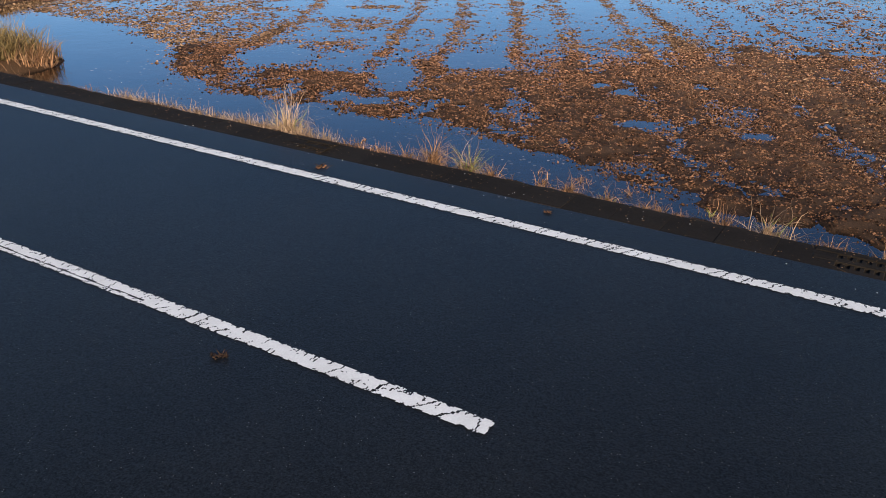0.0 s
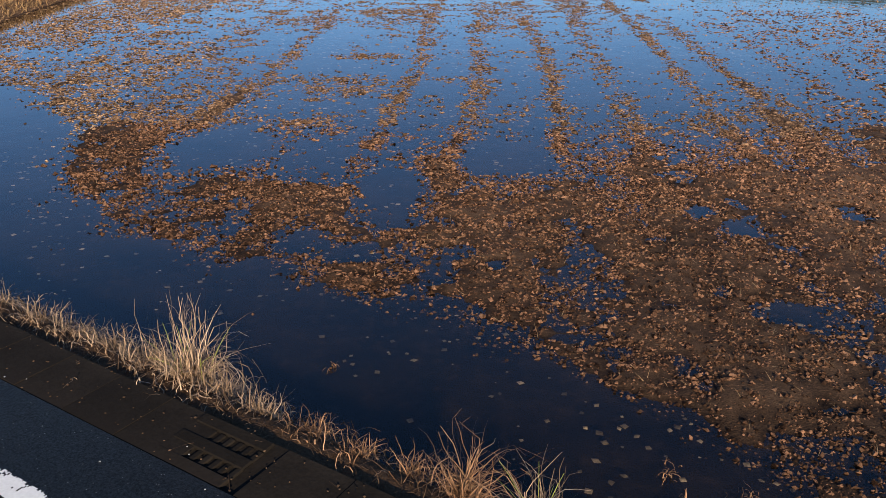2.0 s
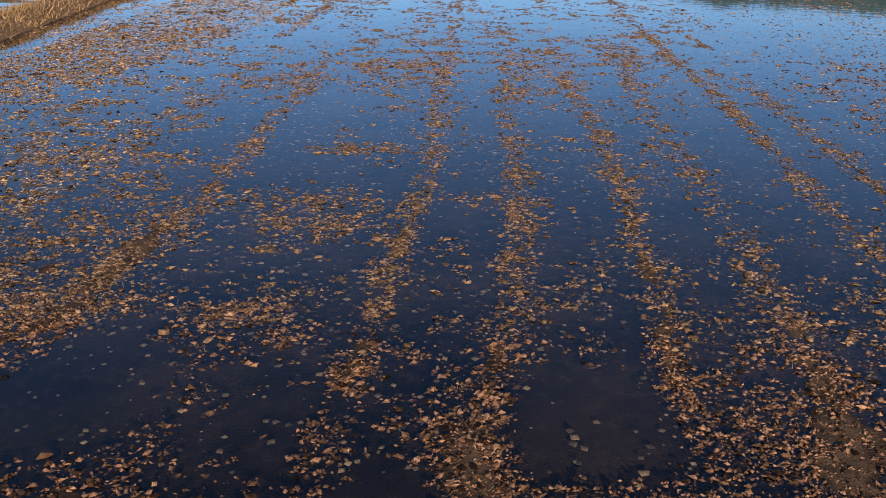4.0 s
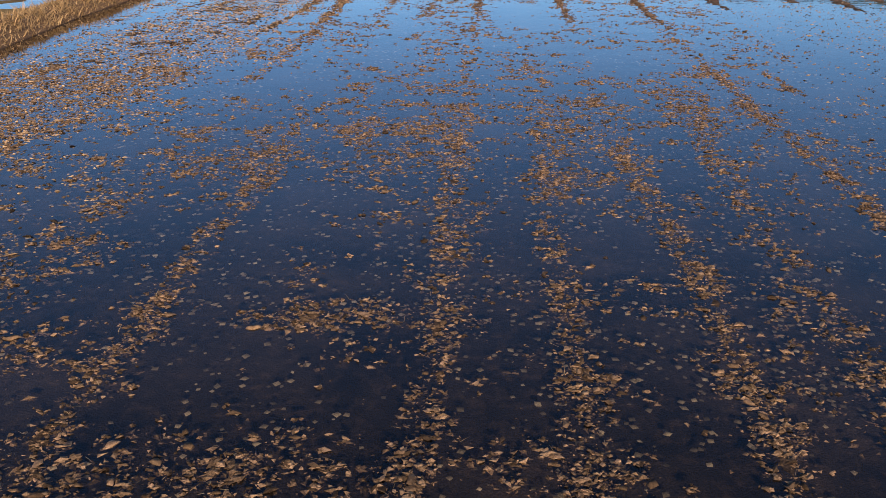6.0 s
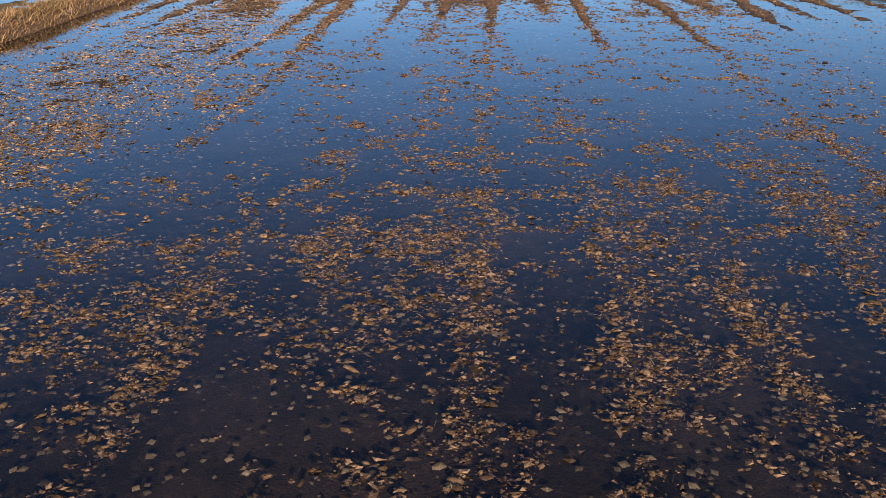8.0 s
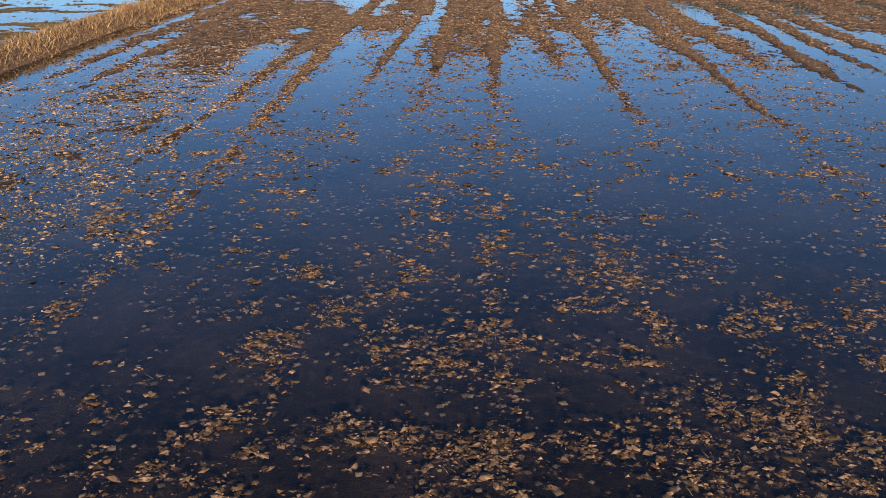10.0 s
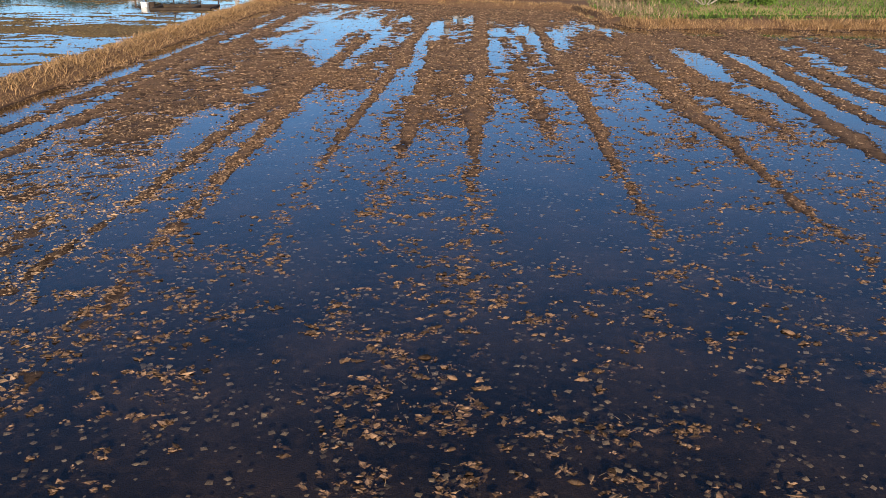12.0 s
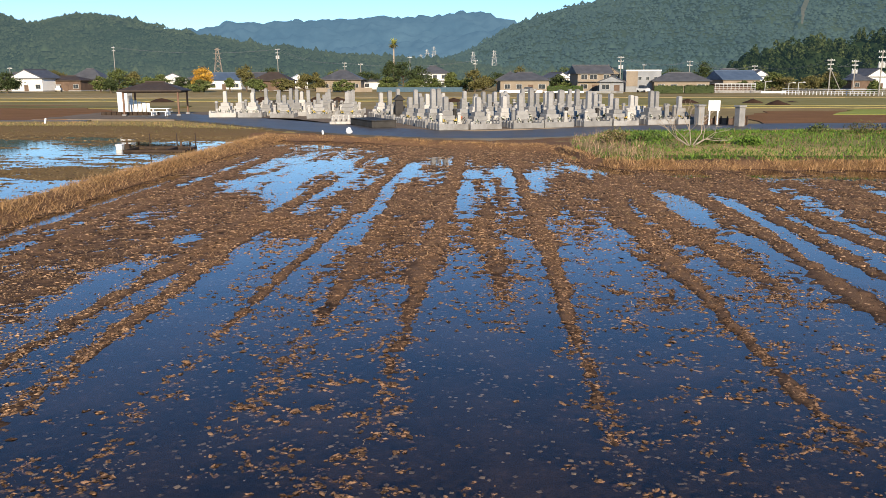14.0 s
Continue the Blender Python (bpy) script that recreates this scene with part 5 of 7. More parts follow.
flat_patch("cemetery_ground", [(-3.0, 90.4), (17.5, 99.5), (24, 118), (10, 132), (-32, 134), (-30, 116), (-17, 109), (-16, 106.5)], 0.45, M_GRAVEL, "brown gravel ground of the cemetery", "gravel", 0.2, 1.5, 5)
flat_patch("tilled_field", [(-90, 104), (-45, 105.5), (-36, 110), (-40, 124), (-60, 150), (-130, 152)], 0.42, M_TILLED, "bare brown tilled field", "field", 0.5, 3, 6)
flat_patch("tilled_field", [(24, 99.5), (62, 104), (80, 118), (48, 131), (34, 129), (27, 116)], 0.42, M_TILLED, "bare brown tilled field behind the lane", "field", 0.5, 3, 7)
flat_patch("green_field", [(38, 119.5), (60, 117), (120, 122), (120, 142), (46, 134)], 0.45, M_RICE, "bright yellow-green crop field", "field", 0.4, 3, 8)
flat_patch("green_field", [(-10, 150), (60, 150), (140, 175), (140, 200), (-10, 190)], 0.42, surface("dull_grass_field", (0.19, 0.17, 0.06), (0.31, 0.27, 0.11), 0.05, 1.0, 0.95, 0.4, 0.05, spec=0.03), "dull green grass field before the houses", "field", 0.8, 4, 9)
for k, (y0, y1, x0, x1, mt, lab) in enumerate(((137, 146, -120, -40, M_GRASSOLIVE, "olive weedy strip between fields"), (172, 186, -160, 20, M_GRASSOLIVE, "olive grass strip across the plain"), (196, 208, -180, 150, M_LAND_PALE, "pale mown stubble strip across the plain"),
                                              (140, 146, 30, 130, M_GRASSOLIVE, "olive grass strip across the plain"), (203, 210, 30, 150, M_GRASSOLIVE, "olive grass strip before the houses"))):
    flat_patch("field_strip", [(x0, y0), ((x0 + x1) / 2, y0 + 0.8), (x1, y0 + 1.5), (x1, y1 + 1.5), ((x0 + x1) / 2, y1), (x0, y1)], 0.435 + 0.004 * k, mt, lab, "field", 0.5, 3, 60 + k)
flat_patch("gravel_yard", [(-42, 108), (-28, 108), (-24, 114), (-30, 126), (-43, 124)], 0.44, M_GRAVEL, "bare trodden yard under the shelter", "yard", 0.3, 2, 10)
flat_patch("concrete_path", [(-88, 103.2), (-36, 105.6), (-36, 106.6), (-88, 104.6)], 0.43, M_LANE, "narrow dark farm track", "path", 0.1, 3, 11)
lawn("verge_grass", 13000, (-60, 88), (-12, 106), 0.24, 404, M_GRASSOLIVE, "olive and yellow-green grass beside the lane", lambda x, y: (y > np.interp(x, [-60, -30, -22, -14], [98.5, 99, 96, 93])) & (y < np.interp(x, [-60, -36, -27, -19, -12], [103, 105, 106, 98, 90])), 0.04)
lawn("verge_grass", 6000, (-60, 88), (-12, 106), 0.16, 405, M_LEAF_OLIVE, "sparse olive stubble over the marshy strip", lambda x, y: (y > np.interp(x, [-60, -22, -14], [93, 92.5, 92])) & (y < np.interp(x, [-60, -36, -27, -19, -12], [101, 103, 101, 96, 89])), 0.04, ground=side_paddy)
lawn("verge_grass", 3500, (-60, 96), (-12, 106), 0.2, 406, M_STRAW, "tan dry grass along the farm track", lambda x, y: (y > np.interp(x, [-60, -30, -20, -12], [100, 101, 97, 92])) & (y < np.interp(x, [-60, -36, -27, -19, -12], [103, 105, 105, 97, 89.5])), 0.04)


# ---- cemetery ----
def bouquet(parent, x, y, z, material, seed, size=0.11):
    r = np.random.default_rng(seed)
    vase = part("vase", rod((x, y, z), (x, y, z + 0.24), 0.055, 0.07, 8), M_STEEL, parent, "metal flower vase")
    p = r.normal(0, 0.5, (13, 3)) * size + np.array([x, y, z + 0.24 + size * 0.9])
    v, t = lumps(p, size * 0.42, r)
    fl = sheet("bouquet", v, None, t, material, False, "bunch of cut flowers", "", "stuff", vase)
    pl = r.normal(0, 0.75, (44, 3)) * size + np.array([x, y, z + 0.24 + size * 0.5])
    v, q = leaves(pl, size * 0.55, r)
    sheet("leaf_spray", v, q, None, M_LEAF, False, "dark green leaves", "", "stuff", vase)
    return fl


def grave(stone, kerb, tall, wide, label, seed, flower=None, fence=True, deep=2.4):
    """Plot wall, platform, stepped base and upright stone, its face towards -y."""
    r = np.random.default_rng(seed)
    root = thing("gravestone", pose(0, 0, 0), label, "gravestone", "gravestones of the cemetery")
    if fence:
        part("platform", box(wide, deep, 0.30, 0, 0, 0, 0.015), kerb, root)
        part("front_kerb", box(wide + 0.06, 0.16, 0.44, 0, -deep / 2 + 0.05, 0, 0.02), kerb, root, "low front wall of the plot")
        for sx in (-1, 1):
            part("side_kerb", box(0.14, deep - 0.24, 0.46, sx * (wide / 2 - 0.06), 0.12, 0, 0.02), kerb, root)
            for k in range(3):
                part("kerb_post", box(0.17, 0.17, 0.60 - 0.03 * k, sx * (wide / 2 - 0.05), -deep * 0.24 + k * 0.62, 0, 0.015, 0.92), kerb, root)
            part("corner_post", box(0.20, 0.20, 0.62, sx * (wide / 2 - 0.08), -deep / 2 + 0.08, 0, 0.02, 0.94), kerb, root)
    z = 0.30 if fence else 0.0
    y = deep * 0.18
    steps = [(1.42, 0.34), (1.10, 0.36), (0.80, 0.32)]
    for w, h in steps:
        part("base_step", box(w, w, h, 0, y, z, 0.018), stone, root)
        z += h
    sh = tall - z
    sw = 0.36
    bm = box(sw, sw, sh - 0.08, 0, y, z, 0.012)
    bm = box(sw, sw, 0.08, 0, y, z + sh - 0.08, 0.0, 0.55, bm)
    shaft = part("shaft", bm, stone, root)
    part("lotus_course", box(0.5, 0.5, 0.07, 0, y, z - 0.01, 0.03, 0.86), stone, root)
    part("incense_stand", box(0.34, 0.24, 0.30, 0, y - 0.92, z - 1.02, 0.02), stone, root)
    part("name_slab", box(0.42, 0.10, 0.46, -wide * 0.30, y - 0.1, 0.30 if fence else 0.0, 0.02, 0.95), stone, root, "small plain upright slab")
    if flower:
        for sx in (-0.34, 0.34):
            bouquet(root, sx * 1.35, y - 0.84, z - 1.02, flower, seed * 10 + (5 if sx > 0 else 0))
    return root


kinds = [
    grave(M_STONE, M_KERBSTONE, 2.55, 2.5, "grey granite gravestone with pale flowers in a walled plot", 1, M_FLOWER_W),
    grave(M_STONE, M_KERBSTONE, 2.35, 2.3, "grey granite gravestone with yellow flowers in a walled plot", 2, M_FLOWER_Y),
    grave(M_STONE, M_KERBSTONE, 2.15, 2.4, "grey granite gravestone with red flowers in a walled plot", 3, M_FLOWER_R),
    grave(M_STONE_PALE, M_KERBSTONE, 2.25, 2.3, "pale granite gravestone with white flowers in a walled plot", 4, M_FLOWER_W),
    grave(M_STONE_DARK, M_KERBSTONE, 2.2, 2.4, "polished dark granite gravestone in a walled plot", 5),
    grave(M_STONE, M_STONE, 2.75, 2.5, "tall grey granite gravestone with flowers in a walled plot", 6, M_FLOWER_W),
    grave(M_STONE, M_KERBSTONE, 1.75, 1.6, "small plain grey gravestone without a plot wall", 7, M_FLOWER_Y, False),
    grave(M_STONE_PALE, M_STONE_PALE, 2.4, 2.6, "white granite gravestone in a bright white walled plot", 8, M_FLOWER_W),
]
TURN = 24.0
ca, sa = math.cos(radians(TURN)), math.sin(radians(TURN))
r = np.random.default_rng(77)
spots = []
for row in range(9):
    for col in range(8):
        a, b = 1.7 + col * 2.62 + (0.9 if col > 1 else 0) + (0.9 if col > 3 else 0) + (0.9 if col > 5 else 0), 1.5 + row * 3.55 + r.uniform(-0.25, 0.25)
        if row and r.random() < (0.10 if row < 3 else 0.30):
            continue
        spots.append((-3.0 + a * ca - b * sa * 0.82, 90.9 + a * sa + b * ca * 0.94, TURN, 0 if not row else None))
for row in range(5):
    for col in range(3):
        spots.append((-25.2 + col * 2.9 + row * 0.5 + (0.4 if col > 1 else 0), 113.0 - col * 0.4 + row * 3.4, 3.0, 1 if not row and col < 2 else None))
for row in range(5):
    for col in range(2):
        spots.append((-15.2 + col * 3.0 - row * 0.4, 110.5 + row * 3.6 - col * 1.4, 10.0, None))
weights = np.array([0.26, 0.17, 0.10, 0.12, 0.05, 0.2, 0.08, 0.02])
first = set()
for x, y, turn, tier in spots:
    n_ = int(r.choice(8, p=weights))
    if tier == 0:
        n_ = int(r.choice([0, 5, 1]))
    if tier == 1:
        n_ = 7 if x < -24 else 3
    m = pose(x, y, 0.445, 0, 0, turn + r.normal(0, 1.2)) @ Matrix.Diagonal((1, 1, r.uniform(0.92, 1.08), 1))
    if n_ in first:
        c = copy_thing(kinds[n_], m)
        c.scale = (1, 1, r.uniform(0.92, 1.08))
    else:
        kinds[n_].matrix_basis = m
        first.add(n_)
for n_, g in enumerate(kinds):
    if n_ not in first:
        g.matrix_basis = pose(6 + n_, 126, 0.445, 0, 0, TURN)


def marker(m, h, w):
    root = thing("stone_marker", m, "small worn pale stone marker on a block", "stone marker", "small stone markers")
    part("block", box(w * 1.5, w * 1.5, h * 0.3, 0, 0, 0, 0.02), M_STONE_PALE, root)
    v, t = lumps(np.array([[0, 0, h * 0.86]]), w * 0.42, np.random.default_rng(3), 1.1)
    bm = rod((0, 0, h * 0.3), (0, 0, h * 0.75), w * 0.5, w * 0.34, 8)
    part("upright", bm, M_STONE_PALE, root, smooth=True)
    sheet("rounded_top", v, None, t, M_STONE_PALE, True, "", "", "", root)
    return root


mk = marker(pose(-11.9, 100.2, 0.445), 0.75, 0.3)
for k in range(13):
    copy_thing(mk, pose(-11.9 + (k % 7) * 0.42 + r.normal(0, 0.05), 100.2 + (k // 7) * 0.6 + 0.1 * (k % 7) - 0.5, 0.445, 0, 0, r.uniform(-20, 20)))

def side_stone(m, material, label, h):
    """A low companion stone: foot, narrow upright and a cap."""
    root = thing("side_stone", m, label, "side stone", "low stones among the graves")
    part("foot", box(0.42, 0.36, h * 0.22, 0, 0, 0, 0.02), material, root)
    part("upright", box(0.24, 0.2, h * 0.62, 0, 0, h * 0.22, 0.015, 0.94), material, root)
    part("cap", box(0.34, 0.3, h * 0.16, 0, 0, h * 0.84, 0.02, 0.7), material, root)
    return root


sides_ = [side_stone(pose(0, 0, 0), M_STONE_PALE, "low pale stone lantern among the graves", 0.95), side_stone(pose(0, 0, 0), M_STONE, "low grey side stone among the graves", 1.25), side_stone(pose(0, 0, 0), M_STONE_DARK, "low dark side stone among the graves", 1.1)]
used = set()
for x, y, turn, tier in spots:
    for _ in range(1 if r.random() < 0.75 else 2):
        a, off = int(r.choice(3, p=[0.45, 0.42, 0.13])), r.choice([-1.0, 1.0]) * r.uniform(0.75, 0.95)
        dx, dy = off, r.uniform(-0.9, 0.5)
        t_ = radians(turn)
        m = pose(x + dx * math.cos(t_) - dy * math.sin(t_), y + dx * math.sin(t_) + dy * math.cos(t_), 0.745, 0, 0, turn + r.normal(0, 6))
        if a in used:
            copy_thing(sides_[a], m)
        else:
            sides_[a].matrix_basis = m
            used.add(a)

plat = thing("stone_platform", pose(-8.2, 97.2, 0.445, 0, 0, 117), "low polished black stone platform before the graves", "stone platform")
part("body", box(5.2, 2.0, 0.50, 0, 0, 0, 0.03), M_STONE_DARK, plat)
part("cap", box(5.3, 2.1, 0.08, 0, 0, 0.50, 0.02), M_STONE_DARK, plat)
tab = thing("memorial_stone", pose(-6.8, 104.5, 0.445, 0, 0, 20) @ Matrix.Diagonal((0.75, 0.75, 0.85, 1)), "dark gable-topped memorial stone among grey graves", "memorial stone")
part("foot", box(1.5, 1.1, 0.7, 0, 0, 0, 0.03), M_STONE_DARK, tab)
part("slab", box(0.9, 0.5, 1.5, 0, 0, 0.7, 0.02), M_STONE_DARK, tab)
bm = poly([(-0.75, -0.4, 2.2), (0.75, -0.4, 2.2), (0, -0.4, 2.75)])
ext = bmesh.ops.extrude_face_region(bm, geom=bm.faces[:])
bmesh.ops.translate(bm, vec=(0, 0.8, 0), verts=[g for g in ext["geom"] if isinstance(g, bmesh.types.BMVert)])
bmesh.ops.recalc_face_normals(bm, faces=bm.faces[:])
part("gable_cap", bm, M_STONE_DARK, tab)

# gate posts, board and low wall by the cemetery's end
for x, y in ((18.3, 99.3), (20.9, 97.2)):
    g = thing("gate_post", pose(x, y, 0.44, 0, 0, TURN), "square grey stone gate post with a capping slab", "gate post", "cemetery gate posts")
    part("pillar", box(0.58, 0.58, 1.5, 0, 0, 0, 0.02, 0.96), M_STONE, g)
    part("cap", box(0.72, 0.72, 0.14, 0, 0, 1.5, 0.03), M_STONE, g)
bd = thing("notice_board", pose(19.4, 99.2, 0.44, 0, 0, 6), "blank white notice board on two white posts", "notice board")
for sx in (-0.34, 0.34):
    part("post", box(0.11, 0.11, 1.5, sx, 0, 0, 0.01), M_WHITE, bd)
part("board", box(0.98, 0.07, 0.82, 0, -0.06, 1.15, 0.012), M_WHITE, bd)
lw = thing("low_wall", pose(20.2, 99.8, 0.42, 0, 0, -16), "low dark timber-faced wall beside the gate posts", "low wall")
part("boarding", box(4.2, 0.25, 0.55, 0, 0, 0, 0.02), M_BROWNWALL, lw)
for k in range(9):
    part("post", box(0.12, 0.30, 0.70, -2.0 + k * 0.5, -0.03, 0, 0.015), M_TIMBER, lw)


# ---- shelter and what stands by it ----
def shelter(m):
    root = thing("shelter", m, "open timber picnic shelter with a dark hipped roof", "shelter")
    w, d = 3.2, 2.6
    for sx in (-1, 1):
        for sy in (-1, 1):
            p = part("post", box(0.17, 0.17, 2.45, sx * (w - 0.45), sy * (d - 0.4), 0, 0.01), M_REDBROWN, root)
            part("footing", box(0.42, 0.42, 0.18, sx * (w - 0.45), sy * (d - 0.4), 0, 0.02), M_STONE, p)
    bm = box(2 * w - 0.7, 0.14, 0.2, 0, d - 0.4, 2.35)
    bm = box(2 * w - 0.7, 0.14, 0.2, 0, 0.4 - d, 2.35, bm=bm)
    for sx in (-1, 1):
        bm = box(0.14, 2 * d - 1.1, 0.2, sx * (w - 0.45), 0, 2.35, bm=bm)
    part("beam", bm, M_TIMBER, root)
    bm = bmesh.new()
    e = [bm.verts.new(p) for p in ((-w, -d, 2.5), (w, -d, 2.5), (w, d, 2.5), (-w, d, 2.5))]
    f = [bm.verts.new(p) for p in ((-w, -d, 2.62), (w, -d, 2.62), (w, d, 2.62), (-w, d, 2.62))]
    a, b = bm.verts.new((-0.9, 0, 3.45)), bm.verts.new((0.9, 0, 3.45))
    bm.faces.new(e[::-1])
    for k in range(4):
        bm.faces.new((e[k], e[(k + 1) % 4], f[(k + 1) % 4], f[k]))
    for s in ((f[0], f[1], b, a), (f[1], f[2], b), (f[2], f[3], a, b), (f[3], f[0], a)):
        bm.faces.new(s)
    part("roof", bm, M_ROOF_BROWN, root)
    part("ridge_cap", rod((-1, 0, 3.47), (1, 0, 3.47), 0.09, 0.09, 8), M_ROOF_BROWN, root)
    return root


shelter(pose(-33.9, 117.4, 0.43, 0, 0, 8))
tb = thing("picnic_table", pose(-32.9, 115.9, 0.44, 0, 0, 5), "white picnic table with white benches under the shelter", "picnic table")
part("tabletop", box(2.0, 0.8, 0.08, 0, 0, 0.68, 0.01), M_WHITE, tb)
for sx in (-0.7, 0.7):
    part("leg", box(0.12, 0.6, 0.68, sx, 0, 0, 0.01), M_WHITE, tb)
for sy in (-0.75, 0.75):
    bn = part("bench", box(2.0, 0.3, 0.06, 0, sy, 0.40, 0.01), M_WHITE, tb)
    for sx in (-0.7, 0.7):
        part("bench_leg", box(0.1, 0.24, 0.40, sx, sy, 0, 0.01), M_WHITE, bn)
cb = thing("toilet_cabin", pose(-38.3, 119.7, 0.44, 0, 0, -4), "tall white portable cabin with a dark side", "cabin")
part("body", box(1.15, 1.2, 2.25, 0, 0, 0, 0.03), M_WHITE, cb)
part("door", box(0.05, 0.7, 1.85, 0.58, 0, 0.15, 0.01), M_SHED, cb, "dark grey door")
part("roof", box(1.25, 1.3, 0.10, 0, 0, 2.25, 0.03, 0.94), M_WHITE, cb)
for k in range(5):
    pn = thing("panel_stand", pose(-37.1 + k * 0.50, 118.5 - 0.1 * k, 0.44, 0, 0, 8), "narrow pale upright panel beside the cabin", "panel", "upright panels by the cabin")
    part("panel", box(0.36, 0.06, 1.35 - 0.10 * k, 0, 0, 0.25, 0.01), M_WHITE, pn)
    for sx in (-0.12, 0.12):
        part("leg", box(0.07, 0.09, 0.4, sx, 0, 0, 0.005), M_STEEL, pn)
lt = thing("stone_edging", pose(-36.6, 116.9, 0.40, 0, 0, 2), "low dark block edging in front of the cabin", "edging")
for k in range(11):
    part("block", box(0.5, 0.35, 0.38, -2.8 + k * 0.56, 0, 0, 0.03), M_TIMBER, lt)
sk = thing("marker_stake", pose(-38.2, 102.6, 0.33, 0, 14, 0) @ Matrix.Diagonal((0.7, 0.7, 0.6, 1)), "short leaning white marker stake by the farm track", "stake")
part("stake", box(0.2, 0.12, 0.75, 0, 0, 0, 0.01), M_WHITE, sk)
part("tip", box(0.2, 0.12, 0.06, 0, 0, 0.75, 0, 0.6), M_WHITE, sk)

# ---- in the neighbouring paddy ----
wb = thing("white_tub", pose(-21.4, 80.0, -0.1), "white plastic tub standing in the flooded paddy", "tub")
part("tub", box(0.36, 0.34, 0.34, 0, 0, 0, 0.04, 1.06), M_WHITE, wb)
part("lid", box(0.42, 0.40, 0.07, 0, 0, 0.34, 0.02), M_WHITE, wb)
part("side_block", box(0.3, 0.3, 0.42, 0.45, 0.1, 0, 0.03), M_TIMBER, wb, "brown block beside it")
fr = thing("timber_frame", pose(-18.7, 79.6, -0.05, 0, 0, 4), "low weathered timber frame standing in the flooded paddy", "frame")
for sy in (-1.25, 1.25):
    part("long_rail", box(3.6, 0.14, 0.14, 0, sy, 0.03, 0.02), M_TIMBER, fr)
for sx in (-1.75, 1.75, 0.6):
    part("cross_rail", box(0.12, 2.34, 0.12, sx, 0, 0.04, 0.02), M_TIMBER, fr)
for x, y in ((-1.1, 1.4), (0.55, 1.42), (1.7, 1.38)):
    part("upright", rod((x, y, -0.1), (x, y, 0.95), 0.045, 0.04, 7), M_TIMBER, fr)

lump = thing("white_stone", pose(-8.7, 88.1, 0.36), "white rounded stone at the lane's edge", "stone")
v, t = lumps(np.array([[0, 0, 0.2], [0.05, 0, 0.38]]), np.array([0.26, 0.15]), np.random.default_rng(2), 1.0)
sheet("boulder", v, None, t, M_WHITE, True, "", "", "", lump)
st2 = thing("marker_stake", pose(-10.6, 88.6, 0.34, 0, -8, 0), "short white marker stake at the lane's edge", "stake")
part("stake", box(0.12, 0.1, 0.24, 0, 0, 0, 0.01), M_WHITE, st2)
part("tip", box(0.12, 0.1, 0.05, 0, 0, 0.24, 0, 0.6), M_WHITE, st2)


# ---- mounds on the plain ----
def mound(x, y, rad, h, seed):
    gx_, gy_ = np.meshgrid(np.linspace(-1.3, 1.3, 22), np.linspace(-1.3, 1.3, 22))
    d = np.sqrt(gx_**2 + gy_**2)
    z = h * np.clip(1 - d, -0.15, 1) ** 1.0 * (1 + 0.5 * fractal(gx_ * 3 + seed, gy_ * 3, seed)) if False else h * (np.maximum(1 - d, -0.12) + 0.35 * fractal(gx_ * 2.5 + seed, gy_ * 2.5, seed) * (d < 1.1))
    ob = sheet("soil_mound", np.stack([gx_ * rad, gy_ * rad * 0.8, z], 2).reshape(-1, 3), grid_quads(22, 22), None, M_MOUND, True, "heap of dark brown compost on the field", "soil heap", "")
    ob.location = (x, y, 0.36)
    return tagged(ob, group="compost heaps")


for k, (x, y, rad, h) in enumerate(((32.3, 160, 2.0, 0.85), (42.3, 160, 1.7, 0.8), (43.2, 152, 1.9, 0.85), (50.0, 165, 1.6, 0.25), (-36.0, 168, 2.3, 0.9), (-27.6, 172, 2.0, 0.9), (-24.0, 172, 2.0, 0.85), (-54, 170, 2.2, 0.7), (-4.0, 168, 2.2, 0.8))):
    mound(x, y, rad, h, 30 + k)


# ---- trees ----
def tree(m, height, spread, material, label, seed, trunk=0.3, low=0.3, leaf=0.35, count=700, shape="round"):
    """Tapered trunk, limbs and a crown of leaf clumps with gaps."""
    r = np.random.default_rng(seed)
    root = thing("tree", m, label, "tree")
    part("trunk", rod((0, 0, -0.2), (r.normal(0, 0.1), r.normal(0, 0.1), height * 0.72), trunk, trunk * 0.35, 8), M_BARK, root)
    tips = []
    for k in range(9):
        a, z0 = r.uniform(0, 6.28), height * r.uniform(low, 0.62)
        e = Vector((math.cos(a) * spread * r.uniform(0.45, 0.8), math.sin(a) * spread * r.uniform(0.45, 0.8), z0 + height * r.uniform(0.08, 0.28)))
        part("limb", rod((0, 0, z0), e, trunk * 0.4, trunk * 0.12, 5), M_BARK, root)
        tips.append(np.array(e))
    for _ in range(13):
        a, q = r.uniform(0, 6.28), r.random() ** 0.6
        z = height * r.uniform(low + 0.08, 0.96)
        rel = (z / height - low) / (1 - low)
        rad = spread * (math.sin(math.pi * min(0.97, 0.18 + 0.78 * rel)) if shape == "round" else (1.02 - rel)) * q
        tips.append(np.array((math.cos(a) * rad, math.sin(a) * rad, z)))
    tips.append(np.array((0, 0, height * 0.93)))
    tips = np.array(tips)
    c = tips[r.integers(0, len(tips), count)]
    p = c + r.normal(0, 1, (count, 3)) * np.array((spread, spread, height * 0.36)) * 0.17
    v, q = leaves(p, leaf, r)
    sheet("crown", v, q, None, material, False, "", "", "", root)
    return root


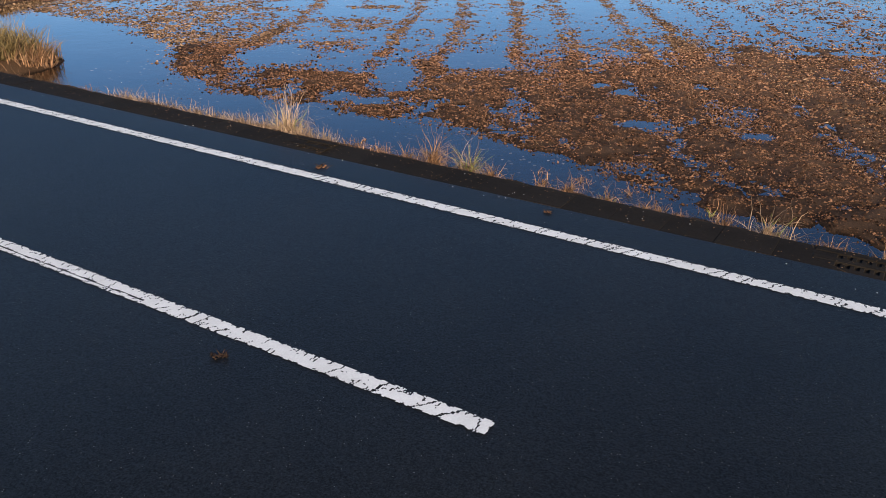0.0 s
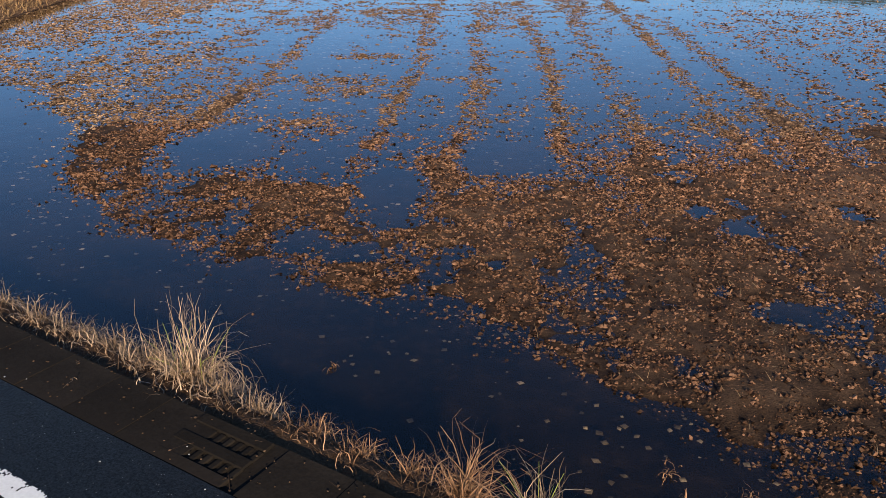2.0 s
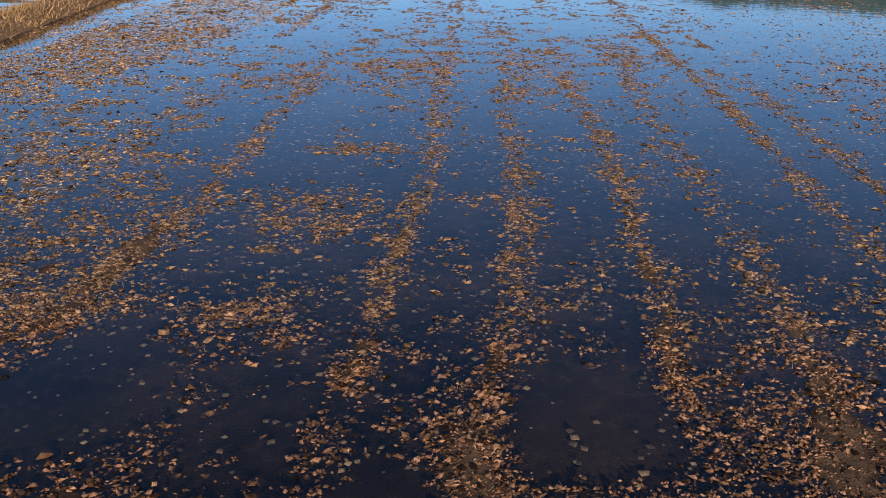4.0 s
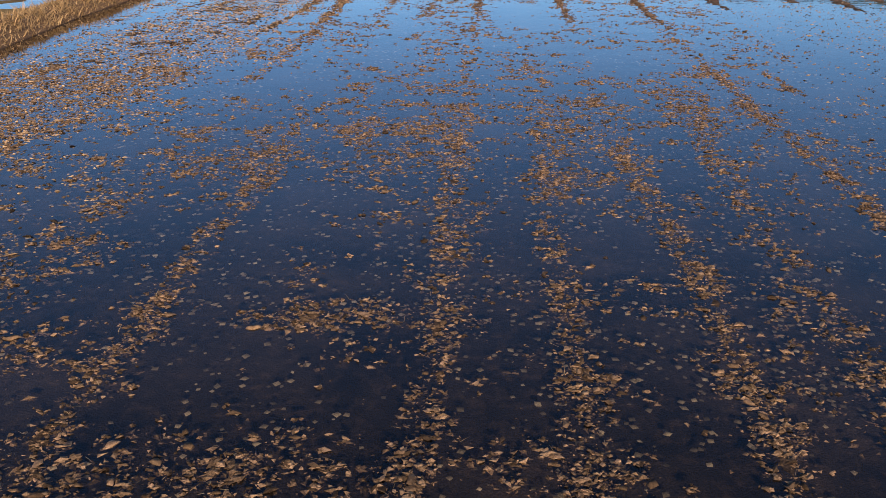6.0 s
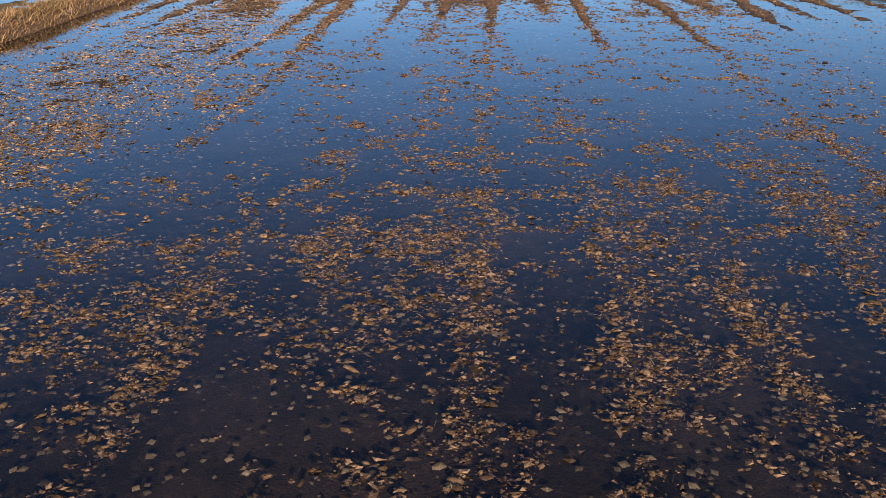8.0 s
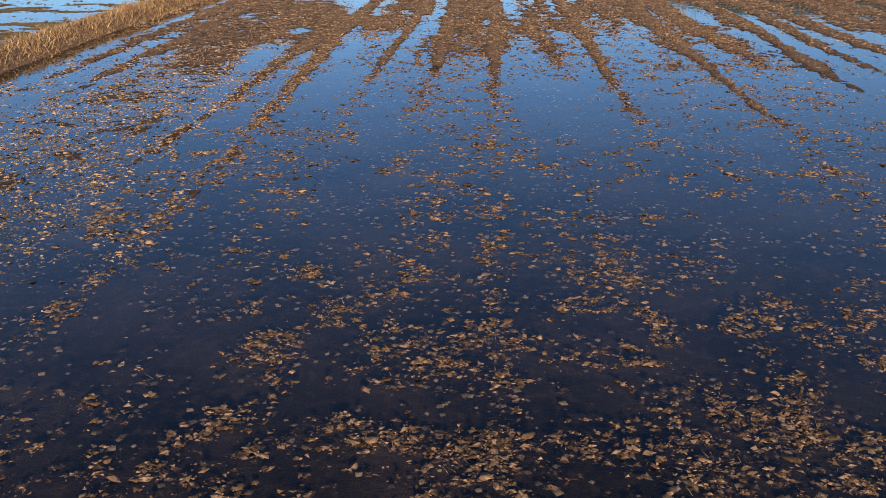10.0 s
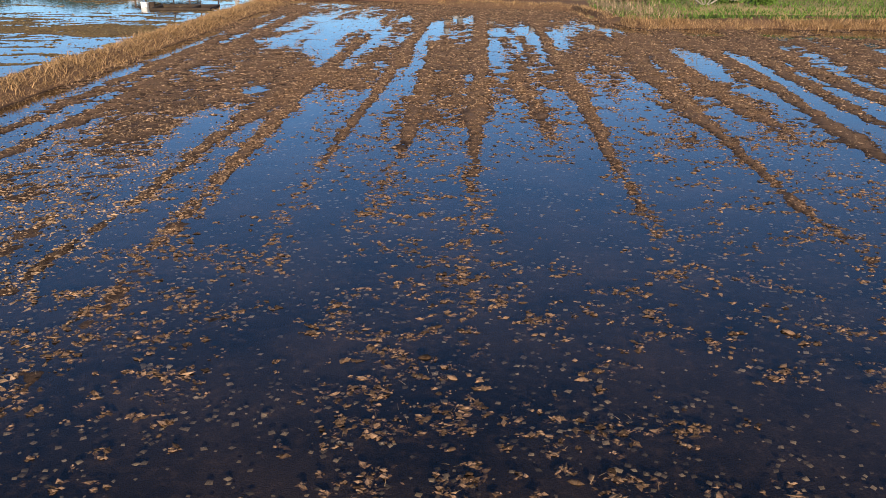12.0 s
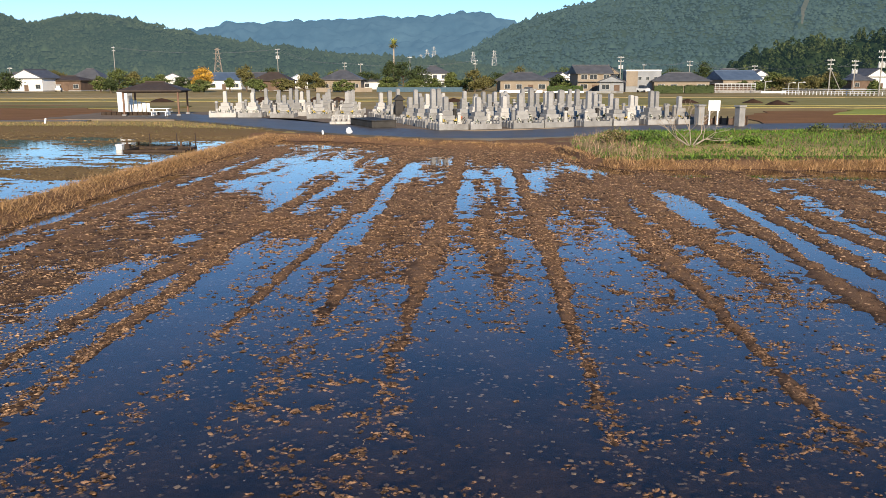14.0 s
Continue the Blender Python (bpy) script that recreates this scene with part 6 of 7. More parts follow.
def place(px, dist):
    """A spot on the plain by its bearing from the end of the walk and its distance."""
    a = (px - 784) / 1464.5
    c, s = math.cos(0.0455), math.sin(0.0455)
    return 0.28 + dist * (a * c - s), 31.5 + dist * (c + a * s)


def tree_at(px, dist, top, width, material, label, seed, base=0.35, **kw):
    x, y = place(px, dist)
    h = (139.3 - top) / 1496 * dist + 4.17 - base
    return tree(pose(x, y, base, 0, 0, seed * 37 % 360), h, width / 1464 * dist / 2, material, label, seed, **kw)


dk, md, ol = "dark evergreen garden tree beside the houses", "green garden tree beside the houses", "olive bushy tree with thin autumn leaves"
TREES_WEST = (
    (12, 240, 128, 50, M_LEAF, dk), (-20, 240, 124, 60, M_LEAF, dk), (100, 330, 126, 40, M_LEAF_OLIVE, ol), (178, 250, 136, 30, M_LEAF_MID, md), (212, 250, 122, 54, M_LEAF_MID, md),
    (236, 262, 128, 36, M_LEAF_OLIVE, ol), (196, 240, 140, 24, M_LEAF, dk), (262, 250, 136, 30, M_LEAF_MID, md), (360, 250, 121, 38, M_LEAF_GOLD, "round golden-orange autumn tree beside the houses"), (352, 246, 142, 46, M_LEAF_MID, md),
    (407, 250, 139, 18, M_LEAF_MID, "clipped conical green tree"), (437, 262, 117, 34, M_LEAF_OLIVE, ol), (450, 250, 140, 30, M_LEAF_MID, md), (462, 246, 145, 20, M_LEAF_MID, md), (500, 255, 140, 44, M_LEAF_OLIVE, ol),
    (540, 255, 132, 40, M_LEAF_OLIVE, ol), (560, 262, 130, 28, M_LEAF_OLIVE, ol),
)
TREES_MIDDLE = (
    (608, 240, 142, 40, M_LEAF_MID, md), (692, 262, 110, 40, M_LEAF, dk), (715, 258, 112, 64, M_LEAF, dk), (744, 262, 120, 40, M_LEAF, dk), (686, 248, 138, 34, M_LEAF_MID, md),
    (735, 248, 142, 40, M_LEAF_MID, md), (770, 262, 140, 36, M_LEAF_MID, md), (800, 250, 130, 26, M_LEAF_MID, md), (842, 246, 124, 36, M_LEAF_OLIVE, ol), (858, 262, 136, 34, M_LEAF_OLIVE, ol),
    (826, 255, 140, 40, M_LEAF_MID, md), (920, 330, 119, 30, M_LEAF_OLIVE, ol), (990, 258, 134, 36, M_LEAF, dk), (1005, 250, 144, 40, M_LEAF_MID, md), (1245, 285, 112, 40, M_LEAF, dk),
    (1320, 240, 146, 26, M_LEAF_MID, md), (1345, 236, 147, 34, M_LEAF_MID, md),
)
TREES_EAST = (
    (1370, 255, 130, 40, M_LEAF_MID, md), (1395, 252, 138, 60, M_LEAF_OLIVE, ol), (1440, 255, 136, 50, M_LEAF_OLIVE, ol), (1480, 250, 140, 40, M_LEAF, dk), (1425, 258, 150, 44, M_LEAF_MID, md),
    (1550, 180, 146, 18, M_LEAF_MID, md), (1470, 262, 128, 34, M_LEAF_OLIVE, ol), (30, 300, 134, 60, M_LEAF, dk), (285, 300, 132, 40, M_LEAF_MID, md), (320, 300, 136, 50, M_LEAF, dk),
    (650, 300, 128, 60, M_LEAF, dk), (600, 330, 124, 50, M_LEAF_MID, md), (880, 300, 130, 60, M_LEAF, dk), (1040, 320, 122, 60, M_LEAF, dk), (1190, 310, 122, 50, M_LEAF, dk),
    (480, 330, 122, 60, M_LEAF, dk), (1000, 340, 120, 60, M_LEAF_MID, md),
)
for k, (px, dist, top, width, mt, lab) in enumerate(TREES_WEST + TREES_MIDDLE + TREES_EAST):
    tree_at(px, dist, top, width, mt, lab, 500 + k, low=0.12 if width > 26 else 0.2, leaf=0.29, count=2300, shape="cone" if "conical" in lab else "round")

# palm
x, y = place(698, 300)
palm = thing("palm_tree", pose(x, y, 0.35), "tall palm tree with a round yellow-green head", "palm tree")
H = (139.3 - 78) / 1496 * 300 + 3.8
part("trunk", rod((0, 0, -0.2), (0.15, 0, H), 0.42, 0.26, 9), M_TWIG, palm)
r = np.random.default_rng(5)
for k in range(46):
    el, az = r.uniform(-0.9, 1.4), r.uniform(0, 6.28)
    ln = r.uniform(1.9, 2.7)
    d = np.array((math.cos(az) * math.cos(el), math.sin(az) * math.cos(el), math.sin(el)))
    root = np.array((0.15, 0, H))
    v, q = blades(np.repeat(root[None], 9, 0), ln * r.uniform(0.7, 1, 9), 0.22, math.pi / 2 - el + r.normal(0, 0.13, 9), 0.5, r, 3, towards=az + r.normal(0, 0.12, 9))
    sheet("frond", v, q, None, M_LEAF_OLIVE if el < 0 else M_GREENBLADE, False, "", "", "", palm)


def hedge(px0, px1, dist, top, label, seed, material=M_LEAF_MID):
    (x0, y0), (x1, y1) = place(px0, dist), place(px1, dist)
    h = (139.3 - top) / 1496 * dist + 3.8
    r = np.random.default_rng(seed)
    root = thing("hedge", pose((x0 + x1) / 2, (y0 + y1) / 2, 0.35, 0, 0, math.degrees(math.atan2(y1 - y0, x1 - x0))), label, "hedge")
    ln = math.hypot(x1 - x0, y1 - y0)
    n_ = int(ln * 60)
    p = np.stack([r.uniform(-ln / 2, ln / 2, n_), r.normal(0, 0.35, n_), r.uniform(0, 1, n_) ** 0.7 * h], 1)
    v, q = leaves(p, 0.22, r)
    part("core", box(ln, 0.7, h * 0.92, 0, 0, 0, 0.1), M_LEAF, root)
    sheet("leaf_mass", v, q, None, material, False, "", "", "stuff", root)


hedge(1160, 1212, 212, 152, "clipped dense green hedge along the yard", 21)
hedge(1214, 1266, 212, 151, "clipped dense green hedge along the yard", 22, M_LEAF)
hedge(970, 1034, 232, 152, "clipped bright green hedge before the house", 23, M_GRASS)


# ---- houses ----
def window(parent, x, y, z, w, h, face="y"):
    win = part("window", box(w + 0.16, 0.10, h + 0.16, x, y, z - 0.08, 0.01) if face == "y" else box(0.10, w + 0.16, h + 0.16, x, y, z - 0.08, 0.01), M_FRAME, parent)
    for s in (-1, 1):
        off = s * w * 0.25
        bm = box(w * 0.46, 0.04, h, x + off, y - 0.05, z) if face == "y" else box(0.04, w * 0.46, h, x - 0.05 if x < 0 else x + 0.05, y + off, z)
        part("pane", bm, M_GLASS, win)


def house(px, dist, w, d, eave, ridge, wall, roof, label, turn=0.0, hip=True, gable_front=False, storeys=1, base=0.35, seed=1, along=None):
    """Walls, overhanging tiled roof, windows and door. Front towards -y."""
    r = np.random.default_rng(seed)
    x, y = place(px, dist)
    root = thing("house", pose(x, y, base, 0, 0, turn), label, "house")
    wl = part("wall", box(w, d, eave, 0, 0, -0.1), wall, root)
    part("foundation", box(w + 0.1, d + 0.1, 0.45, 0, 0, -0.15), M_STONE, root)
    o = 0.7
    W, D = w / 2 + o, d / 2 + o
    bm = bmesh.new()
    lowr = [bm.verts.new(p) for p in ((-W, -D, eave - 0.25), (W, -D, eave - 0.25), (W, D, eave - 0.25), (-W, D, eave - 0.25))]
    upr = [bm.verts.new((v_.co.x, v_.co.y, eave - 0.07)) for v_ in lowr]
    bm.faces.new(lowr[::-1])
    for k in range(4):
        bm.faces.new((lowr[k], lowr[(k + 1) % 4], upr[(k + 1) % 4], upr[k]))
    if gable_front:
        a, b = bm.verts.new((0, -D, ridge)), bm.verts.new((0, D, ridge))
        fs = ((upr[0], upr[1], a), (upr[1], upr[2], b, a), (upr[2], upr[3], b), (upr[3], upr[0], a, b))
    else:
        k = max(0.15, W - D * 0.95) if hip else W
        a, b = bm.verts.new((-k, 0, ridge)), bm.verts.new((k, 0, ridge))
        fs = ((upr[0], upr[1], b, a), (upr[1], upr[2], b), (upr[2], upr[3], a, b), (upr[3], upr[0], a))
    for f in fs:
        bm.faces.new(f)
    part("roof", bm, roof, root)
    if gable_front:
        bm = poly([(-w / 2, -d / 2 - 0.72, eave - 0.1), (w / 2, -d / 2 - 0.72, eave - 0.1), (0, -d / 2 - 0.72, ridge - 0.35)])
        ext = bmesh.ops.extrude_face_region(bm, geom=bm.faces[:])
        bmesh.ops.translate(bm, vec=(0, 0.3, 0), verts=[g for g in ext["geom"] if isinstance(g, bmesh.types.BMVert)])
        bmesh.ops.recalc_face_normals(bm, faces=bm.faces[:])
        part("gable", bm, wall, root)
        part("ridge_cap", rod((0, -D, ridge + 0.02), (0, D, ridge + 0.02), 0.16, 0.16, 7), roof, root)
    else:
        part("ridge_cap", rod((-k, 0, ridge + 0.02), (k, 0, ridge + 0.02), 0.18, 0.18, 7), roof, root)
    for s in range(storeys):
        z = 0.9 + s * 2.7
        n_ = max(1, int(w / 3.2))
        for q in range(n_):
            wx = -w / 2 + (q + 0.5) * w / n_ + r.uniform(-0.3, 0.3)
            if s == 0 and q == n_ // 2 and n_ > 1:
                part("door", box(1.5, 0.12, 2.0, wx, -d / 2 - 0.02, 0.05, 0.01), M_BROWNWALL, root, "brown entrance door")
            else:
                window(root, wx, -d / 2 - 0.02, z, r.uniform(1.4, 2.2), 1.25)
    if storeys == 2:
        part("eave_roof", box(w + 1.0, 1.1, 0.18, 0, -d / 2 - 0.45, 2.75, 0.03), roof, root)
    return root


gt, wt = "dark grey tiled roof", "white plaster walls"
house(65, 270, 11.0, 10, 4.3, 7.0, M_WHITEWALL, M_ROOF, "white plaster house with a grey gabled roof", -6, False, True, seed=1)
house(30, 285, 9, 8, 4.0, 6.2, M_BEIGE, M_ROOF, "beige house with grey tiled hip roof behind the white one", -10, seed=2)
house(122, 275, 13, 8, 3.6, 4.9, M_BROWNWALL, M_ROOF_BROWN, "low dark brown house with a flat brown roof", -4, seed=3)
house(162, 285, 11, 9, 4.0, 7.4, M_BEIGE, M_ROOF, "beige house with a peaked grey roof", 4, seed=4)
house(307, 330, 11, 9, 3.6, 6.2, M_WHITEWALL, M_ROOF, "small white house with a grey gable", 20, False, True, seed=5)
house(402, 300, 12, 9, 3.6, 6.0, M_WHITEWALL, M_ROOF_BLUE, "house with a blue tiled roof behind trees", 6, False, seed=6)
house(352, 340, 10, 8, 3.6, 5.5, M_BEIGE, M_ROOF, "grey-roofed house behind the golden tree", 0, seed=61)
house(486, 275, 12, 9, 3.4, 6.0, M_BROWNWALL, M_ROOF_BROWN, "low house with a brown hip roof", 0, seed=7)
house(458, 310, 14, 8, 4.4, 6.2, M_GREYWALL, M_ROOF, "grey house with a low dark roof", 0, seed=71)
house(528, 330, 7, 7, 3.4, 5.4, M_WHITEWALL, M_WHITEWALL, "small pale-roofed farm building", 20, False, True, seed=72)
house(608, 272, 13, 11, 3.7, 6.6, M_BEIGE, M_ROOF, "beige house with a wide grey hip roof", 2, seed=8)
house(664, 300, 9, 7, 3.0, 4.0, M_WHITEWALL, M_ROOF, "low pale outbuilding beside trees", 0, seed=81)
house(768, 310, 11, 9, 5.6, 8.2, M_WHITEWALL, M_ROOF, "two-storey white house with a grey hip roof", 8, storeys=2, base=0.6, seed=9)
house(930, 245, 14, 10, 3.5, 5.6, M_BEIGE, M_ROOF, "beige bungalow with a broad grey hip roof", -3, seed=10)
house(905, 252, 8, 8, 3.5, 5.9, M_BEIGE, M_ROOF, "beige wing with grey hip roof", -3, seed=101)
house(985, 300, 8, 7, 4, 6.0, M_WHITEWALL, M_ROOF, "small white gabled house", 30, False, True, seed=11)
house(1012, 310, 7, 7, 4.6, 6.6, M_WHITEWALL, M_ROOF, "small white house with a grey roof", 10, False, True, seed=12)
house(1046, 245, 10, 8, 5.4, 7.6, M_BEIGE, M_ROOF, "two-storey house with brown balcony and dark solar roof", 10, False, False, storeys=2, seed=13)
house(1076, 252, 7, 8, 5.2, 7.8, M_BEIGE, M_ROOF, "beige gabled wing of the two-storey house", -6, False, True, storeys=2, seed=14)
house(1085, 232, 6.5, 6, 3.0, 4.6, M_GREYWALL, M_ROOF, "small grey gabled garage", -12, False, True, seed=15)
house(1204, 235, 15, 9, 3.2, 5.4, M_BEIGE, M_ROOF, "long beige bungalow with a grey tiled hip roof", -4, seed=16)
house(1300, 250, 12, 9, 3.6, 6.0, M_BEIGE, M_ROOF_BLUE, "house with blue metal roof and lattice porch", 14, False, seed=17)
house(1335, 290, 7, 7, 4.6, 6.6, M_WHITEWALL, M_ROOF, "small white gabled house", 16, False, True, seed=18)
house(1290, 300, 12, 8, 5.5, 7.2, M_GREYWALL, M_ROOF, "grey-roofed house behind the blue roof", 0, storeys=2, seed=19)
house(1538, 290, 9, 8, 4.4, 7.0, M_WHITEWALL, M_ROOF, "white house with a gabled grey roof beside the wood", 18, False, True, seed=20)
house(1520, 284, 8, 7, 3.2, 4.8, M_BROWNWALL, M_ROOF, "low brown annexe beside the white house", 6, seed=22)

# flat-roofed hall
x, y = place(1137, 240)
hall = thing("hall", pose(x, y, 0.35, 0, 0, -4), "flat-roofed grey and white box building", "building")
part("wall", box(9.8, 9, 5.9, 0, 0, -0.1, 0.03), M_GREYWALL, hall)
part("parapet", box(10.0, 9.2, 0.4, 0, 0, 5.8, 0.03), M_WHITEWALL, hall)
part("side_panel", box(3.2, 0.1, 4.2, -3.2, -4.55, 1.6, 0.01), M_BEIGE, hall, "pale wall panel")
for k in range(3):
    window(hall, -1 + k * 2.2, -4.52, 3.4, 0.9, 0.8)
pc = thing("carport", pose(*place(1300, 232), 0.35, 0, 0, 8), "long dark lattice carport before the blue-roofed house", "carport")
part("roof", box(12, 3, 0.15, 0, 0, 2.3, 0.03), M_STEEL, pc)
for k in range(11):
    part("post", box(0.12, 0.12, 2.3, -5.8 + k * 1.16, -1.4, 0, 0.01), M_STEEL, pc)
for k in range(4):
    part("rail", box(12, 0.06, 0.08, 0, -1.4, 0.5 + k * 0.5), M_STEEL, pc)
part("back_wall", box(12, 0.1, 2.2, 0, 1.4, 0), M_BROWNWALL, pc)


# a parked car beside the white house, and a white van by the hall
def car(m, paint, label, ln=4.0, h=1.55):
    root = thing("car", m, label, "car")
    part("body", box(1.7, ln, 0.75, 0, 0, 0.3, 0.12), paint, root)
    part("cabin", box(1.55, ln * 0.6, h - 1.0, 0, 0.1, 1.02, 0.1, 0.82), M_GLASS, root, "dark windows")
    part("roof_panel", box(1.25, ln * 0.46, 0.05, 0, 0.1, h, 0.02), paint, root)
    for sx in (-0.8, 0.8):
        for sy in (-ln * 0.31, ln * 0.31):
            part("wheel", rod((sx - 0.1, sy, 0.32), (sx + 0.1, sy, 0.32), 0.32, 0.32, 12), M_HOLE, root)
    return root


car(pose(*place(103, 262), 0.4, 0, 0, 20), M_WHITE, "white van parked beside the white house", 3.6, 1.9)
car(pose(*place(1141, 226), 0.4, 0, 0, 35), M_WHITE, "white van parked before the grey hall", 3.8, 1.9)
car(pose(*place(938, 226), 0.4, 0, 0, 80), M_SHED, "dark car parked before the bungalow", 4.2, 1.45)


# ---- walls, fences, poles ----
def wall_run(px0, px1, dist, h, material, label):
    (x0, y0), (x1, y1) = place(px0, dist), place(px1, dist)
    ln = math.hypot(x1 - x0, y1 - y0)
    root = thing("garden_wall", pose((x0 + x1) / 2, (y0 + y1) / 2, 0.30, 0, 0, math.degrees(math.atan2(y1 - y0, x1 - x0))), label, "garden wall")
    part("wall", box(ln, 0.2, h, 0, 0, 0, 0.01), material, root)
    part("coping", box(ln + 0.06, 0.3, 0.1, 0, 0, h, 0.02), material, root)


wall_run(886, 962, 226, 0.7, M_WHITEWALL, "low pale concrete wall before the bungalow")
wall_run(966, 1036, 222, 0.45, M_WHITEWALL, "low pale concrete wall before the hedge")
wall_run(1040, 1105, 218, 0.5, M_KERBSTONE, "low grey block wall before the two-storey house")
wall_run(1268, 1352, 222, 0.5, M_KERBSTONE, "low grey block wall before the carport")
wall_run(1350, 1395, 215, 0.4, M_WHITEWALL, "low white wall along the road")
wall_run(560, 660, 246, 1.2, M_BEIGE, "beige garden wall before the hip-roofed house")


def fence(px0, d0, px1, d1, h, gap, material, label, rails=2, net=None):
    (x0, y0), (x1, y1) = place(px0, d0), place(px1, d1)
    ln = math.hypot(x1 - x0, y1 - y0)
    root = thing("fence", pose(x0, y0, 0.35, 0, 0, math.degrees(math.atan2(y1 - y0, x1 - x0))), label, "fence")
    post_mesh = None
    for k in range(int(ln / gap) + 1):
        if post_mesh is None:
            p = part("post", box(0.12, 0.12, h, 0, 0, 0, 0.01), material, root)
            post_mesh = p.data
        else:
            p = new("post", post_mesh)
            p.parent = root
        p.location = (k * gap, 0, 0)
    for k in range(rails):
        part("rail", box(ln, 0.06, 0.10, ln / 2, 0, h * (0.45 + 0.45 * k), 0.01), material, root)
    if net:
        part("net", box(ln, 0.03, h * 0.8, ln / 2, 0.05, h * 0.1), net, root, "blue mesh panel")


fence(1388, 196, 1600, 172, 0.95, 0.9, M_WHITE, "white picket guard fence along the far road", 3)
fence(668, 236, 820, 236, 1.5, 2.0, M_NET, "blue mesh fence before the trees", 2, M_NET)


def pole(px, dist, top, label, arms=2, box_=False, stay=False, base=0.3, seed=0):
    x, y = place(px, dist)
    h = (139.3 - top) / 1496 * dist + 4.17 - base
    root = thing("utility_pole", pose(x, y, base, 0, 0, (seed * 53) % 50 - 25), label, "utility pole", "utility poles")
    part("shaft", rod((0, 0, -0.3), (0, 0, h), 0.17, 0.11, 9), M_POLE, root)
    for k in range(arms):
        arm = part("crossarm", box(1.9 - 0.3 * k, 0.12, 0.12, 0, 0, h - 0.5 - 1.1 * k, 0.01), M_STEEL, root)
        for s in (-0.8, -0.3, 0.3, 0.8):
            part("insulator", rod((s * (1 - 0.15 * k), 0, h - 0.38 - 1.1 * k), (s * (1 - 0.15 * k), 0, h - 0.12 - 1.1 * k), 0.07, 0.05, 6), M_WHITE, arm)
    if box_:
        part("transformer", rod((0.42, 0, h - 3.6), (0.42, 0, h - 2.6), 0.34, 0.34, 10), M_STEEL, root)
        part("transformer", rod((-0.42, 0, h - 3.6), (-0.42, 0, h - 2.6), 0.34, 0.34, 10), M_STEEL, root)
    if stay:
        part("stay", rod((0.1, 0, h * 0.7), (3.2, -0.5, -0.2), 0.10, 0.10, 6), M_POLE, root, "slanting prop")
    return Vector((x, y, base + h - 0.3))


gp = "grey concrete utility pole with crossarms"
T = [pole(206, 300, 82, gp, 2, seed=1), pole(494, 300, 86, gp + " and transformers", 3, True, seed=2), pole(612, 300, 110, gp, 2, seed=3), pole(1099, 240, 100, gp, 2, True, seed=4), pole(1221, 260, 108, gp, 2, seed=5),
     pole(1336, 262, 116, gp, 2, seed=6), pole(1470, 212, 105, gp + " and a slanting prop", 3, False, True, seed=7), pole(1513, 220, 107, gp, 3, True, seed=8), pole(1560, 172, 90, gp + " and transformers", 3, True, seed=9),
     pole(842, 300, 106, gp, 2, seed=10), pole(727, 330, 100, gp, 1, seed=11), pole(640, 330, 112, gp, 1, seed=12), pole(1140, 330, 114, gp, 1, seed=13), pole(20, 330, 118, gp, 1, seed=14)]


def lamp_post(px, dist, top):
    x, y = place(px, dist)
    h = (139.3 - top) / 1496 * dist + 3.8
    root = thing("street_lamp", pose(x, y, 0.33, 0, 0, 180), "curved white street lamp beside the far road", "street lamp")
    part("shaft", rod((0, 0, -0.1), (0, 0, h), 0.10, 0.07, 7), M_STEEL, root)
    part("arm", rod((0, 0, h), (-1.3, 0, h + 0.1), 0.06, 0.05, 6), M_STEEL, root)
    part("lamp_head", box(0.7, 0.25, 0.14, -1.3, 0, h + 0.02, 0.03), M_WHITE, root)


lamp_post(1399, 205, 148)
lamp_post(1416, 200, 147)
lamp_post(1357, 215, 145)


def cable(a, b, sag, label):
    pts = [a.lerp(b, k / 14) - Vector((0, 0, sag * 4 * (k / 14) * (1 - k / 14))) for k in range(15)]
    ring = [Vector((0, 0.028 * math.cos(k * 2.094), 0.028 * math.sin(k * 2.094))) for k in range(3)]
    side_ = (b - a).cross(Vector((0, 0, 1))).normalized()
    v = [p + side_ * o.y + Vector((0, 0, o.z)) for p in pts for o in ring]
    bm = bmesh.new()
    vs = [bm.verts.new(p) for p in v]
    for k in range(14):
        for j in range(3):
            bm.faces.new((vs[3 * k + j], vs[3 * k + (j + 1) % 3], vs[3 * k + 3 + (j + 1) % 3], vs[3 * k + 3 + j]))
    tagged(part("power_cable", bm, M_WIRE, None), label, "cable", "power cables")


for a, b in ((0, 1), (1, 2), (2, 9), (3, 4), (4, 5), (6, 7), (7, 8), (5, 6)):
    for o in (0.8, -0.8):
        cable(T[a] + Vector((o, 0, 0)), T[b] + Vector((o, 0, 0)), 1.6, "dark power cable slung between utility poles")


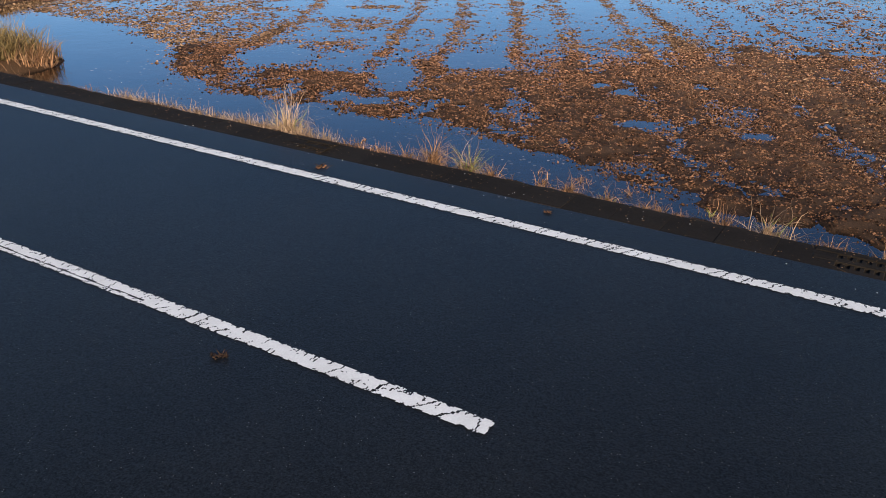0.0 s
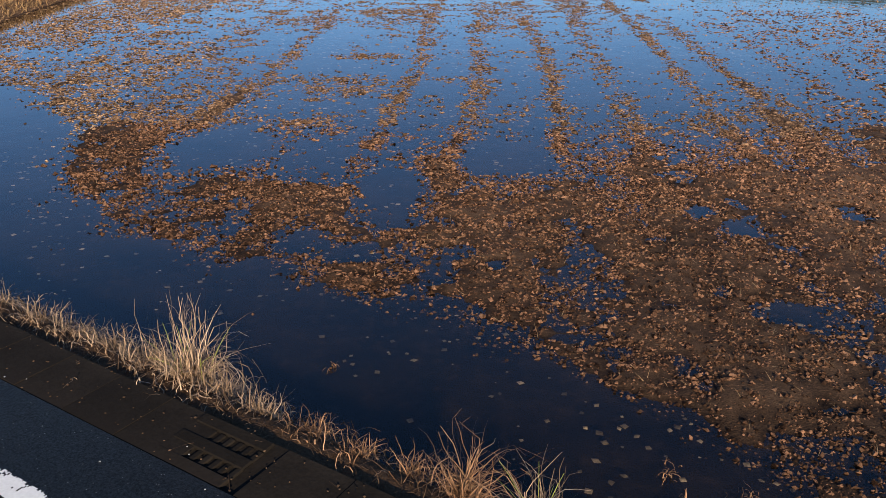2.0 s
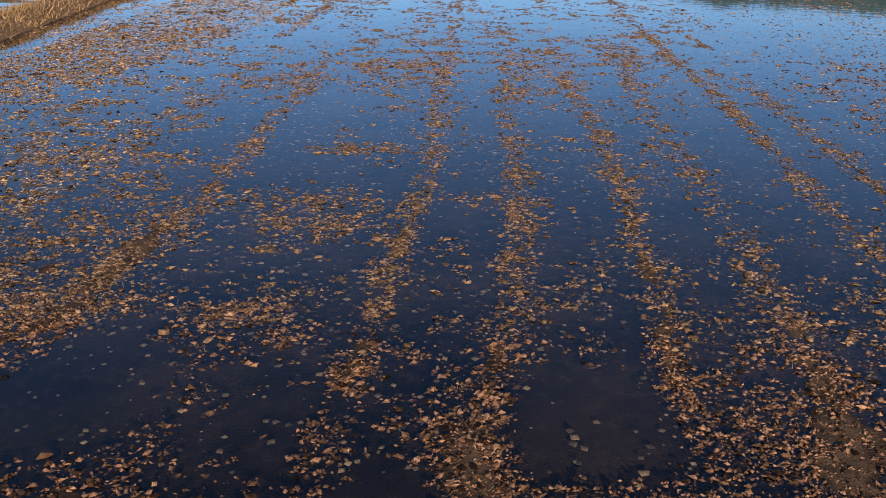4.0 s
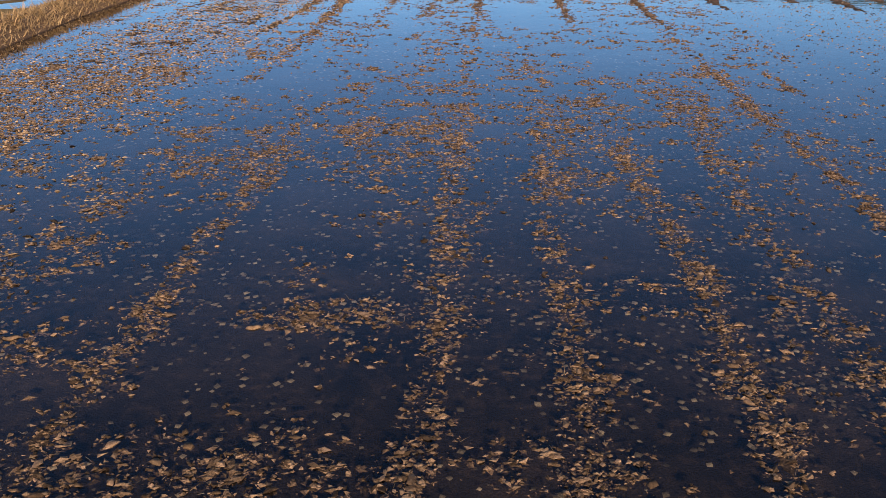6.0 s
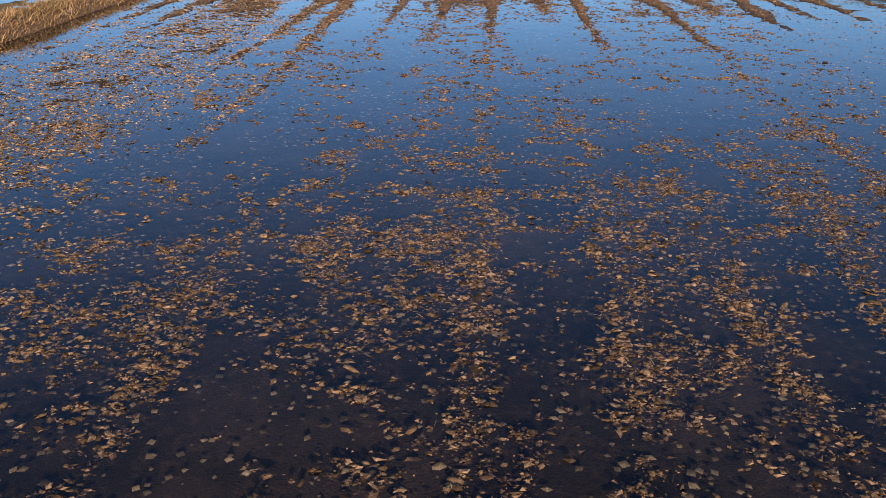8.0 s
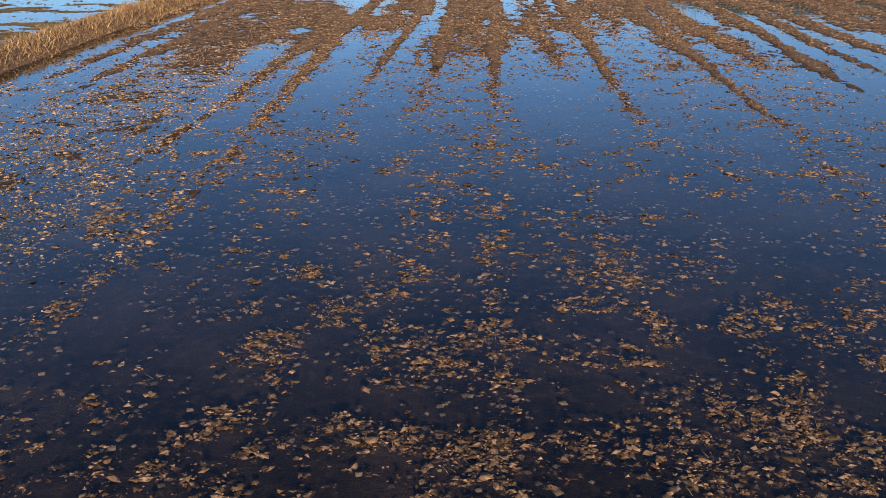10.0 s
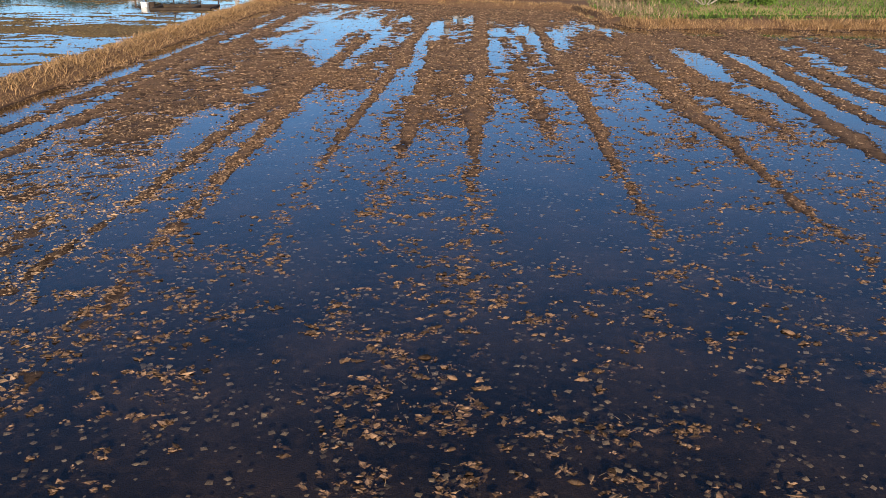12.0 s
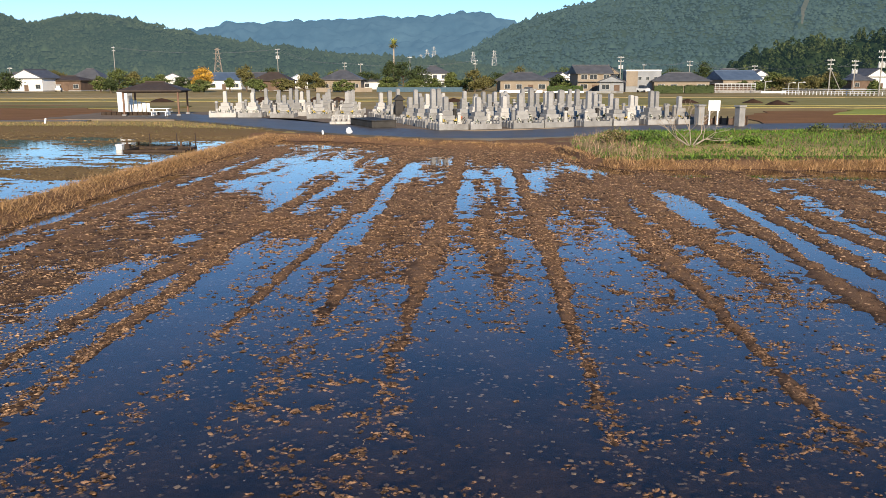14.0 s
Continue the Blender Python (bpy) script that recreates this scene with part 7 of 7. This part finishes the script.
def pylon(px, dist, top, base_z, label, mat_, wide=3.2):
    x, y = place(px, dist)
    h = (139.3 - top) / 1496 * dist + 4.17 - base_z
    root = thing("pylon", pose(x, y, base_z, 0, 0, 12), label, "pylon", "transmission pylons")
    t = 0.10 * dist / 500
    w = lambda z: wide * (1 - 0.82 * z / h)
    cs = [(-1, -1), (1, -1), (1, 1), (-1, 1)]
    for sx, sy in cs:
        part("leg", rod((sx * w(0), sy * w(0), 0), (sx * w(h), sy * w(h), h), t, t * 0.7, 5), mat_, root)
    zs = [h * k / 7 for k in range(8)]
    for z0, z1 in zip(zs, zs[1:]):
        bm = None
        for k in range(4):
            (ax, ay), (bx_, by_) = cs[k], cs[(k + 1) % 4]
            bm = rod((ax * w(z0), ay * w(z0), z0), (bx_ * w(z1), by_ * w(z1), z1), t * 0.5, t * 0.5, 4, bm)
            bm = rod((bx_ * w(z0), by_ * w(z0), z0), (ax * w(z1), ay * w(z1), z1), t * 0.5, t * 0.5, 4, bm)
        part("brace", bm, mat_, root)
    for f in (0.72, 0.84, 0.95):
        part("arm", rod((-wide * 1.1 * (1.5 - f), 0, h * f), (wide * 1.1 * (1.5 - f), 0, h * f), t * 0.7, t * 0.7, 5), mat_, root)


pylon(388, 520, 84, 0.3, "reddish lattice transmission pylon before the hill", M_PYLON)
for px, top in ((757, 88), (769, 83), (838, 92), (875, 90), (746, 97)):
    pylon(px, 900, top, 8, "pale lattice transmission pylon far off", M_STEEL, 4.0)


# ---- hills ----
def hill(name, dist, thick, knots, material, label, base, step, rough, seed, under=0.0):
    """A wooded slope whose crest follows a few heights (bearing, level); its foot lies nearer."""
    kx = [k[0] for k in knots]
    px = np.arange(kx[0], kx[-1] + step, step)
    top = np.interp(px, kx, [k[1] for k in knots])
    for _ in range(6):
        top[1:-1] = (top[:-2] + 2 * top[1:-1] + top[2:]) / 4
    t = np.linspace(0, 1.35, 46)
    P, T_ = np.meshgrid(px, t)
    crest = (139.3 - np.interp(P, px, top)) / 1496 * dist + 4.2 - base - under
    rise = np.where(T_ <= 1, ease(T_, -0.25, 1.0), 1 - (T_ - 1) * 1.2)
    rise = (rise - rise[0:1]) / (1 - rise[0:1])
    D = dist + (T_ - 1) * thick
    A = (P - 784) / 1464.5
    c, s = math.cos(0.0455), math.sin(0.0455)
    X, Y = 0.28 + D * (A * c - s), 31.5 + D * (c + A * s)
    spur = 1 + 0.42 * (1 - T_.clip(0, 1)) * 2 * fractal(P / 90, T_ * 2.2, seed, 3)
    Z = base + crest * rise * np.clip(spur, 0.5, 1.5) + rough * fractal(X / (dist * 0.012), Y / (dist * 0.012), seed + 5, 2)
    sheet(name, np.stack([X, Y, Z], 2).reshape(-1, 3), grid_quads(len(px), 46), None, material, True, label, "hills")
    return X, Y, Z


def forest(surface_, n, size, seed, label, material, rows=(2, 36)):
    X, Y, Z = surface_
    r = np.random.default_rng(seed)
    i, j = r.integers(rows[0], rows[1], n), r.integers(0, X.shape[1] - 1, n)
    f, g = r.random(n), r.random(n)
    mixv = lambda M: (M[i, j] * (1 - f) + M[i, j + 1] * f) * (1 - g) + (M[i + 1, j] * (1 - f) + M[i + 1, j + 1] * f) * g
    s = size * np.exp(r.normal(0, 0.42, n))
    p = np.stack([mixv(X), mixv(Y), mixv(Z) + s * 0.35], 1)
    v, t = crowns(p, s * 0.74, r, 1.1)
    sheet("hill_forest", v, None, t, material, True, label, "forest", "stuff")


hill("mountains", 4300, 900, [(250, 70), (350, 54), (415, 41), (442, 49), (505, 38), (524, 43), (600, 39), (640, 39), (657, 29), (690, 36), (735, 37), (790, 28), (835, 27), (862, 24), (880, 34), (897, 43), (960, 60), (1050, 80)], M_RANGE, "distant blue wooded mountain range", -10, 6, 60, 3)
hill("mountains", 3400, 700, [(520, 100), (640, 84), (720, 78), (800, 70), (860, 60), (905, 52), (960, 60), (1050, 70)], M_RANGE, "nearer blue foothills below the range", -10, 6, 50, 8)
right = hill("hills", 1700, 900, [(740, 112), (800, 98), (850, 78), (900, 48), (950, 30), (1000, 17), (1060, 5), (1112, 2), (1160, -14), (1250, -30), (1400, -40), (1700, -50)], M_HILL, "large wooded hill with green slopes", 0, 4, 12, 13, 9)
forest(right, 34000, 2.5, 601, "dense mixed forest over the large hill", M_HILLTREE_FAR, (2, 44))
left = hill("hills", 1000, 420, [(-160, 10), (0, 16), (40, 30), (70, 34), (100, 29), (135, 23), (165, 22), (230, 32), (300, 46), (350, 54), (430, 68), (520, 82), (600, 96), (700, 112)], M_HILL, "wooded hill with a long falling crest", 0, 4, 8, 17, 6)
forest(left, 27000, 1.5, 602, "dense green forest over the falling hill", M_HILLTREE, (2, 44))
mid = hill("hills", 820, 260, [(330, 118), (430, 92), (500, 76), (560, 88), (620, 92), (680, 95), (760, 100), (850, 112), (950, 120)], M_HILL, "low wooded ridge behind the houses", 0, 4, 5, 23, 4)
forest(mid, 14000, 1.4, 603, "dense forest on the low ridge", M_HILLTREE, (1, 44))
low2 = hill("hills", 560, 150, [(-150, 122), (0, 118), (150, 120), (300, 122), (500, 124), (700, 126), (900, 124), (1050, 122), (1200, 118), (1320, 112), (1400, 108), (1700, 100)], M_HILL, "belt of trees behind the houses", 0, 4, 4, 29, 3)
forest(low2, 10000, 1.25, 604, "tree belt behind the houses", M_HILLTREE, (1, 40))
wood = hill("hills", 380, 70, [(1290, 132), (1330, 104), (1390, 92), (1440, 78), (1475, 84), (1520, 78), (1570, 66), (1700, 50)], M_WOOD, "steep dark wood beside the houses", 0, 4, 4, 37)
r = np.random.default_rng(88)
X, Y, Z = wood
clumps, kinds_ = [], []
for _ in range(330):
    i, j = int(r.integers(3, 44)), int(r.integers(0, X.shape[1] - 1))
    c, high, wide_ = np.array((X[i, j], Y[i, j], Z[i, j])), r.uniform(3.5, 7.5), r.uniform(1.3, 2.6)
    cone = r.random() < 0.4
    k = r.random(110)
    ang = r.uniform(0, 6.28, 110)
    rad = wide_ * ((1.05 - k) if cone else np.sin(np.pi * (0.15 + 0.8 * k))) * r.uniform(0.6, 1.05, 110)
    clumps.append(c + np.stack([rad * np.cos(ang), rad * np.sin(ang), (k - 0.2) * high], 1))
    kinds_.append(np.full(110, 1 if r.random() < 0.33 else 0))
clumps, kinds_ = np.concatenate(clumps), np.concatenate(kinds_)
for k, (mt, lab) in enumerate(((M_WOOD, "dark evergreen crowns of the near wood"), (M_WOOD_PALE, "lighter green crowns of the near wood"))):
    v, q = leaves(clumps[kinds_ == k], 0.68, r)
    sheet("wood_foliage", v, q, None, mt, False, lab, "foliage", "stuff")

# bare landslip on the large hill
X, Y, Z = right
j0 = int((1405 - 740) / 4)
jj, ii = np.meshgrid(np.arange(7), np.arange(9))
wob = (3.2 * fractal(ii * 0.35, ii * 0 + 2.0, 171, 2)).round(3)
ci = 10 + ii
cj = j0 + (jj - 3) * (0.10 + 0.24 * np.sin(np.pi * (ii + 0.5) / 9.5)) + ii * 0.35 + wob * 2
fl, fr_ = np.floor(cj).astype(int), cj - np.floor(cj)
on = lambda M: M[ci, fl] * (1 - fr_) + M[ci, fl + 1] * fr_
sheet("landslip", np.stack([on(X), on(Y) - 6, on(Z) + 8.0], 2).reshape(-1, 3), grid_quads(7, 9), None, M_SLIP, True, "bare tan landslip scar on the wooded hill", "landslip")

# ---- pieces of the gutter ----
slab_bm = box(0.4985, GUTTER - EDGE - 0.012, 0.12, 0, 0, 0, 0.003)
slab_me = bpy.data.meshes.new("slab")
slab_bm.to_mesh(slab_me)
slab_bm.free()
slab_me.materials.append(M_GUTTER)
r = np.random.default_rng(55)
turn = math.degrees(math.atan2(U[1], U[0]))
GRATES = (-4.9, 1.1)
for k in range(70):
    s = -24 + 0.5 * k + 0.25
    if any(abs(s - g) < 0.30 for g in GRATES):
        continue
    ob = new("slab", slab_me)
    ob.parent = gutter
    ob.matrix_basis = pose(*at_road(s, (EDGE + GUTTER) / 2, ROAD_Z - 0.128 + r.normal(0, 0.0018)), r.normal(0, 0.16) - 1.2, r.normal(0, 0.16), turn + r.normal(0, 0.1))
for g in GRATES:
    gr = thing("drain_grate", pose(*at_road(g, (EDGE + GUTTER) / 2, ROAD_Z - 0.125), 0, 0, turn), "dark concrete drain grate with two rows of slots in the gutter", "drain grate", "gutter drain grates")
    W_ = GUTTER - EDGE - 0.02
    part("pit", box(0.56, W_, 0.05, 0, 0, 0, 0), M_HOLE, gr, "dark drain pit")
    for sy in (-1, 0, 1):
        part("rail", box(0.58, 0.09, 0.118, 0, sy * (W_ / 2 - 0.045), 0.002, 0.006), M_GUTTER, gr)
    for k in range(8):
        part("bar", box(0.042, W_ - 0.19, 0.108, -0.27 + k * 0.077, 0, 0.004, 0.006), M_GUTTER, gr)
moss = np.array([at_road(r.normal(-6.9, 0.13), 6.22 + r.normal(0, 0.022), ROAD_Z - 0.024) for _ in range(160)])
v, t = lumps(moss, 0.010, r, 0.45)
sheet("moss", v, None, t, M_MOSS, False, "yellow-green moss cushion on the gutter's edge", "moss", "stuff")
